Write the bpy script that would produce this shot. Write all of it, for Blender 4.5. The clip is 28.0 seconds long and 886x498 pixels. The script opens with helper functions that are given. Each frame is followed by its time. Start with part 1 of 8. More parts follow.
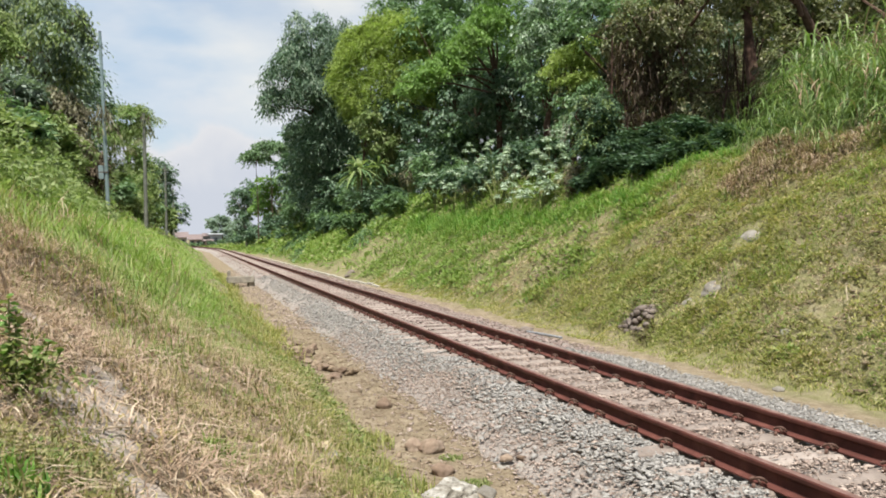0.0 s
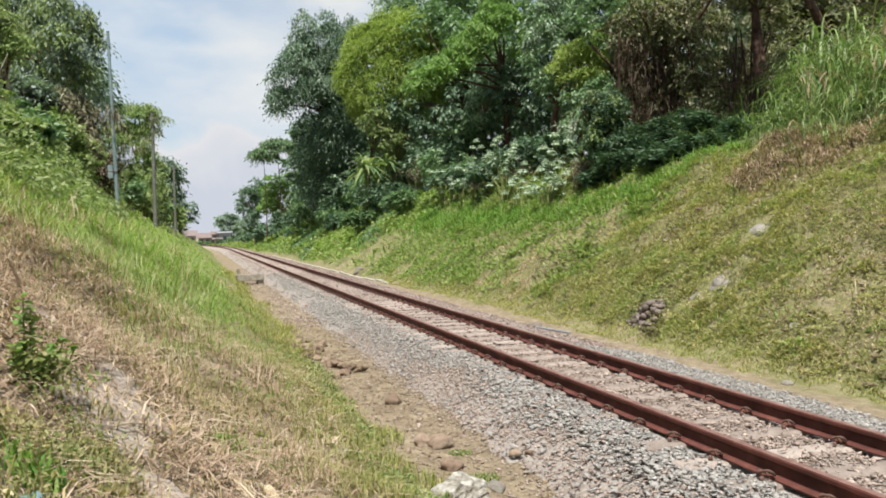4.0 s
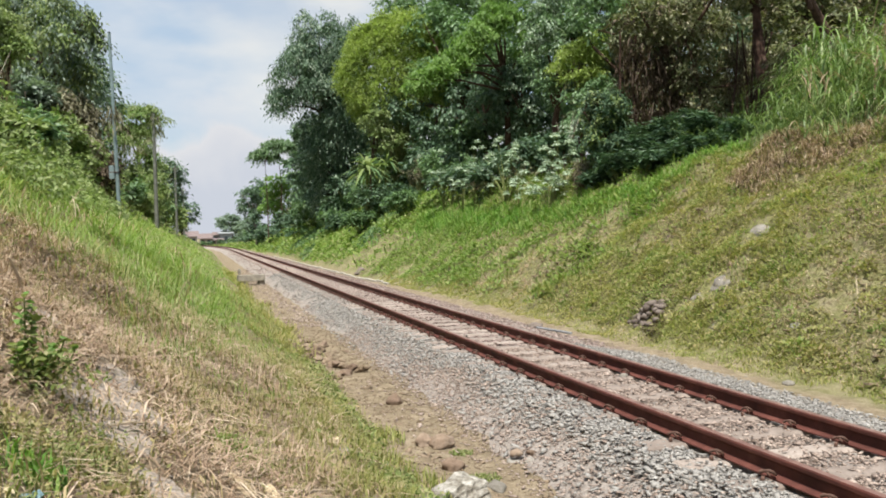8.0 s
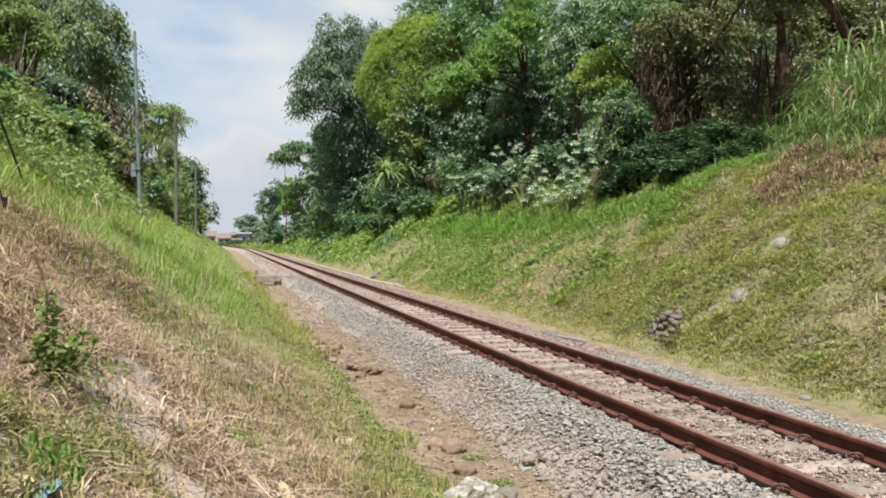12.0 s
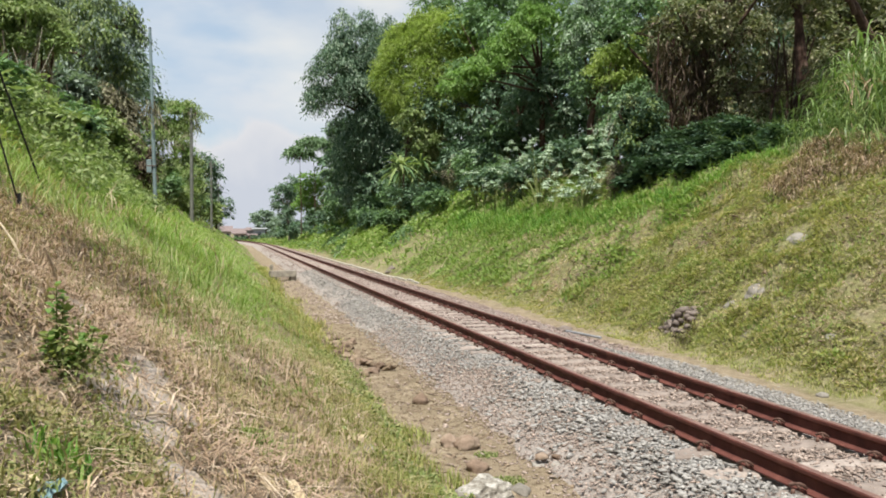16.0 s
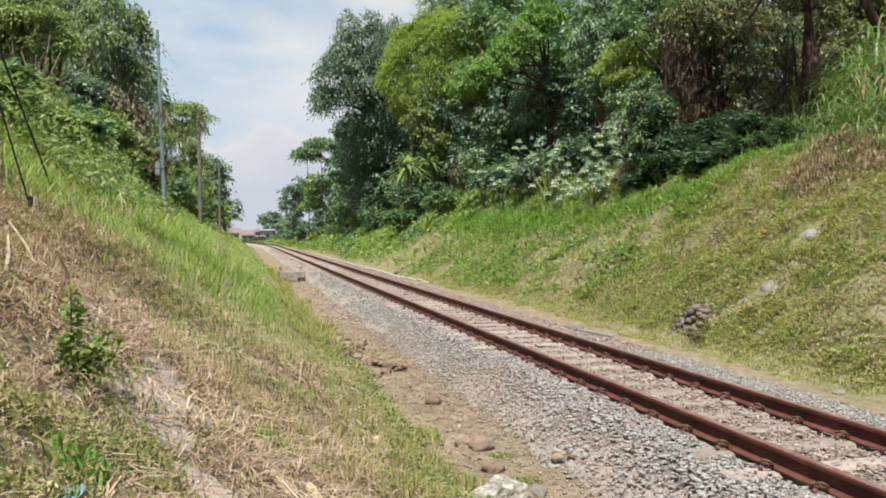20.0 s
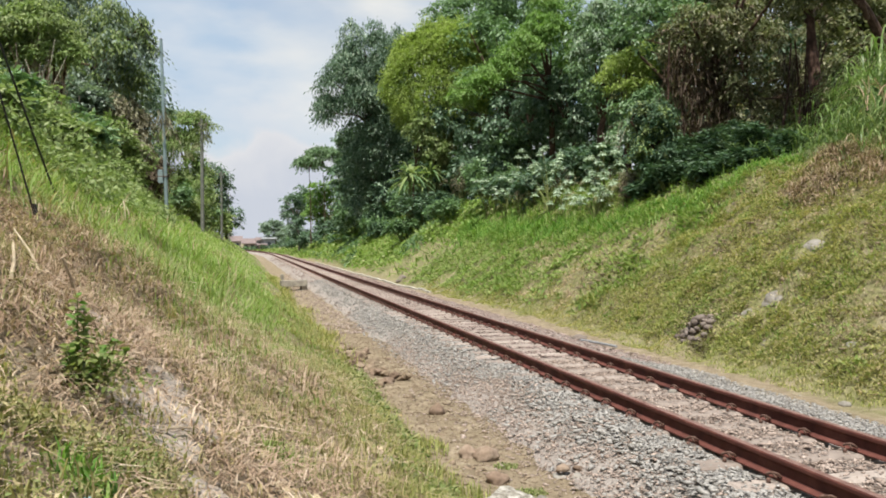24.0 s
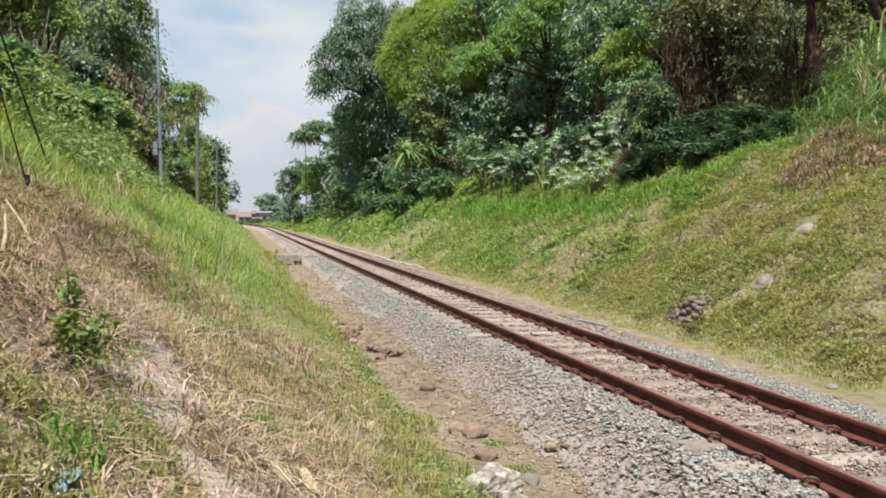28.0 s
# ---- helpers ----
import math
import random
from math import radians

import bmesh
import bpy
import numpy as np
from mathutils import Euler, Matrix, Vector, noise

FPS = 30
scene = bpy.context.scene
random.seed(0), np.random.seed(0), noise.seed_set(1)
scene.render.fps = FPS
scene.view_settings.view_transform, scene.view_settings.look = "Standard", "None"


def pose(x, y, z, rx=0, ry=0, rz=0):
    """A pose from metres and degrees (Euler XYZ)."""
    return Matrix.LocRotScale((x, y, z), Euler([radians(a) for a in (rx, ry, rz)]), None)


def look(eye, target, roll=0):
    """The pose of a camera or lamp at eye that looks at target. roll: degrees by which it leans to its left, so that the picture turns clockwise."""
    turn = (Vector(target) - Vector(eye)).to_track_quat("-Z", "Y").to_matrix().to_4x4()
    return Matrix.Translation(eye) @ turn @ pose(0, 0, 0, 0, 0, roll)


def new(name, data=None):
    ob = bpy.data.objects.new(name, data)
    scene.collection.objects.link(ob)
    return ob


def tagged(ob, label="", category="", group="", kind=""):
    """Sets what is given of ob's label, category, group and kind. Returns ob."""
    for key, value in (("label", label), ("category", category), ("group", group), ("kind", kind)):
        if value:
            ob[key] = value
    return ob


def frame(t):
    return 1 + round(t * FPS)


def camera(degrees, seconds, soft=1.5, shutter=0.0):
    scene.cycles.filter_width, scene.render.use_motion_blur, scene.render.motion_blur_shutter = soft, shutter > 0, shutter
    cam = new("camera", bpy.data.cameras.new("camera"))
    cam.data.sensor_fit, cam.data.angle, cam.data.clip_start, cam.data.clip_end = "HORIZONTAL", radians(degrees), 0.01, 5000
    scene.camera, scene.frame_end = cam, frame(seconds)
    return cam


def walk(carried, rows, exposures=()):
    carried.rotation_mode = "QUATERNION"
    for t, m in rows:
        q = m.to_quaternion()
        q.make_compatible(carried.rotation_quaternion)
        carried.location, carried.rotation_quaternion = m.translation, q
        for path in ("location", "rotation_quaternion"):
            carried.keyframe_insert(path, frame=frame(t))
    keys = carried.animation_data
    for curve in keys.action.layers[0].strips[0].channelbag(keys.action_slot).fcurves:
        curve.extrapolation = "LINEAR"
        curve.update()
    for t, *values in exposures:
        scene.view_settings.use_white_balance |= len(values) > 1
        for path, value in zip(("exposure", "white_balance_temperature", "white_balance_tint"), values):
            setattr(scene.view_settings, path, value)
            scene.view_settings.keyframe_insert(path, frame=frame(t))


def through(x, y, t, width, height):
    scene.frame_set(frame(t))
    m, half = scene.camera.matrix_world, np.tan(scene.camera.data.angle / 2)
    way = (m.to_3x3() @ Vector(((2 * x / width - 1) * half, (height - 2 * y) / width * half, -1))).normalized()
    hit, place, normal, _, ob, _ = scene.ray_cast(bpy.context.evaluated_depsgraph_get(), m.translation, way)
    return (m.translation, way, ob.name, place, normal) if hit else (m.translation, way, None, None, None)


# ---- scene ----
HFOV = 57.0
# seconds, eye x y z, heading (to the left of +y), pitch up, roll, in degrees
PATH = [
    (0.0, -4.429, -4.773, 1.805, -17.22, -1.01, -0.92),
    (0.5, -4.430, -4.784, 1.805, -17.15, -1.03, -0.98),
    (1.0, -4.431, -4.792, 1.804, -17.07, -1.06, -1.04),
    (1.5, -4.431, -4.806, 1.802, -16.96, -1.10, -1.13),
    (2.0, -4.428, -4.817, 1.803, -16.73, -1.16, -1.22),
    (2.5, -4.428, -4.819, 1.807, -16.64, -1.22, -1.28),
    (3.0, -4.430, -4.815, 1.808, -16.63, -1.24, -1.32),
    (3.5, -4.433, -4.811, 1.807, -16.64, -1.25, -1.37),
    (5.5, -4.434, -4.820, 1.799, -16.61, -1.21, -1.39),
    (6.0, -4.433, -4.818, 1.801, -16.60, -1.21, -1.38),
    (6.5, -4.434, -4.820, 1.801, -16.59, -1.22, -1.39),
    (7.0, -4.433, -4.822, 1.801, -16.60, -1.22, -1.40),
    (7.5, -4.432, -4.821, 1.801, -16.59, -1.22, -1.40),
    (8.0, -4.433, -4.814, 1.799, -16.55, -1.20, -1.39),
    (8.5, -4.434, -4.813, 1.799, -16.48, -1.13, -1.27),
    (9.0, -4.433, -4.812, 1.800, -16.35, -1.00, -1.02),
    (9.5, -4.438, -4.813, 1.800, -16.21, -0.85, -0.74),
    (10.0, -4.440, -4.815, 1.796, -16.09, -0.72, -0.51),
    (10.5, -4.444, -4.813, 1.792, -15.96, -0.60, -0.24),
    (11.0, -4.443, -4.816, 1.790, -15.79, -0.60, -0.07),
    (11.5, -4.441, -4.825, 1.791, -15.58, -0.68, -0.01),
    (12.0, -4.442, -4.829, 1.791, -15.38, -0.81, -0.00),
    (12.5, -4.442, -4.832, 1.793, -15.19, -0.94, 0.01),
    (14.5, -4.433, -4.866, 1.789, -14.77, -1.41, -0.03),
    (15.0, -4.424, -4.849, 1.790, -14.63, -1.44, -0.04),
    (15.5, -4.416, -4.823, 1.794, -14.49, -1.35, -0.05),
    (16.0, -4.414, -4.796, 1.797, -14.35, -1.15, -0.02),
    (16.5, -4.411, -4.774, 1.799, -14.21, -0.97, -0.07),
    (17.0, -4.410, -4.762, 1.801, -14.13, -0.94, -0.18),
    (17.5, -4.415, -4.750, 1.800, -14.09, -1.01, -0.31),
    (18.0, -4.425, -4.740, 1.800, -14.04, -1.08, -0.35),
    (18.5, -4.433, -4.733, 1.798, -13.96, -1.12, -0.43),
    (19.0, -4.440, -4.730, 1.796, -13.92, -1.16, -0.49),
    (19.5, -4.443, -4.730, 1.793, -13.85, -1.16, -0.54),
    (20.0, -4.446, -4.730, 1.792, -13.81, -1.16, -0.54),
    (20.5, -4.454, -4.728, 1.793, -13.78, -1.15, -0.49),
    (21.0, -4.458, -4.727, 1.792, -13.73, -1.15, -0.48),
    (21.5, -4.464, -4.720, 1.793, -13.68, -1.14, -0.45),
    (23.5, -4.472, -4.693, 1.796, -13.71, -0.66, -0.34),
    (24.0, -4.473, -4.693, 1.795, -13.72, -0.53, -0.34),
    (24.5, -4.473, -4.698, 1.794, -13.74, -0.54, -0.29),
    (25.0, -4.470, -4.704, 1.792, -13.77, -0.72, -0.21),
    (25.5, -4.465, -4.712, 1.791, -13.81, -0.98, 0.00),
    (26.0, -4.461, -4.718, 1.794, -13.86, -1.25, 0.15),
    (26.5, -4.457, -4.720, 1.801, -13.93, -1.54, 0.35),
    (27.0, -4.456, -4.716, 1.805, -13.98, -1.83, 0.50),
    (27.5, -4.456, -4.720, 1.806, -14.02, -2.06, 0.58),
    (28.0, -4.454, -4.722, 1.807, -14.05, -2.16, 0.63),
]


def sight(x, y, z, heading, pitch, roll):
    a, b = radians(heading), radians(pitch)
    ahead = Vector((-math.sin(a) * math.cos(b), math.cos(a) * math.cos(b), math.sin(b)))
    eye = Vector((x, y, z))
    return look(eye, eye + ahead * 10, roll)


cam = camera(HFOV, 28.0, 1.85)
walk(cam, [(r[0], sight(*r[1:])) for r in PATH], [(0.0, 0.95), (3.5, 0.94), (6.0, 0.90), (28.0, 0.90)])

# ---- sky and sun ----
SUN_WAY = Vector((-0.16, -0.39, 0.905)).normalized()
world = bpy.data.worlds.new("sky")
scene.world = world
world.use_nodes = True
wt = world.node_tree
wt.nodes.clear()
w_out = wt.nodes.new("ShaderNodeOutputWorld")
sky = wt.nodes.new("ShaderNodeTexSky")
sky.sky_type, sky.sun_disc = "NISHITA", False
sky.sun_elevation, sky.sun_rotation = math.asin(SUN_WAY.z), math.atan2(SUN_WAY.x, SUN_WAY.y)
sky.air_density, sky.dust_density = 1.0, 1.5
bg_sky = wt.nodes.new("ShaderNodeBackground")
bg_sky.inputs["Strength"].default_value = 0.08
wt.links.new(sky.outputs[0], bg_sky.inputs["Color"])
bg_cloud = wt.nodes.new("ShaderNodeBackground")
bg_cloud.inputs["Strength"].default_value = 0.455
w_co = wt.nodes.new("ShaderNodeTexCoord")
w_map = wt.nodes.new("ShaderNodeMapping")
w_map.inputs["Scale"].default_value = (1.0, 1.0, 2.4)
wt.links.new(w_co.outputs["Generated"], w_map.inputs["Vector"])
w_noise = wt.nodes.new("ShaderNodeTexNoise")
w_noise.inputs["Scale"].default_value, w_noise.inputs["Detail"].default_value = 3.1, 6.0
w_noise.inputs["Roughness"].default_value = 0.52
wt.links.new(w_map.outputs[0], w_noise.inputs["Vector"])
w_ramp = wt.nodes.new("ShaderNodeValToRGB")
w_ramp.color_ramp.elements[0].position, w_ramp.color_ramp.elements[1].position = 0.36, 0.62
w_ramp.color_ramp.elements[0].color = (0.45, 0.45, 0.45, 1)
w_ramp.color_ramp.elements[1].color = (0.97, 0.97, 0.97, 1)
wt.links.new(w_noise.outputs["Fac"], w_ramp.inputs["Fac"])
w_tint = wt.nodes.new("ShaderNodeValToRGB")
w_tint.color_ramp.elements[0].position, w_tint.color_ramp.elements[1].position = 0.40, 0.70
w_tint.color_ramp.elements[0].color = (0.60, 0.75, 0.92, 1)
w_tint.color_ramp.elements[1].color = (0.93, 0.955, 0.985, 1)
w_noise2 = wt.nodes.new("ShaderNodeTexNoise")
w_noise2.inputs["Scale"].default_value, w_noise2.inputs["Detail"].default_value = 6.0, 4.0
wt.links.new(w_map.outputs[0], w_noise2.inputs["Vector"])
wt.links.new(w_noise2.outputs["Fac"], w_tint.inputs["Fac"])
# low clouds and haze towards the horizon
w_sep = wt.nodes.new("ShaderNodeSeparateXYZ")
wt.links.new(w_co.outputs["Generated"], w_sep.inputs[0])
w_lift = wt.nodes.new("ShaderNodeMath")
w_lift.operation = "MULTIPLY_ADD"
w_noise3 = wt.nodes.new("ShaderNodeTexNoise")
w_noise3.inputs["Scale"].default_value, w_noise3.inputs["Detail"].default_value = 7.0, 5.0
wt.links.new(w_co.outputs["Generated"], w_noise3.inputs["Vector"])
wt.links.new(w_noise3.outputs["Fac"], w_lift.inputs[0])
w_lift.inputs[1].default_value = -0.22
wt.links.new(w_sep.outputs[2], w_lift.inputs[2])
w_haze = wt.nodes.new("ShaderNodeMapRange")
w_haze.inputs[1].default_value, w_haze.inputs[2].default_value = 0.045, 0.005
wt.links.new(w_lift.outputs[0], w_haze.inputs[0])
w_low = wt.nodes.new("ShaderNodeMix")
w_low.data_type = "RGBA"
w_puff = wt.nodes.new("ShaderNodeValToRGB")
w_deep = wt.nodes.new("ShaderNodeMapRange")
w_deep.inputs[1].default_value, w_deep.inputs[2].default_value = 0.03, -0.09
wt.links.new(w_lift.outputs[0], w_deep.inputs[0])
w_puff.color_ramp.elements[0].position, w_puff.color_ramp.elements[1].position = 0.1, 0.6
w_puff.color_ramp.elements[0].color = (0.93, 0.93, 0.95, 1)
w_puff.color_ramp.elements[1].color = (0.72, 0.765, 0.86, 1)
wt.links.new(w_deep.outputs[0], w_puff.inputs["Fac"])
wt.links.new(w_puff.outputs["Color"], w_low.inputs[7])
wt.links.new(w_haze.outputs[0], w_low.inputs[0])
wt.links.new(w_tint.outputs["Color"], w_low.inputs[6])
# a bright thin cloud over the wood
w_dot = wt.nodes.new("ShaderNodeVectorMath")
w_dot.operation = "DOT_PRODUCT"
w_dot.inputs[1].default_value = (0.175, 0.941, 0.289)
wt.links.new(w_co.outputs["Generated"], w_dot.inputs[0])
w_veil = wt.nodes.new("ShaderNodeMath")
w_veil.operation = "MULTIPLY_ADD"
wt.links.new(w_noise2.outputs["Fac"], w_veil.inputs[0])
w_veil.inputs[1].default_value = 0.035
wt.links.new(w_dot.outputs["Value"], w_veil.inputs[2])
w_edge = wt.nodes.new("ShaderNodeMapRange")
w_edge.inputs[1].default_value, w_edge.inputs[2].default_value = 0.996, 1.018
wt.links.new(w_veil.outputs[0], w_edge.inputs[0])
w_white = wt.nodes.new("ShaderNodeMix")
w_white.data_type = "RGBA"
w_white.inputs[7].default_value = (1.0, 1.0, 0.97, 1)
wt.links.new(w_edge.outputs[0], w_white.inputs[0])
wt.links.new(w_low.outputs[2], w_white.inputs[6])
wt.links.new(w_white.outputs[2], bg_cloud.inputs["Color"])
w_most2 = wt.nodes.new("ShaderNodeMath")
w_most2.operation = "MAXIMUM"
wt.links.new(w_edge.outputs[0], w_most2.inputs[0])
w_mix = wt.nodes.new("ShaderNodeMixShader")
w_most = wt.nodes.new("ShaderNodeMath")
w_most.operation = "MAXIMUM"
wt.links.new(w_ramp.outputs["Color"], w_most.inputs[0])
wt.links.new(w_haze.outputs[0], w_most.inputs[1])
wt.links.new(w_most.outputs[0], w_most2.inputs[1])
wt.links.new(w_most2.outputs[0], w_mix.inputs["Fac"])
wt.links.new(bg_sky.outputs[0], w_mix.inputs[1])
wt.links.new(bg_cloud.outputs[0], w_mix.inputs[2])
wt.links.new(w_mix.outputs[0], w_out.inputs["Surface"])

sun_data = bpy.data.lights.new("sun", "SUN")
sun_data.energy, sun_data.angle, sun_data.color = 4.6, radians(0.8), (0.985, 0.96, 0.875)
sun = new("sun", sun_data)
sun.matrix_world = look(SUN_WAY * 60, (0, 0, 0))

# ---- materials ----


class Nodes:
    """A small builder for one node material."""

    def __init__(self, name):
        self.m = bpy.data.materials.new(name)
        self.m.use_nodes = True
        self.t = self.m.node_tree
        self.b = self.t.nodes["Principled BSDF"]
        self.out = self.t.nodes["Material Output"]
        self.co = self.t.nodes.new("ShaderNodeTexCoord").outputs["Object"]

    def add(self, kind, **kw):
        n = self.t.nodes.new(kind)
        for k, v in kw.items():
            n.inputs[k.replace("_", " ")].default_value = v
        return n

    def link(self, a, b):
        self.t.links.new(a, b)

    def noise(self, scale, detail=4.0, rough=0.55, vec=None):
        n = self.add("ShaderNodeTexNoise", Scale=scale, Detail=detail, Roughness=rough)
        self.link(vec or self.co, n.inputs["Vector"])
        return n.outputs["Fac"]

    def ramp(self, fac, stops):
        n = self.t.nodes.new("ShaderNodeValToRGB")
        e = n.color_ramp.elements
        while len(e) < len(stops):
            e.new(0.5)
        for s, (p, c) in zip(e, stops):
            s.position = p
            s.color = (*c, 1) if len(c) == 3 else c
        self.link(fac, n.inputs["Fac"])
        return n.outputs["Color"]

    def mix(self, fac, a, b, how="MIX"):
        n = self.t.nodes.new("ShaderNodeMix")
        n.data_type, n.blend_type = "RGBA", how
        for v, i in ((fac, 0), (a, 6), (b, 7)):
            if isinstance(v, (int, float)):
                n.inputs[i].default_value = v
            elif isinstance(v, tuple):
                n.inputs[i].default_value = (*v, 1)
            else:
                self.link(v, n.inputs[i])
        return n.outputs[2]

    def math(self, how, a, b=0.0):
        n = self.t.nodes.new("ShaderNodeMath")
        n.operation = how
        for v, i in ((a, 0), (b, 1)):
            if isinstance(v, (int, float)):
                n.inputs[i].default_value = v
            else:
                self.link(v, n.inputs[i])
        return n.outputs[0]

    def bump(self, height, dist=0.01, strength=0.6):
        n = self.add("ShaderNodeBump", Distance=dist, Strength=strength)
        self.link(height, n.inputs["Height"])
        self.link(n.outputs[0], self.b.inputs["Normal"])

    def done(self, colour, rough=0.8, spec=0.3, metal=0.0):
        if isinstance(colour, tuple):
            self.b.inputs["Base Color"].default_value = (*colour, 1)
        else:
            self.link(colour, self.b.inputs["Base Color"])
        self.b.inputs["Roughness"].default_value = rough
        self.b.inputs["Specular IOR Level"].default_value = spec
        self.b.inputs["Metallic"].default_value = metal
        return self.m


def island(n):
    return n.t.nodes.new("ShaderNodeNewGeometry").outputs["Random Per Island"]


def leafy(name, stops, through=0.35, rough=0.5, patch=0.5, patch_tint=(0.5, 0.5, 0.4), spec=0.35):
    """Leaves or blades: colour varies from piece to piece and in patches; light shines through."""
    n = Nodes(name)
    c = n.ramp(island(n), stops)
    big = n.ramp(n.noise(patch, 3.0), [(0.35, (0, 0, 0)), (0.65, (1, 1, 1))])
    c = n.mix(big, n.mix(1.0, c, patch_tint, "MULTIPLY"), c)
    m = n.done(c, rough, spec)
    tr = n.t.nodes.new("ShaderNodeBsdfTranslucent")
    n.link(n.mix(1.0, c, (1.0, 1.12, 0.62), "MULTIPLY"), tr.inputs["Color"])
    mx = n.t.nodes.new("ShaderNodeMixShader")
    mx.inputs[0].default_value = through
    n.link(n.b.outputs[0], mx.inputs[1])
    n.link(tr.outputs[0], mx.inputs[2])
    n.link(mx.outputs[0], n.out.inputs["Surface"])
    return m


def plain(name, stops, scale=6.0, rough=0.8, bump=0.004, fine=60.0, spec=0.3, metal=0.0, per_island=False, per_object=False):
    """Stone, wood, metal or paint with two scales of variation."""
    n = Nodes(name)
    f = n.noise(scale, 5.0)
    if per_island:
        f = n.math("ADD", n.math("MULTIPLY", f, 0.45), n.math("MULTIPLY", island(n), 0.6))
    if per_object:
        r = n.t.nodes.new("ShaderNodeObjectInfo").outputs["Random"]
        f = n.math("ADD", n.math("MULTIPLY", f, 0.7), n.math("MULTIPLY", r, 0.3))
    c = n.ramp(f, stops)
    g = n.noise(fine, 4.0, 0.65)
    c = n.mix(0.5, c, n.ramp(g, [(0.3, (0.62, 0.6, 0.58)), (0.7, (1.25, 1.25, 1.25))]), "MULTIPLY")
    n.bump(g, bump)
    return n.done(c, rough, spec, metal)


def ground_material():
    n = Nodes("ground_soil_and_turf")
    sep = n.t.nodes.new("ShaderNodeSeparateXYZ")
    n.link(n.co, sep.inputs[0])
    x, y = sep.outputs[0], sep.outputs[1]
    wob = n.math("MULTIPLY", n.math("SUBTRACT", n.noise(1.3, 4.0), 0.5), 1.1)
    xx = n.math("ADD", x, wob)
    yy = n.math("ADD", y, n.math("MULTIPLY", wob, 4.0))
    fine = n.noise(38.0, 5.0, 0.7)
    mid = n.noise(5.0, 5.0, 0.6)
    dirt = n.ramp(mid, [(0.3, (0.15, 0.116, 0.077)), (0.55, (0.232, 0.184, 0.126)), (0.75, (0.305, 0.25, 0.182))])
    straw = n.ramp(mid, [(0.3, (0.15, 0.112, 0.076)), (0.5, (0.23, 0.18, 0.126)), (0.72, (0.315, 0.264, 0.2))])
    turf = n.ramp(mid, [(0.3, (0.125, 0.128, 0.052)), (0.45, (0.172, 0.166, 0.076)), (0.58, (0.21, 0.188, 0.108)), (0.75, (0.255, 0.222, 0.148))])
    wild = n.ramp(mid, [(0.3, (0.07, 0.075, 0.035)), (0.7, (0.14, 0.13, 0.07))])

    def step(v, lo, hi):
        r = n.t.nodes.new("ShaderNodeMapRange")
        r.inputs[1].default_value, r.inputs[2].default_value = lo, hi
        n.link(v, r.inputs[0])
        return r.outputs[0]

    left = n.mix(step(yy, 3.5, 7.0), straw, n.mix(0.75, straw, turf))
    c = n.mix(step(xx, -3.05, -2.65), left, dirt)
    c = n.mix(step(xx, 2.5, 3.0), c, n.mix(0.88, dirt, turf))
    c = n.mix(step(xx, 3.0, 3.4), c, turf)
    dry = n.math("MULTIPLY", n.math("MULTIPLY", step(xx, 6.9, 7.7), step(yy, 13.0, 10.5)), step(yy, 3.0, 6.0))
    c = n.mix(n.math("MULTIPLY", dry, 0.4), c, straw)
    c = n.mix(step(xx, 8.2, 9.4), c, wild)
    c = n.mix(step(xx, -7.0, -8.0), c, wild)
    c = n.mix(0.7, c, n.ramp(fine, [(0.3, (0.55, 0.53, 0.5)), (0.7, (1.35, 1.35, 1.35))]), "MULTIPLY")
    n.bump(fine, 0.03, 0.8)
    return n.done(c, 0.95, 0.15)


M_GROUND = ground_material()
M_BALLAST_BED = plain("ballast_bed", [(0.3, (0.19, 0.166, 0.148)), (0.6, (0.295, 0.257, 0.233))], 25.0, 0.95, 0.03, 45.0, 0.2)
M_STONE_RUST = plain("rust_dusted_stone", [(0.2, (0.2, 0.15, 0.133)), (0.5, (0.29, 0.222, 0.2)), (0.9, (0.39, 0.312, 0.285))], 9.0, 0.9, 0.004, 70.0, 0.2, per_island=True)
M_STONE = plain("ballast_stone", [(0.2, (0.2, 0.189, 0.178)), (0.45, (0.265, 0.251, 0.237)), (0.7, (0.322, 0.304, 0.286)), (0.95, (0.4, 0.38, 0.355))], 9.0, 0.88, 0.004, 70.0, 0.2, per_island=True)
M_STONE_DUST = plain("dusty_ballast_stone", [(0.2, (0.198, 0.152, 0.128)), (0.5, (0.31, 0.242, 0.206)), (0.9, (0.43, 0.35, 0.303))], 9.0, 0.9, 0.004, 70.0, 0.2, per_island=True)
M_RUST = plain("rusted_rail_steel", [(0.3, (0.058, 0.018, 0.0135)), (0.55, (0.102, 0.033, 0.025)), (0.75, (0.15, 0.057, 0.043))], 5.0, 0.75, 0.002, 90.0, 0.3)
M_RAILTOP = plain("rail_running_surface", [(0.3, (0.11, 0.056, 0.045)), (0.7, (0.21, 0.125, 0.105))], 7.0, 0.5, 0.001, 120.0, 0.4)
M_CLIP = plain("rusted_clip_steel", [(0.3, (0.05, 0.025, 0.018)), (0.7, (0.14, 0.075, 0.055))], 30.0, 0.7, 0.002, 120.0, 0.35)
M_SLEEPER = plain("dusty_concrete", [(0.3, (0.19, 0.154, 0.133)), (0.55, (0.262, 0.216, 0.189)), (0.75, (0.333, 0.28, 0.247))], 6.0, 0.92, 0.005, 55.0, 0.2, per_object=True)
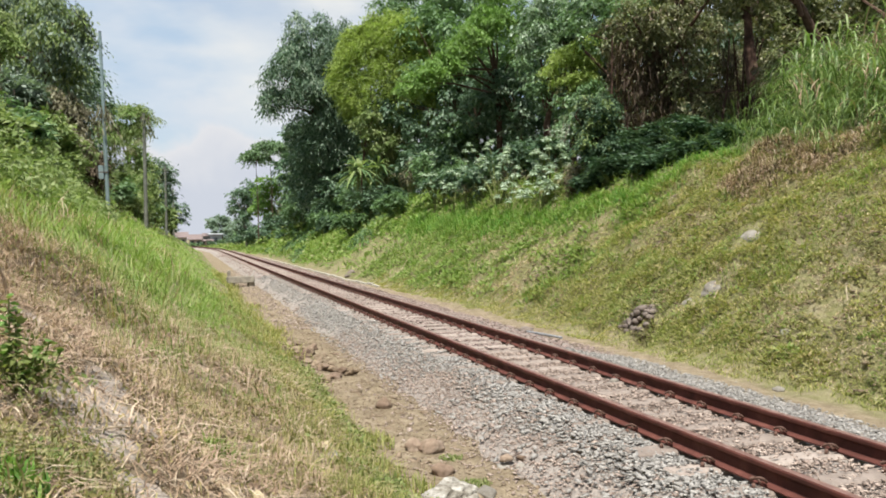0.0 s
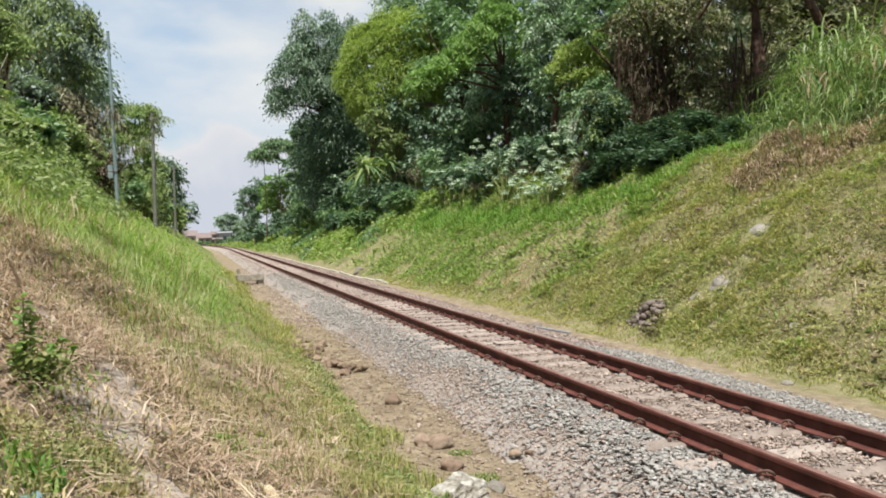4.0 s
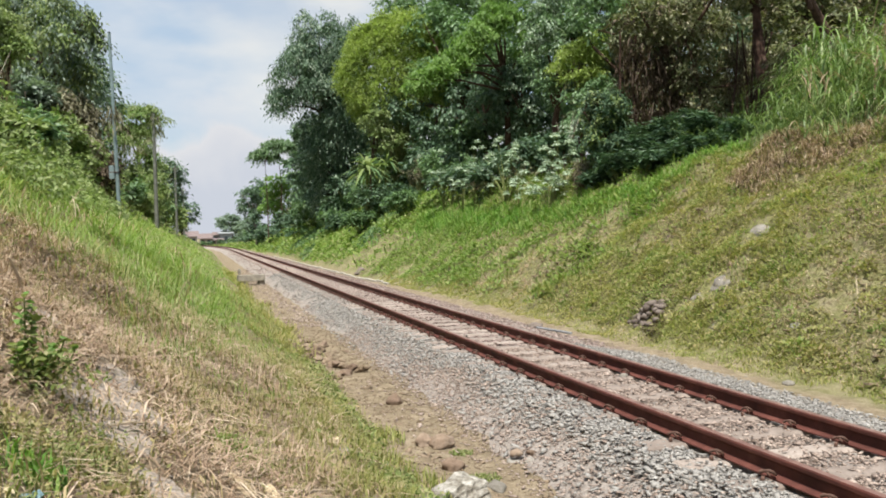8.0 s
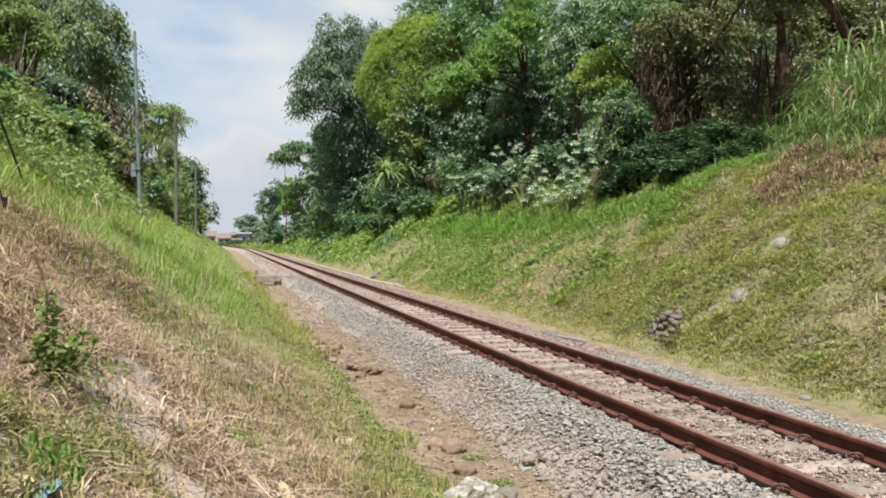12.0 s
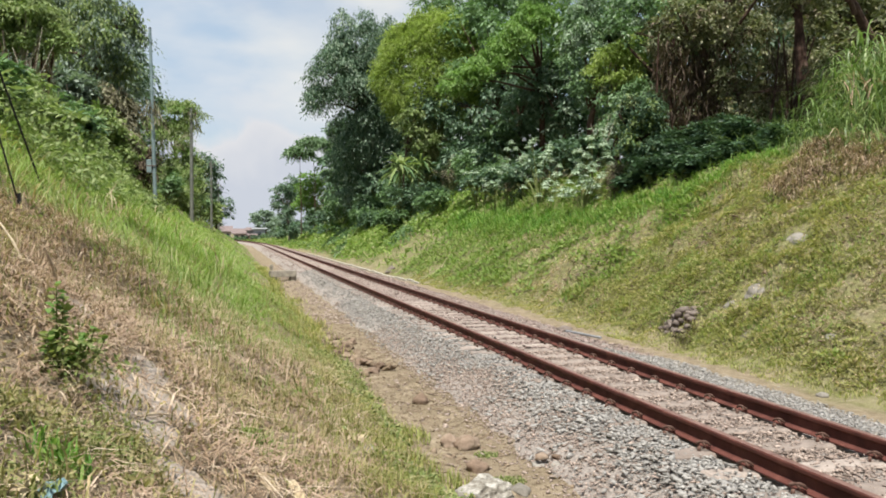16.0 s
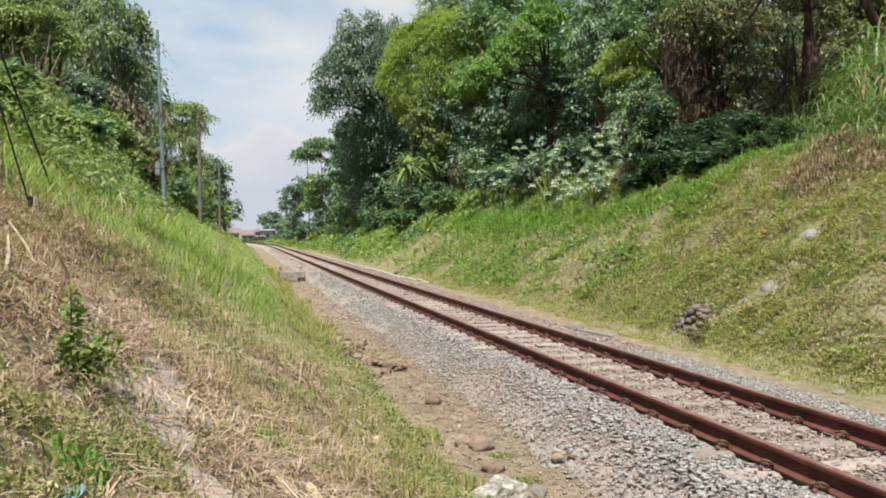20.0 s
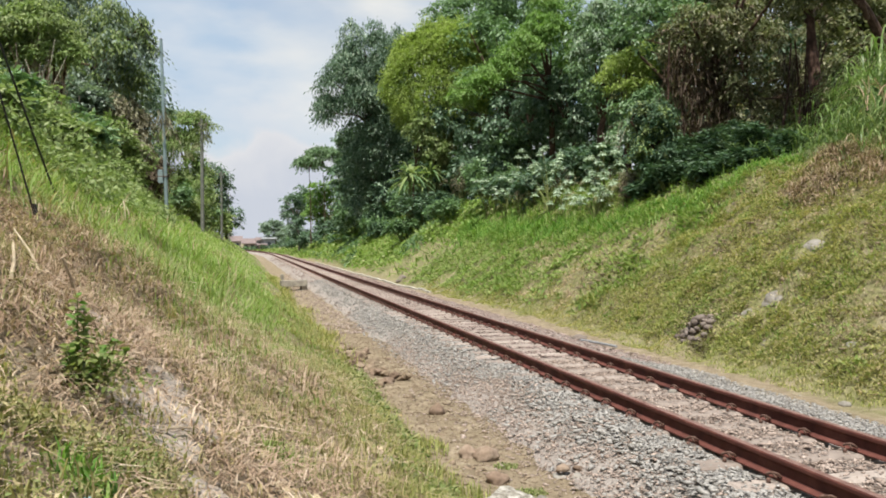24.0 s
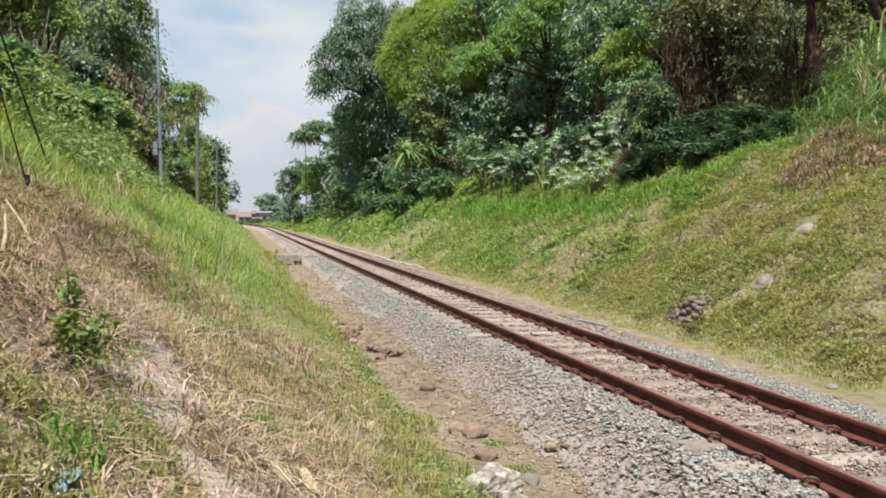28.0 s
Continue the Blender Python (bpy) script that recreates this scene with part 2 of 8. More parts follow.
M_CONCRETE = plain("weathered_concrete", [(0.3, (0.16, 0.142, 0.118)), (0.7, (0.34, 0.305, 0.255))], 4.0, 0.92, 0.005, 50.0, 0.2)
M_KERB = plain("pale_kerb_concrete", [(0.3, (0.3, 0.275, 0.235)), (0.7, (0.45, 0.42, 0.37))], 4.0, 0.92, 0.005, 50.0, 0.2)
M_ROCK = plain("sandstone_rock", [(0.3, (0.115, 0.078, 0.055)), (0.55, (0.19, 0.135, 0.1)), (0.75, (0.3, 0.235, 0.18))], 7.0, 0.9, 0.006, 40.0, 0.2, per_object=True)
M_PALE_ROCK = plain("pale_limestone", [(0.3, (0.14, 0.125, 0.105)), (0.55, (0.24, 0.22, 0.195)), (0.75, (0.34, 0.32, 0.295))], 8.0, 0.9, 0.008, 35.0, 0.2, per_object=True)
M_RUBBLE = plain("broken_pale_stone", [(0.3, (0.1, 0.085, 0.07)), (0.45, (0.21, 0.19, 0.16)), (0.6, (0.33, 0.31, 0.28)), (0.75, (0.44, 0.42, 0.39))], 13.0, 0.92, 0.04, 26.0, 0.15)
M_CLOD = plain("dry_earth_clod", [(0.3, (0.135, 0.098, 0.066)), (0.7, (0.28, 0.215, 0.158))], 8.0, 0.95, 0.008, 40.0, 0.1, per_object=True)
M_DARK_ROCK = plain("dark_stone", [(0.3, (0.085, 0.065, 0.055)), (0.7, (0.2, 0.165, 0.145))], 8.0, 0.9, 0.006, 40.0, 0.2, per_object=True)
M_BARK = plain("bark", [(0.3, (0.045, 0.028, 0.02)), (0.7, (0.12, 0.075, 0.055))], 6.0, 0.92, 0.012, 40.0, 0.15)
M_BARK_DARK = plain("red_brown_bark", [(0.3, (0.03, 0.018, 0.014)), (0.55, (0.07, 0.042, 0.032)), (0.75, (0.15, 0.1, 0.08))], 5.0, 0.95, 0.03, 26.0, 0.1)
M_BARK_PALE = plain("pale_bark", [(0.3, (0.2, 0.17, 0.13)), (0.7, (0.42, 0.37, 0.3))], 6.0, 0.9, 0.01, 40.0, 0.15)
M_STEM = plain("green_stem", [(0.3, (0.08, 0.1, 0.03)), (0.7, (0.2, 0.22, 0.08))], 10.0, 0.8, 0.003, 60.0, 0.25)
M_POLE = plain("galvanised_pole", [(0.3, (0.12, 0.17, 0.175)), (0.7, (0.2, 0.26, 0.265))], 3.0, 0.55, 0.001, 60.0, 0.4)
M_POLE_OLD = plain("old_pole", [(0.3, (0.085, 0.09, 0.075)), (0.7, (0.16, 0.165, 0.14))], 4.0, 0.75, 0.003, 60.0, 0.3)
M_CABLE = plain("black_cable", [(0.3, (0.012, 0.012, 0.012)), (0.7, (0.03, 0.03, 0.03))], 20.0, 0.6, 0.001, 90.0, 0.35)
M_ROOF = plain("clay_roof_tiles", [(0.3, (0.15, 0.115, 0.11)), (0.7, (0.21, 0.165, 0.16))], 1.5, 0.85, 0.02, 8.0, 0.2)
M_PLASTER = plain("pale_plaster", [(0.3, (0.28, 0.24, 0.21)), (0.7, (0.4, 0.35, 0.31))], 1.0, 0.9, 0.005, 12.0, 0.2)
M_WHITE = plain("white_paint", [(0.3, (0.24, 0.25, 0.26)), (0.7, (0.33, 0.34, 0.35))], 1.2, 0.7, 0.002, 14.0, 0.3)
M_GLASS_DARK = plain("dark_window_pane", [(0.3, (0.02, 0.025, 0.03)), (0.7, (0.05, 0.06, 0.065))], 2.0, 0.2, 0.0005, 10.0, 0.5)
M_PLASTIC_BLUE = plain("pale_blue_plastic_film", [(0.3, (0.1, 0.19, 0.22)), (0.7, (0.2, 0.29, 0.32))], 15.0, 0.35, 0.004, 50.0, 0.5)
M_PIPE = plain("blue_grey_pipe", [(0.3, (0.13, 0.135, 0.15)), (0.7, (0.26, 0.265, 0.28))], 8.0, 0.5, 0.001, 60.0, 0.4)
M_CLAY = plain("stony_clay", [(0.3, (0.25, 0.21, 0.178)), (0.55, (0.36, 0.31, 0.268)), (0.75, (0.48, 0.425, 0.38))], 14.0, 0.95, 0.02, 45.0, 0.1)
M_DRY_LEAF = plain("dry_leaf", [(0.3, (0.33, 0.255, 0.15)), (0.7, (0.5, 0.42, 0.29))], 12.0, 0.8, 0.003, 60.0, 0.2)
M_WOOD_PALE = plain("bleached_wood", [(0.3, (0.28, 0.22, 0.15)), (0.7, (0.46, 0.385, 0.28))], 9.0, 0.85, 0.003, 70.0, 0.2)

L_DARK = leafy("dark_glossy_leaf", [(0.0, (0.051, 0.097, 0.055)), (0.5, (0.101, 0.165, 0.101)), (0.85, (0.172, 0.248, 0.163)), (1.0, (0.263, 0.336, 0.253))], 0.33, 0.5, 0.35, (0.82, 0.86, 0.82), 0.42)
L_MID = leafy("mid_green_leaf", [(0.0, (0.075, 0.136, 0.060)), (0.5, (0.135, 0.218, 0.098)), (1.0, (0.235, 0.332, 0.185))], 0.35, 0.5, 0.4, (0.72, 0.78, 0.68), 0.38)
L_LIME = leafy("lime_green_leaf", [(0.0, (0.106, 0.19, 0.042)), (0.5, (0.175, 0.285, 0.065)), (1.0, (0.262, 0.375, 0.12))], 0.42, 0.5, 0.5, (0.8, 0.88, 0.75))
L_BAMBOO = leafy("bamboo_leaf", [(0.0, (0.17, 0.225, 0.055)), (0.5, (0.275, 0.345, 0.09)), (1.0, (0.39, 0.45, 0.16))], 0.5, 0.6, 0.5, (0.85, 0.9, 0.8), 0.25)
L_PALE = leafy("pale_silvery_leaf", [(0.0, (0.13, 0.18, 0.115)), (0.3, (0.255, 0.32, 0.23)), (0.65, (0.41, 0.475, 0.375)), (1.0, (0.55, 0.6, 0.5))], 0.27, 0.58, 1.0, (0.75, 0.82, 0.75), 0.28)
L_OLIVE = leafy("olive_leaf", [(0.0, (0.084, 0.102, 0.047)), (0.5, (0.152, 0.177, 0.084)), (0.85, (0.233, 0.249, 0.128)), (1.0, (0.466, 0.443, 0.323))], 0.35, 0.5, 0.6, (0.75, 0.65, 0.6))
L_BROWN = leafy("withered_leaf", [(0.0, (0.05, 0.037, 0.025)), (0.5, (0.11, 0.083, 0.056)), (1.0, (0.22, 0.175, 0.12))], 0.25, 0.7, 1.0, (0.7, 0.7, 0.7), 0.2)
L_GREY = leafy("grey_green_leaf", [(0.0, (0.078, 0.112, 0.075)), (0.5, (0.145, 0.19, 0.14)), (0.85, (0.225, 0.275, 0.22)), (1.0, (0.34, 0.385, 0.33))], 0.38, 0.5, 0.5, (0.78, 0.84, 0.8), 0.4)
L_FERN = leafy("blue_green_leaf", [(0.0, (0.036, 0.07, 0.037)), (0.5, (0.068, 0.118, 0.064)), (1.0, (0.15, 0.205, 0.13))], 0.3, 0.5, 0.8, (0.75, 0.85, 0.8), 0.3)
# leaves of the farthest trees, with the haze of distance mixed into the colour
L_HAZE = leafy("haze_tinted_far_leaf", [(0.0, (0.15, 0.21, 0.15)), (0.5, (0.2, 0.265, 0.195)), (1.0, (0.27, 0.33, 0.26))], 0.35, 0.6, 0.4, (0.85, 0.88, 0.9), 0.2)
L_GRASS = leafy("bright_grass", [(0.0, (0.13, 0.215, 0.04)), (0.5, (0.21, 0.31, 0.07)), (0.78, (0.285, 0.37, 0.115)), (0.92, (0.38, 0.41, 0.2)), (1.0, (0.46, 0.43, 0.27))], 0.45, 0.5, 0.7, (0.85, 0.85, 0.7))
L_COVER = leafy("bank_weeds", [(0.0, (0.175, 0.2, 0.06)), (0.35, (0.25, 0.28, 0.086)), (0.65, (0.325, 0.342, 0.12)), (0.85, (0.39, 0.362, 0.165)), (1.0, (0.46, 0.4, 0.25))], 0.48, 0.6, 0.55, (1.06, 0.95, 0.9))
L_DULL = leafy("dull_olive_weeds", [(0.0, (0.132, 0.146, 0.05)), (0.4, (0.208, 0.216, 0.083)), (0.75, (0.295, 0.276, 0.127)), (1.0, (0.43, 0.36, 0.215))], 0.38, 0.6, 0.9, (1.1, 0.95, 0.9), 0.25)
L_VINE = leafy("dead_vine", [(0.0, (0.06, 0.042, 0.033)), (0.6, (0.11, 0.079, 0.06)), (1.0, (0.19, 0.145, 0.11))], 0.35, 0.8, 0.8, (0.7, 0.7, 0.7), 0.15)
L_PLANT = leafy("broad_weed_leaf", [(0.0, (0.075, 0.155, 0.041)), (0.5, (0.128, 0.230, 0.057)), (1.0, (0.210, 0.324, 0.095))], 0.35, 0.6, 3.0, (0.85, 0.9, 0.8), 0.2)
L_FRESH = leafy("fresh_bank_weeds", [(0.0, (0.105, 0.175, 0.04)), (0.4, (0.165, 0.255, 0.06)), (0.75, (0.225, 0.315, 0.085)), (0.92, (0.3, 0.34, 0.13)), (1.0, (0.42, 0.4, 0.24))], 0.4, 0.6, 0.55, (1.0, 0.95, 0.9), 0.25)
L_WEED = leafy("leafy_weed", [(0.0, (0.105, 0.145, 0.042)), (0.45, (0.185, 0.235, 0.072)), (0.8, (0.275, 0.3, 0.12)), (1.0, (0.43, 0.385, 0.225))], 0.38, 0.55, 2.0, (0.85, 0.85, 0.8), 0.3)
L_SAGE = leafy("sage_green_weed_leaf", [(0.0, (0.11, 0.15, 0.06)), (0.35, (0.185, 0.235, 0.1)), (0.7, (0.27, 0.315, 0.155)), (1.0, (0.37, 0.39, 0.23))], 0.4, 0.65, 0.8, (0.85, 0.95, 0.7), 0.15)
L_TANGLE = leafy("grey_brown_creeper", [(0.0, (0.07, 0.062, 0.04)), (0.45, (0.15, 0.135, 0.085)), (0.8, (0.25, 0.235, 0.155)), (1.0, (0.36, 0.35, 0.25))], 0.3, 0.6, 1.2, (0.75, 0.72, 0.65), 0.25)
L_LUSH = leafy("lush_grass_blade", [(0.0, (0.085, 0.185, 0.035)), (0.45, (0.15, 0.285, 0.052)), (0.8, (0.225, 0.365, 0.08)), (1.0, (0.33, 0.42, 0.14))], 0.45, 0.5, 0.9, (0.82, 0.9, 0.78), 0.3)
L_STRAW = leafy("dry_straw", [(0.0, (0.175, 0.115, 0.082)), (0.25, (0.31, 0.213, 0.152)), (0.55, (0.445, 0.327, 0.243)), (0.85, (0.545, 0.427, 0.332)), (1.0, (0.66, 0.55, 0.445))], 0.25, 0.75, 1.2, (0.82, 0.79, 0.76), 0.2)
L_REED = leafy("reed_blade", [(0.0, (0.077, 0.129, 0.034)), (0.5, (0.153, 0.224, 0.069)), (0.85, (0.248, 0.325, 0.121)), (1.0, (0.401, 0.437, 0.230))], 0.35, 0.45, 0.6, (0.75, 0.82, 0.7), 0.4)

# ---- building helpers ----


def mesh_of(name, verts, faces, smooth=False):
    me = bpy.data.meshes.new(name)
    V = np.ascontiguousarray(verts, np.float32)
    if isinstance(faces, np.ndarray):
        n, k = faces.shape
        me.vertices.add(len(V))
        me.vertices.foreach_set("co", V.ravel())
        me.loops.add(n * k)
        me.loops.foreach_set("vertex_index", np.ascontiguousarray(faces, np.int32).ravel())
        me.polygons.add(n)
        me.polygons.foreach_set("loop_start", np.arange(0, n * k, k, dtype=np.int32))
        me.polygons.foreach_set("loop_total", np.full(n, k, np.int32))
        me.update(calc_edges=True)
    else:
        me.from_pydata([tuple(map(float, v)) for v in V], [], faces)
        me.update()
    if smooth:
        me.polygons.foreach_set("use_smooth", np.ones(len(me.polygons), bool))
    return me


def part(name, me, material, parent=None, label="", at=None):
    """One mesh object under a thing or a part. me: a mesh, a bmesh, or (verts, faces)."""
    if isinstance(me, tuple):
        me = mesh_of(name, *me)
    elif isinstance(me, bmesh.types.BMesh):
        bm, me = me, bpy.data.meshes.new(name)
        bm.to_mesh(me)
        bm.free()
    if material and not me.materials:
        me.materials.append(material)
    ob = new(name, me)
    if parent:
        ob.parent = parent
    if at is not None:
        ob.matrix_basis = at
    if label:
        ob["label"] = label
    return ob


def thing(name, at, label, category, group="", kind=""):
    ob = new(name)
    ob.empty_display_size = 0.2
    ob.matrix_basis = at
    return tagged(ob, label, category, group, kind)


def hashed(i, j, seed):
    h = np.sin(i * 127.1 + j * 311.7 + seed * 74.7) * 43758.5453
    return h - np.floor(h)


def wave(x, y, size, seed=0):
    """Smooth random height in 0..1 with bumps of about that size."""
    u, v = np.asarray(x, float) / size, np.asarray(y, float) / size
    i, j = np.floor(u), np.floor(v)
    a, b = u - i, v - j
    a, b = a * a * (3 - 2 * a), b * b * (3 - 2 * b)
    return (hashed(i, j, seed) * (1 - a) + hashed(i + 1, j, seed) * a) * (1 - b) + (hashed(i, j + 1, seed) * (1 - a) + hashed(i + 1, j + 1, seed) * a) * b


PROFILE_X = (-900, -60, -30, -12, -9, -7.4, -5.1, -4.4, -3.55, -2.95, -2.5, -1.6, 2.4, 2.95, 3.25, 8.2, 10, 14, 30, 80, 900)
PROFILE_Z = (11, 10.5, 9.0, 6.6, 4.3, 2.7, 1.10, 0.62, 0.08, -0.24, -0.32, -0.30, -0.22, -0.18, -0.05, 3.55, 4.2, 5.2, 6.5, 7, 7)


def bend(y):
    """The line swings gently to the left far off."""
    return -np.maximum(np.asarray(y, float) - 105.0, 0) ** 2 / 1300.0


def ground_z(x, y):
    x, y = np.asarray(x, float), np.asarray(y, float)
    x = x - bend(np.minimum(y, 300))
    x = x + np.where(x < -1.9, (wave(y, 0 * y, 2.6, 6) - 0.5) * 0.3 + (wave(y, 0 * y, 0.7, 7) - 0.5) * 0.2, 0) * np.clip((-1.9 - x) / 0.6, 0, 1) * np.clip((20 - y) / 8, 0, 1)
    base = np.interp(x, PROFILE_X, PROFILE_Z)
    fade = np.clip((y - 95) / 80, 0, 1)
    base = base * (1 - fade * 0.92) - 0.2 * fade
    slope = np.clip((np.abs(x + 0.2) - 2.6) / 0.8, 0, 1)
    rough = (wave(x, y, 1.1, 1) - 0.5) * 0.24 + (wave(x, y, 0.42, 2) - 0.5) * np.where(x > 0, 0.24, 0.17) + (wave(x, y, 0.2, 12) - 0.5) * np.where(x > 0, 0.15, 0.10) + (wave(x, y, 4.0, 3) - 0.5) * 0.35
    rough = rough * (1 - 0.75 * np.clip((2.5 - y) / 1.5, 0, 1) * np.clip((-3.6 - x) / 0.6, 0, 1))
    flat = (wave(x, y, 0.5, 4) - 0.5) * 0.05 + (wave(x, y, 0.16, 5) - 0.5) * 0.02
    bed = np.clip((1.75 - np.abs(x - 0.3)) / 0.4, 0, 1)
    return base + slope * rough + (1 - slope) * flat * (1 - bed) - bed * 0.05


def axis(*spans):
    out = []
    for a, b, s in spans:
        out += list(np.arange(a, b, s))
    return np.array(out + [spans[-1][1]])


def build_ground():
    xs = axis((-900, -60, 140), (-60, -12, 4), (-12, -7.5, 0.5), (-7.5, -2, 0.11), (-2, 2.2, 0.3), (2.2, 9, 0.14), (9, 20, 0.7), (20, 60, 5), (60, 900, 140))
    ys = axis((-300, -30, 45), (-30, -6, 2), (-6, 16, 0.11), (16, 40, 0.4), (40, 120, 2), (120, 300, 10), (300, 1500, 120))
    X, Y = np.meshgrid(xs, ys)
    V = np.stack([X, Y, ground_z(X, Y)], -1).reshape(-1, 3)
    nx, ny = len(xs), len(ys)
    i = (np.arange(ny - 1)[:, None] * nx + np.arange(nx - 1)).ravel()
    F = np.stack([i, i + 1, i + nx + 1, i + nx], -1)
    ob = part("ground", mesh_of("ground", V, F, True), M_GROUND)
    tagged(ob, "earth cutting with dry mown bank, dirt strip and green turf bank", "ground", kind="structure")


def tube(points, radii, n=8):
    """A tapered round bar along a line of points."""
    P = [Vector(p) for p in points]
    V, F = [], []
    for k, p in enumerate(P):
        d = (P[min(k + 1, len(P) - 1)] - P[max(k - 1, 0)]).normalized()
        u = d.orthogonal().normalized()
        w = d.cross(u)
        if k and abs(u.dot(last)) < 0.999:
            u = (last - d * last.dot(d)).normalized()
            w = d.cross(u)
        last = u
        for a in range(n):
            t = 2 * math.pi * a / n
            V.append(p + (u * math.cos(t) + w * math.sin(t)) * radii[k])
    for k in range(len(P) - 1):
        for a in range(n):
            b = (a + 1) % n
            F.append((k * n + a, k * n + b, (k + 1) * n + b, (k + 1) * n + a))
    F.append(tuple(range(n - 1, -1, -1)))
    F.append(tuple(range((len(P) - 1) * n, len(P) * n)))
    return V, F


def joined(*pieces):
    V, F = [], []
    for v, f in pieces:
        o = len(V)
        V += list(v)
        F += [tuple(i + o for i in q) for q in f]
    return V, F


def box(sx, sy, sz, bevel=0.01, at=(0, 0, 0), seg=1):
    bm = bmesh.new()
    bmesh.ops.create_cube(bm, size=1, matrix=Matrix.Translation(at) @ Matrix.Diagonal((sx, sy, sz, 1)))
    if bevel:
        bmesh.ops.bevel(bm, geom=bm.edges[:], offset=bevel, segments=seg, affect="EDGES")
    return bm


def rock(seed, size, flat=0.75, rounds=2, rough=0.35):
    """A lumpy weathered stone that sits on z = 0."""
    bm = bmesh.new()
    bmesh.ops.create_icosphere(bm, subdivisions=rounds, radius=0.5)
    off = Vector((seed * 7.3, seed * 3.1, seed * 1.7))
    for v in bm.verts:
        d = v.co.normalized()
        k = 1 + rough * (noise.noise(d * 1.3 + off)) + rough * 0.45 * noise.noise(d * 3.7 + off) + rough * 0.2 * noise.noise(d * 9.0 + off)
        v.co = Vector((d.x * size[0], d.y * size[1], d.z * size[2] * flat)) * 0.5 * k
    low = min(v.co.z for v in bm.verts)
    for v in bm.verts:
        v.co.z -= low * 0.7
        v.co.z = max(v.co.z, -0.3 * size[2])
    for f in bm.faces:
        f.smooth = True
    return bm


def cut_rock(seed, size, cuts=16, rounds=3):
    """An angular broken stone: a ball cut by planes, a little rough, that sits on z = 0."""
    rng = np.random.default_rng(seed)
    N, D = ball(rng, cuts), rng.uniform(0.5, 0.85, cuts)
    off = Vector((seed * 3.3, seed * 1.9, seed * 2.7))
    bm = bmesh.new()
    bmesh.ops.create_icosphere(bm, subdivisions=rounds, radius=1.0)
    for v in bm.verts:
        d = np.array(v.co)
        d /= np.linalg.norm(d)
        k = float(np.min(np.where(N @ d > 0.05, D / np.maximum(N @ d, 0.05), 1.0)))
        k = min(k, 1.0) * (1 + 0.15 * noise.noise(Vector(d) * 4 + off) + 0.1 * noise.noise(Vector(d) * 11 + off))
        v.co = Vector((d[0] * size[0], d[1] * size[1], d[2] * size[2])) * 0.5 * k
    low = min(v.co.z for v in bm.verts)
    for v in bm.verts:
        v.co.z -= low * 0.8
    return bm


OCTA_V = np.array([(1, 0, 0), (-1, 0, 0), (0, 1, 0), (0, -1, 0), (0, 0, 1), (0, 0, -1)], float)
OCTA_F = np.array([(0, 2, 4), (2, 1, 4), (1, 3, 4), (3, 0, 4), (2, 0, 5), (1, 2, 5), (3, 1, 5), (0, 3, 5)])


CHIP_V = np.array([(a, b, c) for a in (-0.75, 0.75) for b in (-0.75, 0.75) for c in (-0.75, 0.75)])
CHIP_F = np.array([(0, 1, 3), (0, 3, 2), (4, 6, 7), (4, 7, 5), (0, 4, 5), (0, 5, 1), (2, 3, 7), (2, 7, 6), (0, 2, 6), (0, 6, 4), (1, 5, 7), (1, 7, 3)])


def turns(rng, n):
    """n random turns as 3 x 3 matrices."""
    q = rng.normal(size=(n, 4))
    q /= np.linalg.norm(q, axis=1)[:, None]
    w, x, y, z = q.T
    return np.stack([1 - 2 * (y * y + z * z), 2 * (x * y - z * w), 2 * (x * z + y * w), 2 * (x * y + z * w), 1 - 2 * (x * x + z * z), 2 * (y * z - x * w), 2 * (x * z - y * w), 2 * (y * z + x * w), 1 - 2 * (x * x + y * y)], -1).reshape(n, 3, 3)


def pebbles_raw(rng, P, size, fine=True):
    """Broken stones at the places P, each turned and shaped at random."""
    V0, F0 = (CHIP_V, CHIP_F) if fine else (OCTA_V, OCTA_F)
    n, k = len(P), len(V0)
    R = turns(rng, n)
    S = size[:, None] * rng.uniform(0.35, 1.0, (n, 3)) * np.array([1.65, 1.0, 0.6]) * 0.5
    jag = rng.uniform(0.6, 1.3, (n, k, 1))
    V = np.einsum("nij,nkj->nki", R, V0[None] * jag * S[:, None]) * np.array([1.1, 1.1, 0.5]) + P[:, None]
    F = (F0[None] + (np.arange(n) * k)[:, None, None]).reshape(-1, 3)
    return V.reshape(-1, 3), F


def pebbles(rng, P, size, fine=True):
    return mesh_of("stones", *pebbles_raw(rng, P, size, fine))


def blades(rng, P, high, wide, lean, spread=1.0, rise=1.0):
    """Grass blades that bend over: five corners and three triangles each."""
    n = len(P)
    a = rng.uniform(0, 2 * np.pi, n)
    d = np.stack([np.cos(a), np.sin(a), np.zeros(n)], -1)
    s = np.stack([-np.sin(a), np.cos(a), np.zeros(n)], -1) * (wide / 2)[:, None]
    up = np.array([0, 0, rise])
    le = lean[:, None] * spread
    h = high[:, None]
    mid = P + up * h * 0.6 * (1 - le * 0.25) + d * h * le * 0.3
    tip = P + up * h * np.clip(1 - le * 0.65, 0.03, 1) + d * h * le * 0.85
    tw = s * rng.uniform(0.6, 1.0, (n, 1))
    V = np.stack([P - s, P + s, mid - tw, mid + tw, tip], 1)
    F0 = np.array([(0, 1, 3), (0, 3, 2), (2, 3, 4)])
    F = (F0[None] + (np.arange(n) * 5)[:, None, None]).reshape(-1, 3)
    return V.reshape(-1, 3), F


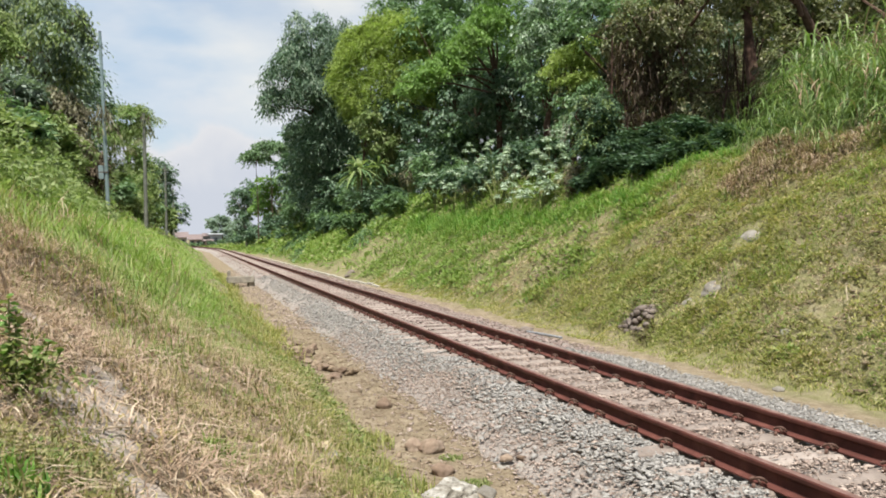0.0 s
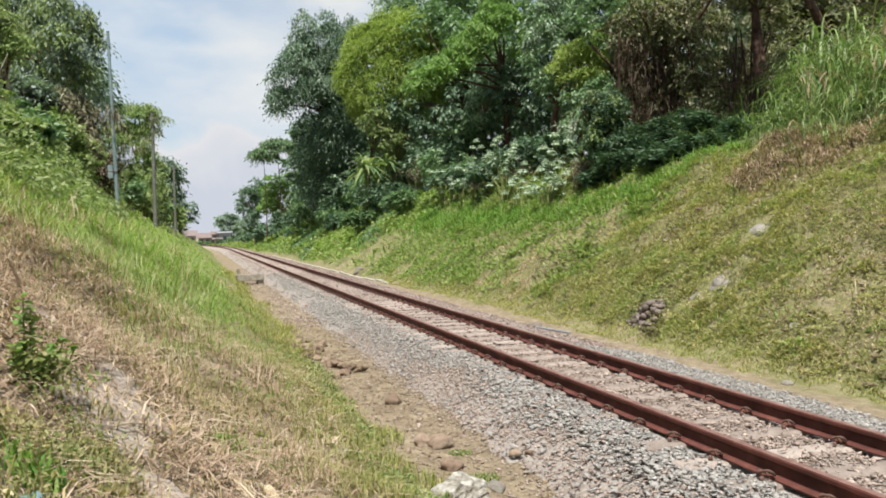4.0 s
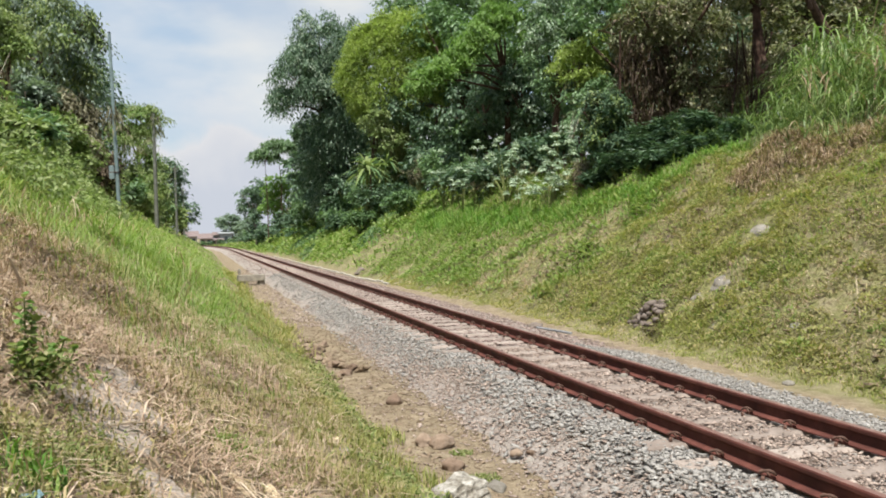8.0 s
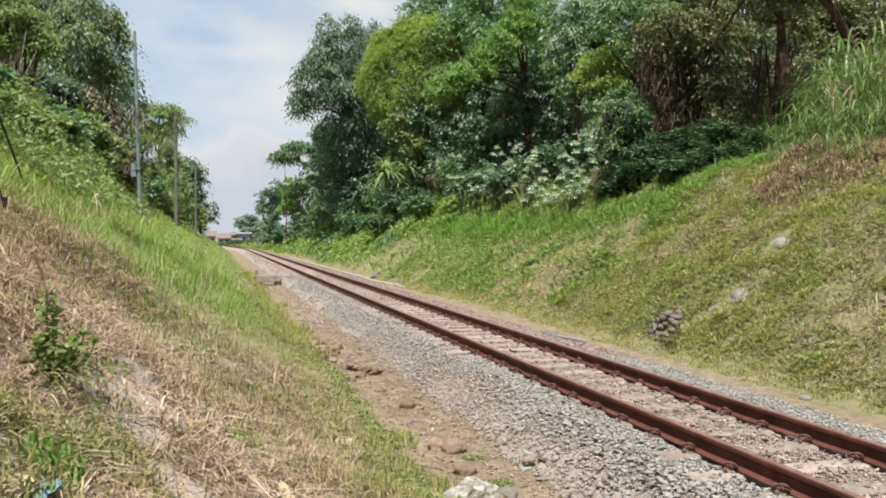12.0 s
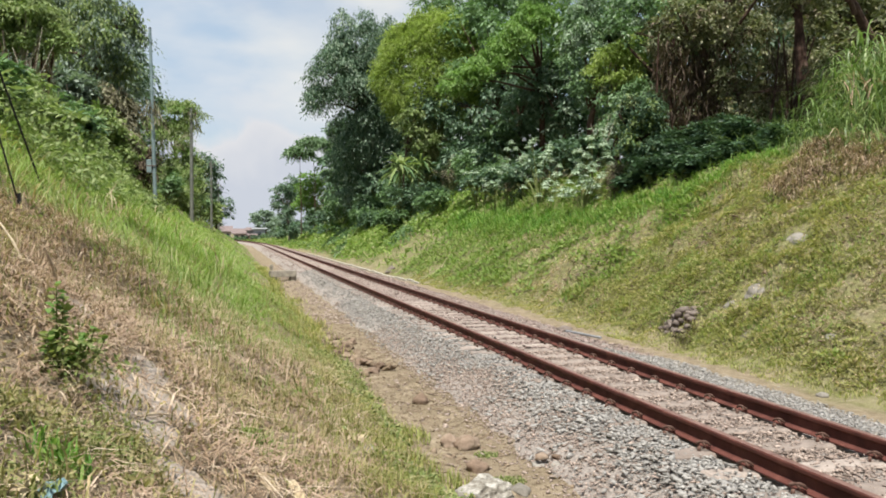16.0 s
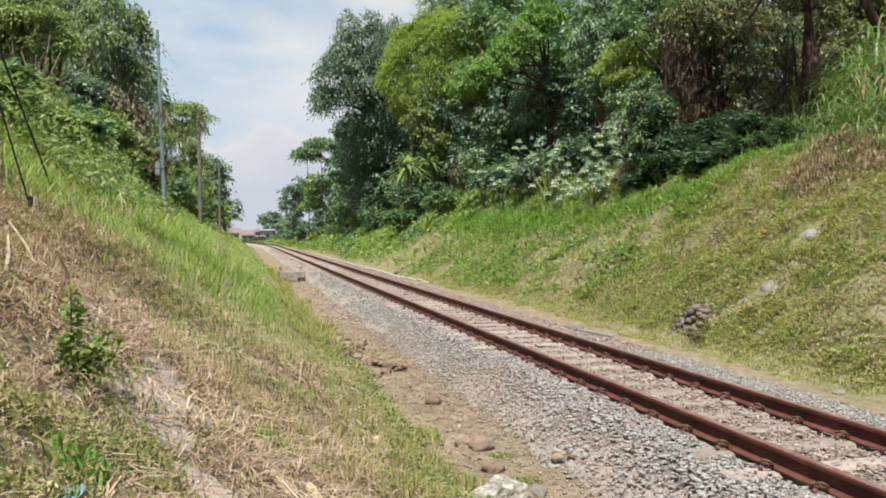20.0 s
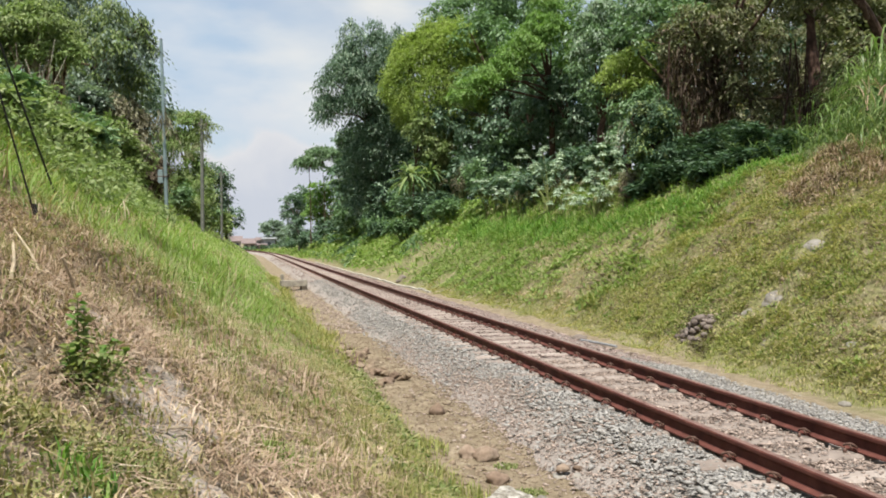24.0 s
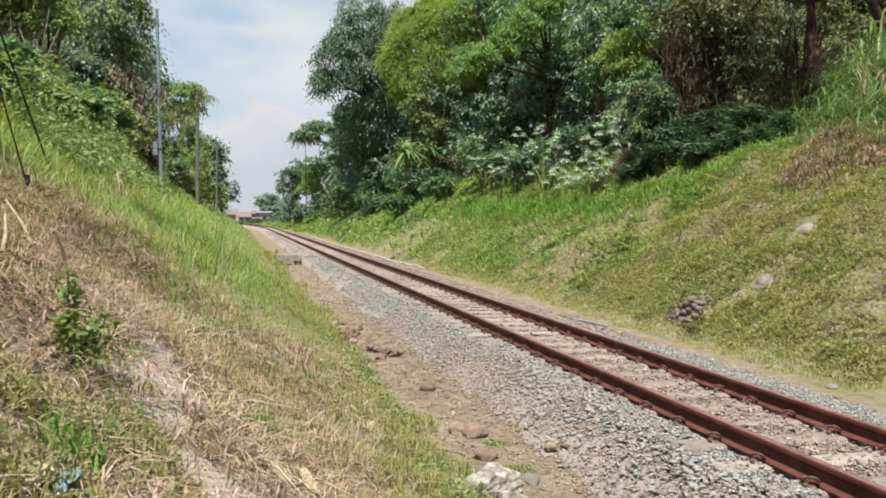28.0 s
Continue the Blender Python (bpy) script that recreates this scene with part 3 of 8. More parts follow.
def arcs(rng, P, high, wide, lean, tip=0.55):
    """Long blades that rise, arch over and hang: six steps each."""
    n, m = len(P), 6
    a = rng.uniform(0, 2 * np.pi, n)
    d = np.stack([np.cos(a), np.sin(a), np.zeros(n)], -1)
    s = np.stack([-np.sin(a), np.cos(a), np.zeros(n)], -1)
    h, le = high[:, None], lean[:, None]
    rows = []
    for j in range(m):
        u = j / (m - 1)
        c = P + d * h * le * (0.25 * u + 0.55 * u ** 2) + np.array([0, 0, 1.0]) * h * (u * 1.25 - tip * np.clip(le, 0.3, 1.5) * u ** 2.6)
        w = (wide / 2)[:, None] * (0.55 + 1.4 * u - 1.9 * u * u)
        rows += [c - s * w, c + s * w]
    V = np.stack(rows, 1)
    F0 = []
    for j in range(m - 1):
        o = 2 * j
        F0 += [(o, o + 1, o + 3), (o, o + 3, o + 2)]
    F = (np.array(F0)[None] + (np.arange(n) * 2 * m)[:, None, None]).reshape(-1, 3)
    return V.reshape(-1, 3), F


def leaves(rng, P, way, long, wide, fold=0.25, loose=0.45):
    """Leaves folded along the rib: from P along way."""
    n = len(P)
    way = way / (np.linalg.norm(way, axis=1)[:, None] + 1e-9)
    side = np.cross(way, rng.normal(size=(n, 3)) * loose + np.array([0, 0, 1.0]))
    side /= np.linalg.norm(side, axis=1)[:, None] + 1e-9
    up = np.cross(side, way)
    L, W = long[:, None], wide[:, None] / 2
    m = P + way * L * 0.45 + up * W * fold
    V = np.stack([P, m + side * W, P + way * L, m - side * W], 1)
    F0 = np.array([(0, 1, 2), (0, 2, 3)])
    F = (F0[None] + (np.arange(n) * 4)[:, None, None]).reshape(-1, 3)
    return V.reshape(-1, 3), F


def stack(*pieces):
    V, F, o = [], [], 0
    for v, f in pieces:
        V.append(v)
        F.append(f + o)
        o += len(v)
    return np.concatenate(V), np.concatenate(F)


def on_ground(x, y, lift=0.0):
    return np.stack([x, y, ground_z(x, y) + lift], -1)


def ball(rng, n):
    d = rng.normal(size=(n, 3))
    return d / np.linalg.norm(d, axis=1)[:, None]


def foliage(rng, clumps, count, long, wide, droop=0.4, tuft=7, scatter=0.22, whorl=False):
    """Leaves in tufts on the shells of lumpy clumps (centre, radii)."""
    weight = np.array([r[0] * r[1] + r[1] * r[2] + r[0] * r[2] for _, r in clumps])
    share = np.maximum(1, (count * weight / weight.sum() / tuft)).astype(int)
    C, R, D = [], [], []
    for (c, r), k in zip(clumps, share):
        d = ball(rng, k)
        d[:, 2] = np.where(rng.uniform(0, 1, k) < 0.72, np.abs(d[:, 2]), d[:, 2])
        f = rng.uniform(0.45, 1.06, (k, 1)) ** 0.5
        C.append(np.array(c) + d * np.array(r) * f)
        D.append(d)
    C, D = np.concatenate(C), np.concatenate(D)
    n = len(C) * tuft
    C, D = np.repeat(C, tuft, 0), np.repeat(D, tuft, 0)
    if whorl:
        P = C + rng.normal(size=(n, 3)) * scatter
        a = np.tile(np.arange(tuft) * 2 * np.pi / tuft, n // tuft) + np.repeat(rng.uniform(0, 6.3, n // tuft), tuft)
        way = np.stack([np.cos(a), np.sin(a), rng.uniform(-0.35, 0.25, n) - droop], -1) + D * 0.25
    else:
        # leaves set left and right along a drooping twig
        k = n // tuft
        twig = D[::tuft] * np.array([1.0, 1.0, 0.35]) + rng.normal(size=(k, 3)) * np.array([0.45, 0.45, 0.3]) - np.array([0, 0, droop * 0.45])
        twig /= np.linalg.norm(twig, axis=1)[:, None]
        out = np.cross(twig, np.array([0, 0, 1.0]))
        span = np.repeat(max(2.6 * scatter, 1.9 * long) * rng.uniform(0.6, 1.3, k), tuft)[:, None]
        twig, out = np.repeat(twig, tuft, 0), np.repeat(out, tuft, 0)
        u = np.tile((np.arange(tuft) + 0.5) / tuft, k)[:, None]
        hand = np.tile(np.where(np.arange(tuft) % 2 == 0, 1.0, -1.0), k)[:, None]
        P = C + twig * span * (u - 0.5) - np.array([0, 0, 0.4]) * droop * span * u * u + rng.normal(size=(n, 3)) * scatter * 0.22
        way = twig * 0.7 + out * hand * 0.75 + rng.normal(size=(n, 3)) * 0.3 - np.array([0, 0, 0.2 + droop * 0.9])
    return leaves(rng, P, way, long * rng.uniform(0.6, 1.3, n), wide * rng.uniform(0.6, 1.3, n))


def lumps(rng, centre, radii, n, lo=0.17, hi=0.34):
    """Clumps that together fill an uneven ellipsoid."""
    out = []
    for _ in range(n):
        d = ball(rng, 1)[0] * rng.uniform(0.3, 1.0) ** 0.5
        k = rng.uniform(lo, hi)
        m = (radii[0] * radii[1] * radii[2]) ** (1 / 3)
        s = np.array([(0.5 * m + 0.5 * q) * k for q in radii]) * rng.uniform(0.75, 1.3, 3) * np.array([1.15, 1.15, 0.8])
        out.append((tuple(np.array(centre) + d * np.array(radii)), tuple(s)))
    return out


def tree(name, seed, root, crowns, count, leaf, material, label, trunk_r=0.22, bark=None, droop=0.4, per=34, group="", category="tree", scatter=0.22, extra=None, fork=2):
    """Tapered trunk, limbs into the clumps, and a crown of leaves. crowns: (centre, radii), in the world."""
    rng = np.random.default_rng(seed)
    gz = float(ground_z(root[0], root[1]))
    t = thing(name, pose(root[0], root[1], gz), label, category, group)
    here = np.array([root[0], root[1], gz])
    clumps = []
    for c, r in crowns:
        clumps += lumps(rng, np.array(c) - here, r, per)
    top = np.array(crowns[0][0]) - here
    crook = rng.normal(size=(5, 2)) * trunk_r * 0.6
    line = [np.array([0, 0, -0.15])] + [top * k * np.array([k, k, 1]) + np.array([*crook[i], 0]) for i, k in enumerate((0.2, 0.4, 0.6, 0.8))] + [top]
    part("trunk", tube(line, [trunk_r * q for q in (1.25, 1.0, 0.85, 0.65, 0.45, 0.2)], 9), bark or M_BARK, t)
    for c, r in clumps[:: max(1, len(clumps) // 9)]:
        k = rng.uniform(0.35, 0.8)
        a = line[fork] * (1 - k) + line[min(fork + 2, 5)] * k
        c = np.array(c)
        m = (a + c) / 2 + np.array([*rng.normal(size=2) * 0.2, 0.3])
        part("limb", tube([a, m, c], [trunk_r * 0.42, trunk_r * 0.28, trunk_r * 0.08], 6), bark or M_BARK, t)
    part("crown", mesh_of("crown", *foliage(rng, clumps, count, *leaf, droop, 7, scatter)), material, t)
    if extra:
        mat2, share, lab = extra
        part("creeper", mesh_of("creeper", *foliage(rng, clumps[:: 3], int(count * share), leaf[0] * 0.8, leaf[1], droop + 0.3, 7, scatter)), mat2, t, lab)
    return t


def shrub(name, seed, root, size, count, leaf, material, label, group, droop=0.2, stems=6, category="shrub", scatter=0.12, base=0.0, whorl=False):
    """Several stems from one root with tufts of leaves."""
    rng = np.random.default_rng(seed)
    gz = float(ground_z(*root)) + base
    t = thing(name, pose(root[0], root[1], gz), label, category, group)
    clumps = []
    for k in range(stems):
        a = rng.uniform(0, 2 * np.pi)
        f = math.sqrt(rng.uniform(0.05, 1))
        c = np.array([math.cos(a) * size[0] * f * 0.75, math.sin(a) * size[0] * f * 0.75, size[1] * rng.uniform(0.45, 0.95) * (1 - 0.35 * f)])
        clumps.append((tuple(c), (size[0] * rng.uniform(0.25, 0.45), size[0] * rng.uniform(0.25, 0.45), size[1] * rng.uniform(0.18, 0.34))))
        part("stem", tube([(0, 0, -0.1), c * 0.5 + rng.normal(size=3) * 0.06, c], [0.035, 0.025, 0.008], 5), M_STEM, t)
    part("foliage", mesh_of("foliage", *foliage(rng, clumps, count, *leaf, droop, 7, scatter, whorl)), material, t)
    return t


def bamboo_clump(seed, root, culms, reach, high, label):
    """Culms that rise together, arch outwards and hang, with sprays of narrow leaves on their upper part."""
    rng = np.random.default_rng(seed)
    t = thing("bamboo_clump", pose(root[0], root[1], float(ground_z(*root))), label, "bamboo")
    for k in range(culms):
        a = rng.uniform(0, 2 * np.pi)
        R, H = reach[0] * rng.uniform(0.3, 0.8), high * rng.uniform(0.8, 0.95)
        out = np.array([math.cos(a), math.sin(a), 0])
        line = [out * (0.4 + R * u ** 2.2) + np.array([0, 0, H * (1.24 * u - 0.24 * u ** 3)]) for u in (0.0, 0.25, 0.5, 0.7, 0.85, 1.0)]
        part("culm", tube(line, [0.05, 0.045, 0.04, 0.03, 0.02, 0.008], 5), M_STEM, t)
    m = 8800
    d = ball(rng, m)
    d[:, 2] = np.where(d[:, 2] < -0.45, -d[:, 2], d[:, 2])
    bump = 0.74 + 0.36 * wave(np.arctan2(d[:, 1], d[:, 0]) * 2.4 + 20, d[:, 2] * 2.6, 0.8, seed) + 0.16 * wave(d[:, 0] * 3, d[:, 1] * 3 + d[:, 2] * 4, 0.35, seed + 1)
    tips = np.array([0, 0, high - reach[2]]) + d * np.array(reach) * (bump * rng.uniform(0.8, 1.0, m) ** 0.6)[:, None]
    ways = d * np.array([0.8, 0.8, 0.45]) + rng.normal(size=(m, 3)) * 0.35 + np.array([0, 0, -0.3])
    tuft = 6
    C, D = np.repeat(tips, tuft, 0), np.repeat(ways, tuft, 0)
    n = len(C)
    u = np.tile(np.arange(tuft) / tuft, len(tips))[:, None]
    P = C + D * 0.55 * u - np.array([0, 0, 0.25]) * u * u + rng.normal(size=(n, 3)) * 0.05
    part("foliage", mesh_of("foliage", *leaves(rng, P, D * 0.5 + rng.normal(size=(n, 3)) * 0.5 - np.array([0, 0, 0.35]), rng.uniform(0.2, 0.36, n), rng.uniform(0.05, 0.08, n))), L_BAMBOO, t)
    return t


# ---- the ground and the line ----
build_ground()
PITCH = 0.577
NEAR_Y, FAR_Y = -4.616 - 0.577 * 40, 200.0
RAIL_X = 0.5685


def build_ballast_bed():
    ys = axis((-60, -8, 4), (-8, 30, 0.5), (30, 230, 3))
    xs = np.array([-1.85, -1.55, -1.05, -0.45, 0.45, 1.2, 1.7, 2.5])
    zs = np.array([-0.36, -0.25, -0.042, -0.042, -0.042, -0.04, -0.15, -0.29])
    X, Y = np.meshgrid(xs, ys)
    Z = np.tile(zs, (len(ys), 1)) + (wave(X, Y, 0.6, 8) - 0.5) * 0.05
    V = np.stack([X + bend(Y), Y, Z], -1).reshape(-1, 3)
    nx, ny = len(xs), len(ys)
    i = (np.arange(ny - 1)[:, None] * nx + np.arange(nx - 1)).ravel()
    F = np.stack([i, i + 1, i + nx + 1, i + nx], -1)
    ob = part("ballast_bed", mesh_of("ballast_bed", V, F, True), M_BALLAST_BED)
    return tagged(ob, "crushed grey stone bed under the railway line", "ballast", kind="structure")


def bed_z(x):
    return np.interp(x, (-1.85, -1.55, -1.05, 1.2, 1.7, 2.5), (-0.33, -0.24, -0.03, -0.03, -0.14, -0.27))


def build_ballast():
    rng = np.random.default_rng(11)

    def scatter(n, x0, x1, y0, y1, fade=True):
        x, y = rng.uniform(x0, x1, n), rng.uniform(y0, y1, n)
        if fade:
            edge = np.clip((x + 1.72 + 0.45 * (wave(y, x, 1.3, 9) - 0.5)) / 0.5, 0, 1) * np.clip((2.3 + 0.16 * np.clip(y - 2.4, 0, 2.8) - x) / 0.35, 0.015, 1)
            keep = rng.uniform(0, 1, n) < edge ** 1.5
            x, y = x[keep], y[keep]
        on = np.minimum(np.abs(x - RAIL_X), np.abs(x + RAIL_X)) > 0.10
        slab = (np.abs((y - NEAR_Y + PITCH / 2) % PITCH - PITCH / 2) < 0.125) & (np.abs(x) < 1.02)
        keep = on & ~(slab & (rng.uniform(0, 1, len(x)) < np.where(np.abs(x) < 0.5, 0.81, 0.25 + 0.6 * (wave(y, x, 0.9, 14) > 0.66))))
        x, y, slab = x[keep], y[keep], slab[keep]
        return np.stack([x, y, bed_z(x) + rng.uniform(-0.008, 0.026, len(x)) + slab * 0.022 + 0.006 * (np.abs(x) < 0.5)], -1)

    for name, x0, x1, mat_, lab in (("ballast_shoulder", -2.2, -0.68, M_STONE, "loose grey crushed stone beside the rails"), ("ballast_between_rails", -0.46, 0.46, M_STONE_DUST, "dusty brown crushed stone between the sleepers"), ("ballast_far_shoulder", 0.68, 2.7, M_STONE, "loose grey crushed stone along the turf bank")):
        w = x1 - x0
        near = scatter(int(w * 7.6 * (2300 if x0 < -1 else 1500 if x0 < 0.5 else 800)), x0, x1, -0.6, 7)
        far = scatter(int(w * 28 * (330 if x0 < 0.5 else 160)), x0, x1, 7, 35)
        if x0 < -1:
            dusty = near[:, 0] < -1.2 - 0.25 * np.clip((3.0 - near[:, 1]) / 1.6, 0, 1) + 0.5 * (wave(near[:, 0], near[:, 1], 0.7, 15) - 0.5) + 0.12 * rng.normal(size=len(near))
            near, brown = near[~dusty], near[dusty & (rng.uniform(0, 1, len(near)) < np.clip((near[:, 0] + 2.15) / 0.7, 0.12, 1))]
            f = part("ballast_dusty_shoulder", pebbles(rng, brown, rng.gamma(7, 0.0046, len(brown)).clip(0.014, 0.08)), M_STONE_DUST)
            tagged(f, "brown dusty crushed stone beside the dirt strip", "gravel", "", "stuff")
        a = part(name, pebbles(rng, near, rng.gamma(7, 0.0049 if x0 < -1 else 0.0064, len(near)).clip(0.014, 0.09), x0 < -1), mat_)
        tagged(a, lab, "gravel", "", "stuff")
        if x0 < -1:
            n = 8500
            x, y = rng.triangular(-2.0, -1.6, -0.75, n), rng.uniform(-0.5, 12, n)
            P = np.stack([x, y, np.maximum(bed_z(x), ground_z(x, y)) + 0.012], -1)
            e = part("ballast_dirty_edge", pebbles(rng, P, rng.gamma(6, 0.0056, n).clip(0.014, 0.07), False), M_STONE_DUST)
            tagged(e, "brown dusty stone chips along the dirt strip", "gravel", "", "stuff")
            n = 2600
            x, y = rng.triangular(-1.9, -1.25, -0.75, n), rng.uniform(6.0, 18, n)
            P = np.stack([x, y, np.maximum(bed_z(x), ground_z(x, y)) + 0.015], -1)
            g = part("ballast_thin_edge", pebbles(rng, P, rng.gamma(6, 0.0085, n).clip(0.025, 0.1), False), M_STONE)
            tagged(g, "loose grey stones on the thin edge of the ballast", "gravel", "", "stuff")
        back = scatter(int(w * 16 * 60), x0, x1, -17, -0.6)
        far_mat = M_STONE if x0 < -1 else M_STONE_RUST
        c = part(name + "_behind", pebbles(rng, back, rng.gamma(8, 0.0078, len(back)).clip(0.03, 0.12), False), mat_)
        tagged(c, lab, "gravel", "", "stuff")
        away = scatter(int(w * 60 * 26), x0, x1, 35, 95)
        d = part(name + "_far_off", pebbles(rng, away, rng.gamma(8, 0.013, len(away)).clip(0.05, 0.2), False), M_STONE_RUST)
        tagged(d, lab, "gravel", "", "stuff")
        b = part(name + "_beyond", pebbles(rng, far, rng.gamma(8, 0.0078, len(far)).clip(0.03, 0.12), False), far_mat)
        tagged(b, lab, "gravel", "", "stuff")


def rail_profile():
    """A flat-bottomed rail, half widths and heights."""
    half = [(0.062, 0.0), (0.062, 0.010), (0.030, 0.022), (0.0085, 0.034), (0.0080, 0.105), (0.015, 0.116), (0.034, 0.122), (0.035, 0.146), (0.029, 0.158), (0.014, 0.161)]
    return [(-a, b) for a, b in half] + [(a, b) for a, b in reversed(half)]


def build_track():
    track = thing("railway_track", pose(0, 0, 0), "single rusty railway track on concrete sleepers in stone ballast", "railway track")
    ring = rail_profile()
    ys = axis((-60, 100, 6.0), (100, 230, 4.0))
    for side in (-1, 1):
        V = [(side * RAIL_X + float(bend(y)) + px_, float(y), pz + 0.004) for y in ys for px_, pz in ring]
        n = len(ring)
        F = [(k * n + a, k * n + (a + 1) % n, (k + 1) * n + (a + 1) % n, (k + 1) * n + a) for k in range(len(ys) - 1) for a in range(n)]
        rail = part("rail", (V, F), M_RUST, track, "dark red-brown rusted steel rail")
        rail.data.materials.append(M_RAILTOP)
        for k, f in enumerate(F):
            if k % n in (8, 9, 10):
                rail.data.polygons[k].material_index = 1
    bm = box(2.0, 0.235, 0.16, 0.018, (0, 0, -0.08))
    for v in bm.verts:
        if v.co.z < -0.1:
            v.co.y *= 1.12
        if abs(v.co.x) < 1.2 and v.co.z > -0.05:
            v.co.z -= 0.012 * (1 - min(1, abs(v.co.x)))
    sleeper_me = bpy.data.meshes.new("sleeper")
    bm.to_mesh(sleeper_me)
    bm.free()
    sleeper_me.materials.append(M_SLEEPER)
    arc = []
    for k in range(12):
        a = k / 11
        ang = a * 2 * math.pi * 1.15
        arc.append((0.036 * math.cos(ang) + 0.03 * a - 0.015, 0.058 * math.sin(ang), 0.026 + 0.042 * math.sin(a * math.pi) + 0.014 * math.sin(ang * 2)))
    clip_me = mesh_of("rail_clip", *joined(tube(arc, [0.0105] * 12, 5), tube([(-0.045, 0, -0.01), (-0.045, 0, 0.035)], [0.02, 0.014], 6)), smooth=True)
    clip_me.materials.append(M_CLIP)
    rng = np.random.default_rng(5)
    k, y, rest = 0, NEAR_Y, []
    while y < FAR_Y:
        jig = rng.normal() * 0.008
        at = pose(float(bend(y)), y + jig, rng.normal() * 0.003, 0, 0, rng.normal() * 0.4)
        if y < 105:
            s = part("sleeper", sleeper_me, None, track, "", at)
            if y < 36:
                for x, r in ((-RAIL_X - 0.1, 0), (-RAIL_X + 0.1, 180), (RAIL_X - 0.1, 0), (RAIL_X + 0.1, 180)):
                    part("rail_clip", clip_me, None, s, "", pose(x, rng.normal() * 0.006, 0.004, 0, 0, r + rng.normal() * 5))
        else:
            rest.append(at)
        k += 1
        y += PITCH
    V0 = np.array([v.co[:] for v in sleeper_me.vertices])
    F0 = [tuple(p.vertices) for p in sleeper_me.polygons]
    far = joined(*[([at @ Vector(v) for v in V0], F0) for at in rest])
    tagged(part("far_sleepers", far, M_SLEEPER, track), kind="stuff")


BED = build_ballast_bed()
build_ballast()
build_track()

# ---- grass and weeds on the banks ----


def spots(rng, n, x0, x1, y0, y1, size=0.8, lo=0.0, seed=20, power=1.0):
    """n places in a rectangle, thinned by a patchy mask."""
    x, y = rng.uniform(x0, x1, n), rng.uniform(y0, y1, n)
    m = np.clip((wave(x, y, size, seed) * 0.65 + wave(x, y, size * 0.3, seed + 1) * 0.35 - lo) / (1 - lo), 0, 1) ** power
    keep = rng.uniform(0, 1, n) < m * 1.6
    return x[keep], y[keep]


def stuff(name, geo, material, label, category="grass"):
    return tagged(part(name, mesh_of(name, *geo), material), label, category, "", "stuff")


def dry_top(x, y):
    """1 on the withered patch at the top of the turf bank."""
    d = np.hypot((x - 7.85) / 1.15, (y - 9.9) / 2.7) + 1.3 * (wave(x, y, 0.9, 45) - 0.5)
    return np.clip((1.0 - d) / 0.5, 0, 1)


def brown_patch(x, y):
    """1 on the bare brown patches of the turf bank."""
    d = np.hypot((x - 4.4) / 1.15, (y - 4.2) / 1.5)
    d = np.minimum(d, np.hypot((x - 5.6) / 0.7, (y - 10.9) / 1.2))
    d = np.minimum(d, np.hypot((x - 6.2) / 0.8, (y - 6.4) / 1.0))
    return np.clip((1.25 - d - 1.3 * (wave(x, y, 0.7, 57) - 0.5) - 0.7 * (wave(x, y, 0.22, 58) - 0.5)) / 0.35, 0, 1)


def clearing(x, y):
    """0 where stones lie bare in the turf bank, 1 elsewhere."""
    out = np.ones(len(x))
    for a, b, r in ((3.32, 8.38, 0.36), (3.48, 8.62, 0.36), (4.5, 7.72, 0.42), (5.7, 8.25, 0.4), (4.06, 7.89, 0.2), (3.64, 6.79, 0.2), (4.3, 4.6, 0.35)):
        out *= np.clip((np.hypot(x - a, y - b) - r * 0.7) / (r * 0.5), 0.12, 1)
    return out


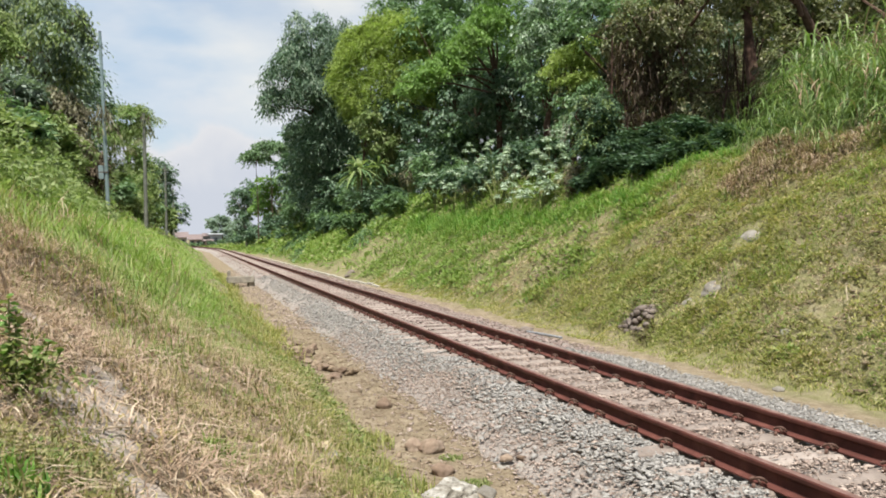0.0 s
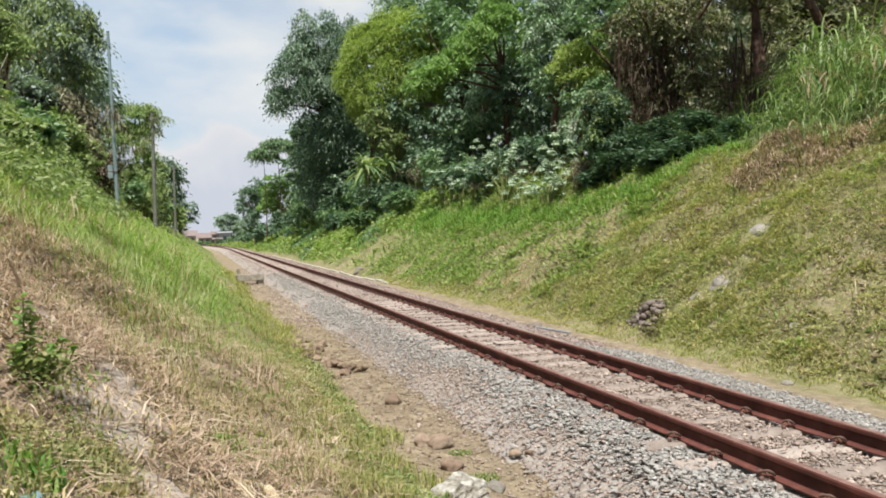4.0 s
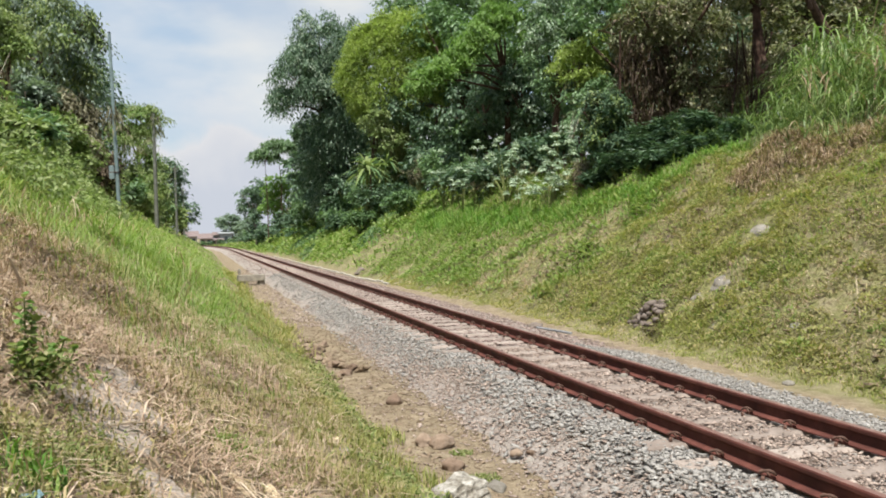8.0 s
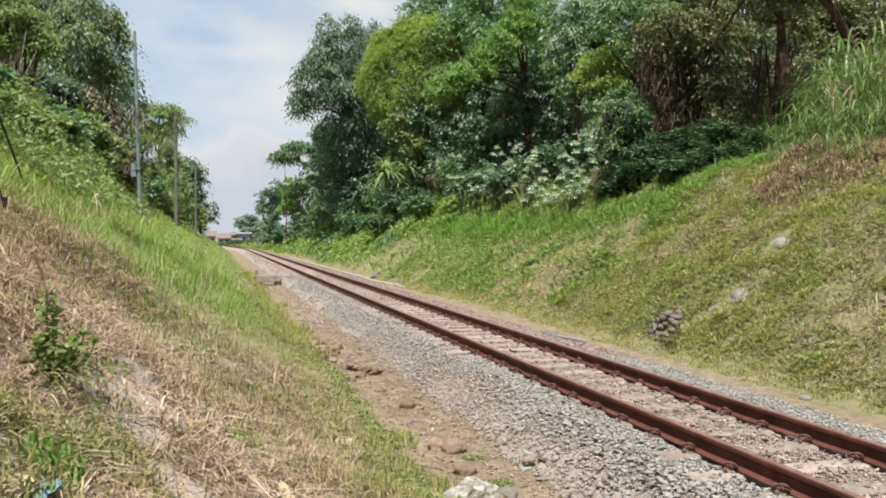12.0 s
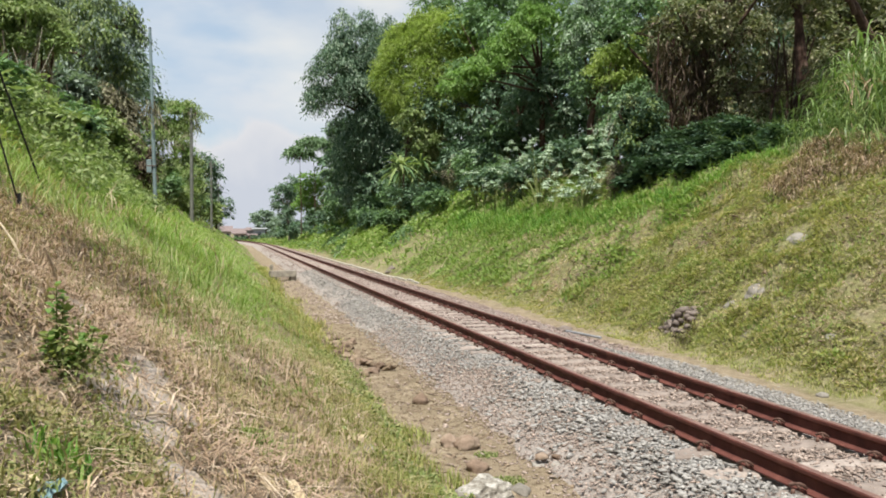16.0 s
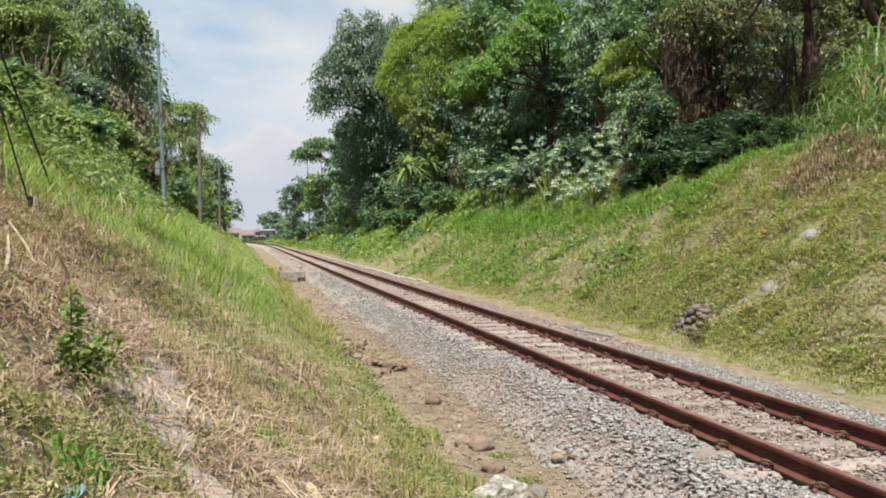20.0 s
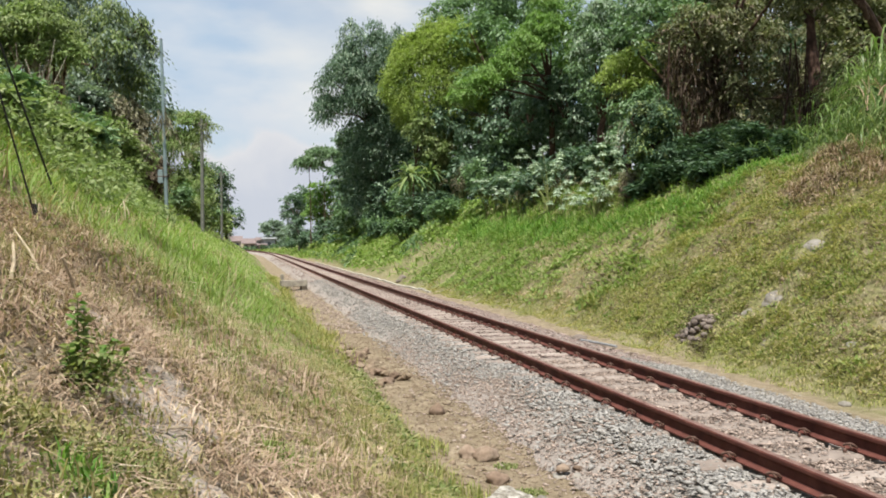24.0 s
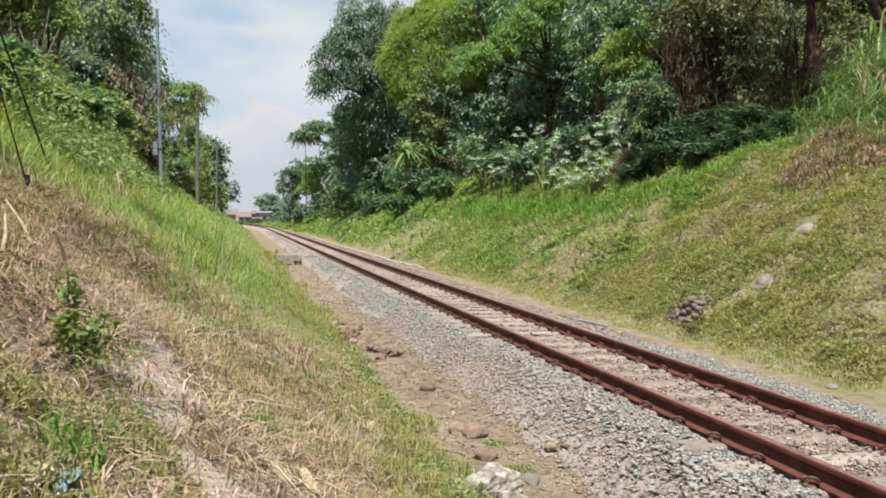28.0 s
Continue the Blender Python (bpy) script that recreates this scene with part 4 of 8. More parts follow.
def build_right_bank():
    rng = np.random.default_rng(31)
    x, y = spots(rng, 46000, 2.6, 3.5, -1, 30, 0.5, 0.12, 21)
    keep = rng.uniform(0, 1, len(x)) < np.clip((x - 2.88 + 0.13 * np.clip(y - 3.6, 0, 2.5) + 0.3 * (wave(x, y, 0.5, 25) - 0.5)) / 0.12, 0.01, 1)
    x, y = x[keep], y[keep]
    P = on_ground(x, y)
    k = len(P)
    stuff("verge_grass", blades(rng, P, rng.uniform(0.02, 0.09, k), rng.uniform(0.006, 0.012, k) * (1 + y.clip(0) / 25), rng.uniform(0.3, 1.3, k)), L_COVER, "thin yellow-green grass on the flat verge")
    sets = []
    for n, y0, y1, s in ((140000, 0.5, 13, 1.15), (56000, 13, 34, 2.5), (22000, 34, 110, 4.8)):
        x, y = spots(rng, n, 3.0, 9.0, y0, y1, 0.9, 0.22)
        keep = rng.uniform(0, 1, len(x)) < np.clip((x - 2.95 + 0.3 * (wave(x, y, 0.5, 24) - 0.5)) / 0.5, 0.02, 1) * (1 - 0.45 * dry_top(x, y)) * clearing(x, y) * (1 - 0.72 * brown_patch(x, y)) * np.clip(0.75 + 0.1 * (x - 3.0) + 0.02 * y, 0.7, 1)
        x, y = x[keep], y[keep]
        P = on_ground(x, y, 0.0)
        k = len(P)
        P[:, 2] += rng.uniform(0, 0.13, k) * s ** 0.5 * np.clip(wave(x, y, 0.33, 33) * 1.6 - 0.25, 0.1, 1)
        way = rng.normal(size=(k, 3)) * np.array([0.8, 0.8, 0.35]) + np.array([-0.15, 0, 0.2])
        sets.append(leaves(rng, P, way, rng.uniform(0.045, 0.115, k) * s, rng.uniform(0.012, 0.026, k) * s, 0.2, 0.25))
    stuff("bank_weeds", sets[0], L_COVER, "low green creeping weeds covering the cut bank", "weeds")
    stuff("fresh_bank_weeds", stack(*sets[1:]), L_FRESH, "fresh green weeds farther along the cut bank", "weeds")
    x, y = spots(rng, 40000, 3.0, 8.6, -0.5, 11, 0.7, 0.25, 28)
    keep = rng.uniform(0, 1, len(x)) < clearing(x, y) * (1 - 0.6 * brown_patch(x, y))
    x, y = x[keep], y[keep]
    P = on_ground(x, y)
    k = len(P)
    P[:, 2] += rng.uniform(0, 0.1, k)
    stuff("yellowing_bank_weeds", leaves(rng, P, rng.normal(size=(k, 3)) * np.array([0.8, 0.8, 0.4]) + np.array([-0.15, 0, 0.2]), rng.uniform(0.03, 0.09, k), rng.uniform(0.012, 0.03, k)), L_DULL, "yellowing weeds mixed into the turf bank", "weeds")
    x, y = rng.uniform(3.15, 7.6, 9000), rng.uniform(0.0, 15, 9000)
    keep = rng.uniform(0, 1, len(x)) < np.clip(wave(x, y, 1.4, 29) * 2.6 - 1.35 + 0.9 * brown_patch(x, y), 0.04, 1) * np.clip(wave(x, y, 0.4, 30) * 2 - 0.4, 0, 1)
    P = on_ground(x[keep], y[keep], 0.05)
    k = len(P)
    stuff("bank_clods", pebbles_raw(rng, P, rng.gamma(2.4, 0.02, k).clip(0.015, 0.13)), M_CLOD, "dry brown earth clods on bare streaks of the bank", "clods")
    x, y = rng.uniform(3.1, 9.0, 90000), rng.uniform(0.5, 26, 90000)
    bare = wave(x, y, 0.9, 20) * 0.65 + wave(x, y, 0.27, 21) * 0.35
    keep = rng.uniform(0, 1, len(x)) < np.clip(1.25 - bare * 2.4 + 0.35 * np.clip((x - 6.5) / 2, 0, 1) * (y < 14) + brown_patch(x, y), 0, 1)
    P = on_ground(x[keep], y[keep], 0.01)
    k = len(P)
    far = (1 + P[:, 1] / 22)
    stuff("bank_litter", leaves(rng, P, rng.normal(size=(k, 3)) * np.array([1, 1, 0.5]) + np.array([-0.2, 0, 0.25]), rng.uniform(0.03, 0.075, k) * far, rng.uniform(0.007, 0.015, k) * far), L_STRAW, "dry brown leaf litter on bare spots of the bank", "litter")
    x, y = rng.uniform(6.6, 9.8, 20000), rng.uniform(5.5, 13, 20000)
    keep = rng.uniform(0, 1, len(x)) < dry_top(x, y) * np.clip(wave(x, y, 0.35, 47) * 1.8 - 0.3, 0.1, 1)
    x, y = x[keep], y[keep]
    P = on_ground(x, y, 0.02)
    k = len(P)
    P[:, 2] += rng.uniform(0, 0.16, k) * wave(x, y, 0.5, 44)
    stuff("withered_bank_grass", arcs(rng, P, rng.uniform(0.08, 0.3, k), rng.uniform(0.009, 0.02, k), rng.uniform(0.8, 2.2, k), 0.75), L_STRAW, "withered brown grass heaped below the reeds", "dry grass")
    sets = []
    for c in range(260):
        cx, cy = rng.uniform(6.6, 9.8), rng.uniform(5.6, 13)
        if rng.uniform() > dry_top(np.array([cx]), np.array([cy]))[0]:
            continue
        k = int(rng.uniform(8, 30))
        gx, gy = cx + rng.normal(size=k) * 0.1, cy + rng.normal(size=k) * 0.12
        sets.append(arcs(rng, on_ground(gx, gy, 0.03), rng.uniform(0.12, 0.4, k), rng.uniform(0.012, 0.028, k), rng.uniform(0.7, 2.0, k), 0.75))
    stuff("dead_grass_heaps", stack(*sets[::2]), L_STRAW, "bleached tangles of dead grass below the reeds", "dry grass")
    stuff("brown_grass_heaps", stack(*sets[1::2]), L_BROWN, "dark brown tangles of dead grass below the reeds", "dry grass")
    x, y = spots(rng, 36000, 2.9, 8.8, -1, 30, 1.4, 0.3, 41)
    P = on_ground(x, y)
    k = len(P)
    stuff("bank_grass", blades(rng, P, rng.uniform(0.06, 0.2, k), rng.uniform(0.006, 0.013, k), rng.uniform(0.3, 1.2, k)), L_COVER, "short yellow-green grass on the bank")
    x, y = spots(rng, 24000, 3.1, 9.2, -1, 24, 1.0, 0.3, 51)
    P = on_ground(x, y, 0.02)
    k = len(P)
    stuff("cut_stalks", blades(rng, P, rng.uniform(0.06, 0.22, k), rng.uniform(0.005, 0.01, k), rng.uniform(1.1, 1.6, k), 1.0, 0.4), L_STRAW, "dry cut stalks lying on the turf bank", "dry grass")
    # low mounds of weeds with bare hollows between them
    sets = []
    for c in range(760):
        cx, cy = 3.25 + 5.3 * rng.uniform(), 0.8 + 13 * rng.uniform()
        here = (np.array([cx]), np.array([cy]))
        if rng.uniform() > clearing(*here)[0] * (1 - 0.5 * brown_patch(*here)[0]) * (1 - 0.5 * dry_top(*here)[0]):
            continue
        r, k = rng.uniform(0.09, 0.26), int(rng.uniform(40, 100))
        a, f = rng.uniform(0, 2 * np.pi, k), np.sqrt(rng.uniform(0, 1, k))
        gx, gy = cx + np.cos(a) * f * r, cy + np.sin(a) * f * r * 1.5
        P = on_ground(gx, gy)
        P[:, 2] += (1 - f ** 2) * r * 0.6 + 0.01
        sets.append(leaves(rng, P, np.stack([np.cos(a) * f, np.sin(a) * f, rng.uniform(-0.2, 0.5, k)], -1) + rng.normal(size=(k, 3)) * 0.3, rng.uniform(0.04, 0.1, k), rng.uniform(0.016, 0.036, k), 0.2, 0.25))
    stuff("weed_mounds", stack(*sets[::2]), L_COVER, "low yellow-green mounds of weeds on the turf bank", "weeds")
    stuff("fresh_weed_mounds", stack(*sets[1::4]), L_FRESH, "low fresh green mounds of weeds on the turf bank", "weeds")
    stuff("dull_weed_mounds", stack(*sets[3::4]), L_DULL, "low olive mounds of half-dry weeds on the turf bank", "weeds")
    x, y = rng.uniform(3.3, 8.8, 16000), rng.uniform(0.5, 13, 16000)
    keep = rng.uniform(0, 1, len(x)) < np.clip(wave(x, y, 0.6, 161) * 2.0 - 0.7 + 0.5 * brown_patch(x, y), 0.03, 1)
    P = on_ground(x[keep], y[keep], 0.03)
    k = len(P)
    P[:, 2] += rng.uniform(0, 0.08, k)
    for name, pick, mat_, lab in (("curled_stalks", slice(0, k // 2), L_STRAW, "curled dry stalks caught in the bank weeds"), ("curled_stems", slice(k // 2, k), L_DULL, "curled creeping stems over the bank weeds")):
        q = len(P[pick])
        stuff(name, arcs(rng, P[pick], rng.uniform(0.03, 0.1, q), rng.uniform(0.007, 0.014, q), rng.uniform(1.2, 4.0, q), 0.75), mat_, lab, "dry grass")
    sets = []
    for c in range(210):
        cx, cy = rng.uniform(3.3, 8.0), rng.uniform(2.0, 19)
        if wave(cx, cy, 1.6, 48) < 0.45:
            continue
        k = int(rng.uniform(14, 40))
        gx, gy = cx + rng.normal(size=k) * 0.14, cy + rng.normal(size=k) * 0.16
        sets.append(arcs(rng, on_ground(gx, gy), rng.uniform(0.07, 0.24, k), rng.uniform(0.008, 0.016, k) * (1 + cy / 20), rng.uniform(0.4, 1.4, k)))
    stuff("bank_tufts", stack(*sets), L_FRESH, "fresh green grass tufts on the turf bank")
    sets, broad = [], []
    for c in range(430):
        cy = 13.0 + 22.5 * rng.uniform() ** 1.6
        edge = float(np.interp(cy, (13.0, 13.8, 14.5, 15.4, 17.0, 19.2, 23, 28, 36), (8.5, 7.4, 6.9, 6.6, 6.2, 6.0, 5.9, 6.1, 6.2)))
        cx = edge + rng.normal() * 0.2 + rng.uniform(-0.2, 0.55)
        k = int(rng.uniform(14, 34))
        gx, gy = cx + rng.normal(size=k) * 0.15, cy + rng.normal(size=k) * 0.2
        tall = rng.uniform(0.55, 1.1) * (0.55 if cy < 19.5 else 0.8)
        geo = arcs(rng, on_ground(gx, gy), rng.uniform(0.22, 0.75, k) * tall, rng.uniform(0.013, 0.028, k) * (1 + max(0, cy - 18) / 30), rng.uniform(0.3, 1.5, k), 0.65)
        (sets if rng.uniform() < 0.8 else broad).append(geo)
    stuff("bush_foot_grass", stack(*sets), L_LUSH, "long lush green grass below the bushes")
    stuff("yellow_bush_foot_grass", stack(*broad), L_GRASS, "yellow-green grass below the bushes")
    x, y = rng.uniform(3.2, 9.0, 60000), rng.uniform(2.0, 14, 60000)
    m = wave(x, y, 1.5, 141) * 0.6 + wave(x, y, 0.45, 142) * 0.4 - 0.5 * brown_patch(x, y) - 0.3 * dry_top(x, y)
    keep = rng.uniform(0, 1, len(x)) < np.clip((m - 0.5) / 0.16, 0, 1) * clearing(x, y)
    x, y = x[keep], y[keep]
    P = on_ground(x, y)
    k = len(P)
    P[:, 2] += rng.uniform(0, 0.12, k) * wave(x, y, 0.3, 143)
    stuff("green_bank_patches", leaves(rng, P, rng.normal(size=(k, 3)) * np.array([0.8, 0.8, 0.5]) + np.array([-0.15, 0, 0.3]), rng.uniform(0.03, 0.08, k), rng.uniform(0.014, 0.034, k), 0.2, 0.3), L_FRESH, "patches of fresh green creeping weeds on the turf bank", "weeds")
    for name, mat_, lo, hi, seed in (("draped_creeper", L_GRASS, 0.36, 1.0, 151), ("dark_draped_creeper", L_MID, 0.0, 0.36, 152)):
        n = 30000
        x, y = 3.1 + 5.6 * rng.uniform(0, 1, n), 36 + 74 * rng.uniform(0, 1, n) ** 1.5
        m = wave(x * 1.4, y, 3.4, 153) * 0.7 + wave(x * 1.4, y, 1.1, 154) * 0.3
        keep = (m >= lo) & (m < hi) & (rng.uniform(0, 1, n) < np.clip((x - 3.2 - 2.6 * np.clip((46 - y) / 9, 0, 1)) / 0.8, 0, 1))
        x, y = x[keep], y[keep]
        P = on_ground(x + bend(y), y)
        k = len(P)
        P[:, 2] += rng.uniform(0.1, 1.0, k) ** 0.6 * (0.12 + 0.6 * wave(x, y, 2.2, 155)) * np.clip((x - 2.9) / 1.2, 0.15, 1)
        q = 0.8 + (y - 36) / 60
        stuff(name, leaves(rng, P, rng.normal(size=(k, 3)) * 0.5 + np.array([-0.45, -0.25, -0.4]), rng.uniform(0.16, 0.34, k) * q, rng.uniform(0.07, 0.15, k) * q), mat_, "green creeper hanging down the far bank", "creeper")
    x, y = rng.uniform(2.6, 8.0, 7000), rng.uniform(100, 190, 7000)
    P = on_ground(x + bend(y), y)
    k = len(P)
    stuff("distant_verge_weeds", leaves(rng, P, rng.normal(size=(k, 3)) * np.array([0.8, 0.8, 0.4]) + np.array([-0.15, 0, 0.3]), rng.uniform(0.3, 0.8, k), rng.uniform(0.12, 0.3, k)), L_FRESH, "green weeds beside the line in the distance", "weeds")
    # taller bright grass under the bushes
    x = np.concatenate([rng.normal(6.6, 0.6, 1200), rng.normal(6.6, 0.9, 5000), rng.normal(6.2, 1.1, 9000), rng.normal(11.0, 1.2, 1000)])
    y = np.concatenate([rng.uniform(12.5, 20, 1200), rng.uniform(20, 44, 5000), rng.uniform(40, 100, 9000), rng.uniform(15, 20, 1000)])
    P = on_ground(x, y)
    k = len(P)
    far = 1 + np.clip((y - 20) / 25, 0, 3)
    stuff("tall_bank_grass", blades(rng, P, rng.uniform(0.12, 0.6, k) * (0.8 + 0.2 * far) * np.clip(wave(x, y, 1.3, 35) * 1.5 - 0.1 + 0.3 * (x > 6.8), 0.2, 1) * np.where((x > 6.4) & (y > 12.8), 0.5, 1.0), rng.uniform(0.010, 0.022, k) * far, rng.uniform(0.2, 1.1, k)), L_LUSH, "taller bright green grass along the foot of the bushes")


BARE = ((-4.98, -0.2, 0.1, 0.15), (-4.95, -0.62, 0.15, 0.25), (-4.84, -0.85, 0.16, 0.22), (-4.58, -1.24, 0.14, 0.16), (-4.92, 0.22, 0.11, 0.26), (-4.8, -0.3, 0.17, 0.34), (-5.35, 0.6, 0.1, 0.2))


def off_bare(x, y):
    """1 on the straw, 0 on the bare clay patches."""
    out = np.ones(len(x))
    for a, b, r, q in BARE:
        d = np.hypot((x - a) / r, (y - b) / q) + 0.7 * (wave(x, y, 0.12, 61) - 0.5)
        out = np.minimum(out, np.clip((d - 0.75) / 0.5, 0.06, 1))
    return out


def off_strip(x, y):
    """0 on the dirt strip, 1 on the bank above its ragged foot."""
    foot = -2.68 - 0.17 * np.clip((5.0 - y) / 3.5, 0, 1)
    return np.clip((foot - x + 1.0 * (wave(x, y, 0.6, 64) - 0.58) + 0.5 * (wave(x, y, 0.17, 65) - 0.5)) / 0.2, 0, 1)


def build_left_bank():
    rng = np.random.default_rng(61)
    # dry cut straw on the near bank
    x, y = spots(rng, 26000, -7.4, -2.85, -2.6, 13, 0.8, 0.05, 71)
    keep = (rng.uniform(0, 1, len(x)) < np.clip((13 - y) / 6, 0, 1)) & (np.hypot(x + 4.43, y + 4.78) > 0.55) & (rng.uniform(0, 1, len(x)) < off_bare(x, y))
    x, y = x[keep], y[keep]
    P = on_ground(x, y, 0.0)
    k = len(P)
    P[:, 2] += rng.uniform(0, 0.035, k)
    stuff("mown_straw", blades(rng, P, rng.uniform(0.05, 0.24, k), rng.uniform(0.004, 0.009, k), rng.uniform(1.1, 1.55, k), 1.0, 0.3), L_STRAW, "brown dry mown straw lying on the bank", "dry grass")
    x, y = rng.uniform(-6.4, -3.2, 20000), rng.uniform(-3.2, 4.5, 20000)
    keep = (rng.uniform(0, 1, len(x)) < np.clip(wave(x, y, 0.45, 73) * 1.7 - 0.2, 0.05, 1) * off_bare(x, y)) & (rng.uniform(0, 1, len(x)) < np.clip((-3.2 - x) / 1.0, 0.1, 1))
    P = on_ground(x[keep], y[keep], 0.0)
    k = len(P)
    P[:, 2] += rng.uniform(0, 0.05, k)
    stuff("tangled_straw", blades(rng, P, rng.uniform(0.04, 0.2, k), rng.uniform(0.003, 0.007, k), rng.uniform(0.8, 1.6, k), 1.0, 0.45), L_STRAW, "tangled pale straw and dead stems on the bank", "dry grass")
    x, y = rng.uniform(-6.9, -3.0, 15000), -2.6 + 10.5 * rng.uniform(0, 1, 15000) ** 1.3
    keep = rng.uniform(0, 1, len(x)) < np.clip(wave(x, y, 0.5, 74) * 1.8 - 0.15, 0.1, 1) * off_bare(x, y) * np.clip((-3.1 - x) / 1.2, 0.15, 1) * np.clip((8 - y) / 3, 0, 1)
    P = on_ground(x[keep], y[keep])
    k = len(P)
    P[:, 2] += rng.uniform(0.0, 0.06, k) * wave(P[:, 0], P[:, 1], 0.3, 76)
    thin = np.clip((np.hypot(P[:, 0] + 4.43, P[:, 1] + 4.78) - 1.8) / 3.2, 0.4, 1.0)
    stuff("matted_straw", arcs(rng, P, rng.uniform(0.035, 0.1, k) * thin, rng.uniform(0.007, 0.016, k) * thin, rng.uniform(1.5, 5.0, k), 0.72), L_STRAW, "curled mats of dead brown grass on the bank", "dry grass")
    x, y = rng.uniform(-6.8, -5.1, 4200), rng.uniform(-0.9, 3.2, 4200)
    keep = rng.uniform(0, 1, len(x)) < off_bare(x, y) * np.clip((y + 1.0 - 1.5 * (x + 5.1)) / 0.8, 0, 1)
    P = on_ground(x[keep], y[keep], 0.01)
    k = len(P)
    stuff("upper_matted_straw", arcs(rng, P, rng.uniform(0.04, 0.12, k), rng.uniform(0.007, 0.015, k), rng.uniform(1.2, 4.0, k), 0.7), L_STRAW, "thick pale straw higher on the mown bank", "dry grass")
    x, y = rng.uniform(-6.5, -4.3, 9000), rng.uniform(-2.5, 0.3, 9000)
    keep = rng.uniform(0, 1, len(x)) < off_bare(x, y) * np.clip(wave(x, y, 0.35, 79) * 1.9 - 0.35, 0.08, 1)
    P = on_ground(x[keep], y[keep], 0.015)
    k = len(P)
    thin = np.clip((np.hypot(P[:, 0] + 4.43, P[:, 1] + 4.78) - 1.8) / 3.2, 0.4, 1.0)
    stuff("near_matted_straw", arcs(rng, P, rng.uniform(0.03, 0.09, k) * thin, rng.uniform(0.006, 0.012, k) * thin, rng.uniform(1.5, 5.0, k), 0.72), L_STRAW, "curled brown straw tangled among the near weeds", "dry grass")
    x, y = spots(rng, 7000, -7.4, -3.2, -0.9, 6.5, 1.2, 0.25, 75)
    keep = rng.uniform(0, 1, len(x)) < off_bare(x, y)
    P = on_ground(x[keep], y[keep], 0.01)
    k = len(P)
    stuff("long_straw", blades(rng, P, rng.uniform(0.25, 0.65, k), rng.uniform(0.006, 0.012, k), rng.uniform(1.1, 1.5, k), 1.0, 0.22), L_STRAW, "long bleached straw stalks lying on the bank", "dry grass")
    # small green weeds between the straw, thicker towards the foot
    x, y = spots(rng, 66000, -6.2, -2.62, -4.0, 13, 0.7, 0.3, 81)
    foot = np.clip((x + 5.2 + wave(y, x, 1.2, 3)) / 1.6, 0.04, 1) + np.clip((-0.9 - y) / 0.6, 0, 1) * np.clip((-4.55 - x) / 0.3, 0, 1) * 0.9
    keep = (rng.uniform(0, 1, len(x)) < foot * off_bare(x, y) * off_strip(x, y)) & (np.hypot(x + 4.43, y + 4.78) > 0.7)
    x, y = x[keep], y[keep]
    P = on_ground(x, y)
    k = len(P)
    P[:, 2] += rng.uniform(0, 0.06, k)
    way = rng.normal(size=(k, 3)) * 0.8 + np.array([0.1, 0, 0.5])
    stuff("small_weeds", leaves(rng, P, way, rng.uniform(0.02, 0.055, k), rng.uniform(0.008, 0.02, k)), L_DULL, "small olive weeds growing through the straw", "weeds")
    x, y = spots(rng, 56000, -5.4, -2.68, -2.5, 26, 0.6, 0.3, 83)
    keep = rng.uniform(0, 1, len(x)) < np.clip((x + 4.6 + 1.2 * (wave(x, y, 1.1, 85) - 0.5)) / 1.1, 0.06, 1) * np.where(y < 8, 0.85, 1.0) * off_strip(x, y)
    P = on_ground(x[keep], y[keep])
    k = len(P)
    stuff("bank_foot_grass", blades(rng, P, rng.uniform(0.04, 0.15, k), rng.uniform(0.004, 0.009, k), rng.uniform(0.3, 1.4, k)), L_DULL, "yellow-green grass at the foot of the bank")
    x, y = spots(rng, 26000, -4.4, -2.72, -1.5, 12, 0.5, 0.3, 87)
    keep = rng.uniform(0, 1, len(x)) < np.clip((x + 4.2 + 1.0 * (wave(x, y, 0.8, 88) - 0.5)) / 0.7, 0, 1) * np.clip(wave(x, y, 0.45, 188) * 2.6 - 0.8, 0, 1) * off_strip(x, y)
    P = on_ground(x[keep], y[keep])
    k = len(P)
    stuff("dull_foot_grass", blades(rng, P, rng.uniform(0.05, 0.22, k) * (0.4 + 0.8 * wave(P[:, 0], P[:, 1], 0.3, 89)), rng.uniform(0.005, 0.012, k), rng.uniform(0.3, 1.3, k)), L_COVER, "dull yellow-olive grass along the foot of the bank")
    x, y = spots(rng, 34000, -6.0, -4.5, -2.8, -0.5, 0.3, 0.22, 181)
    keep = rng.uniform(0, 1, len(x)) < np.clip((-0.78 - 0.45 * (x < -5.12) - y + 1.0 * (wave(x, y, 0.3, 183) - 0.5)) / 0.5, 0, 1) * np.clip((-4.66 - x + 0.4 * (wave(x, y, 0.3, 184) - 0.5)) / 0.2, 0, 1) * np.clip(off_bare(x, y) * 1.2 - 0.1, 0, 1)
    P = on_ground(x[keep], y[keep])
    k = len(P)
    P[:, 2] += rng.uniform(0.02, 0.2, k) * wave(P[:, 0], P[:, 1], 0.25, 185)
    way = rng.normal(size=(k, 3)) * np.array([1, 1, 0.6]) + np.array([0, 0, 0.25])
    for name, pick, mat_, lab in (("near_weeds", wave(P[:, 0], P[:, 1], 0.22, 186) > 0.48, L_WEED, "leafy olive-green weeds among the straw"), ("yellowing_near_weeds", wave(P[:, 0], P[:, 1], 0.22, 186) <= 0.48, L_DULL, "yellowing weeds among the straw")):
        q = int(pick.sum())
        stuff(name, leaves(rng, P[pick], way[pick], rng.uniform(0.014, 0.036, q), rng.uniform(0.006, 0.014, q)), mat_, lab, "weeds")
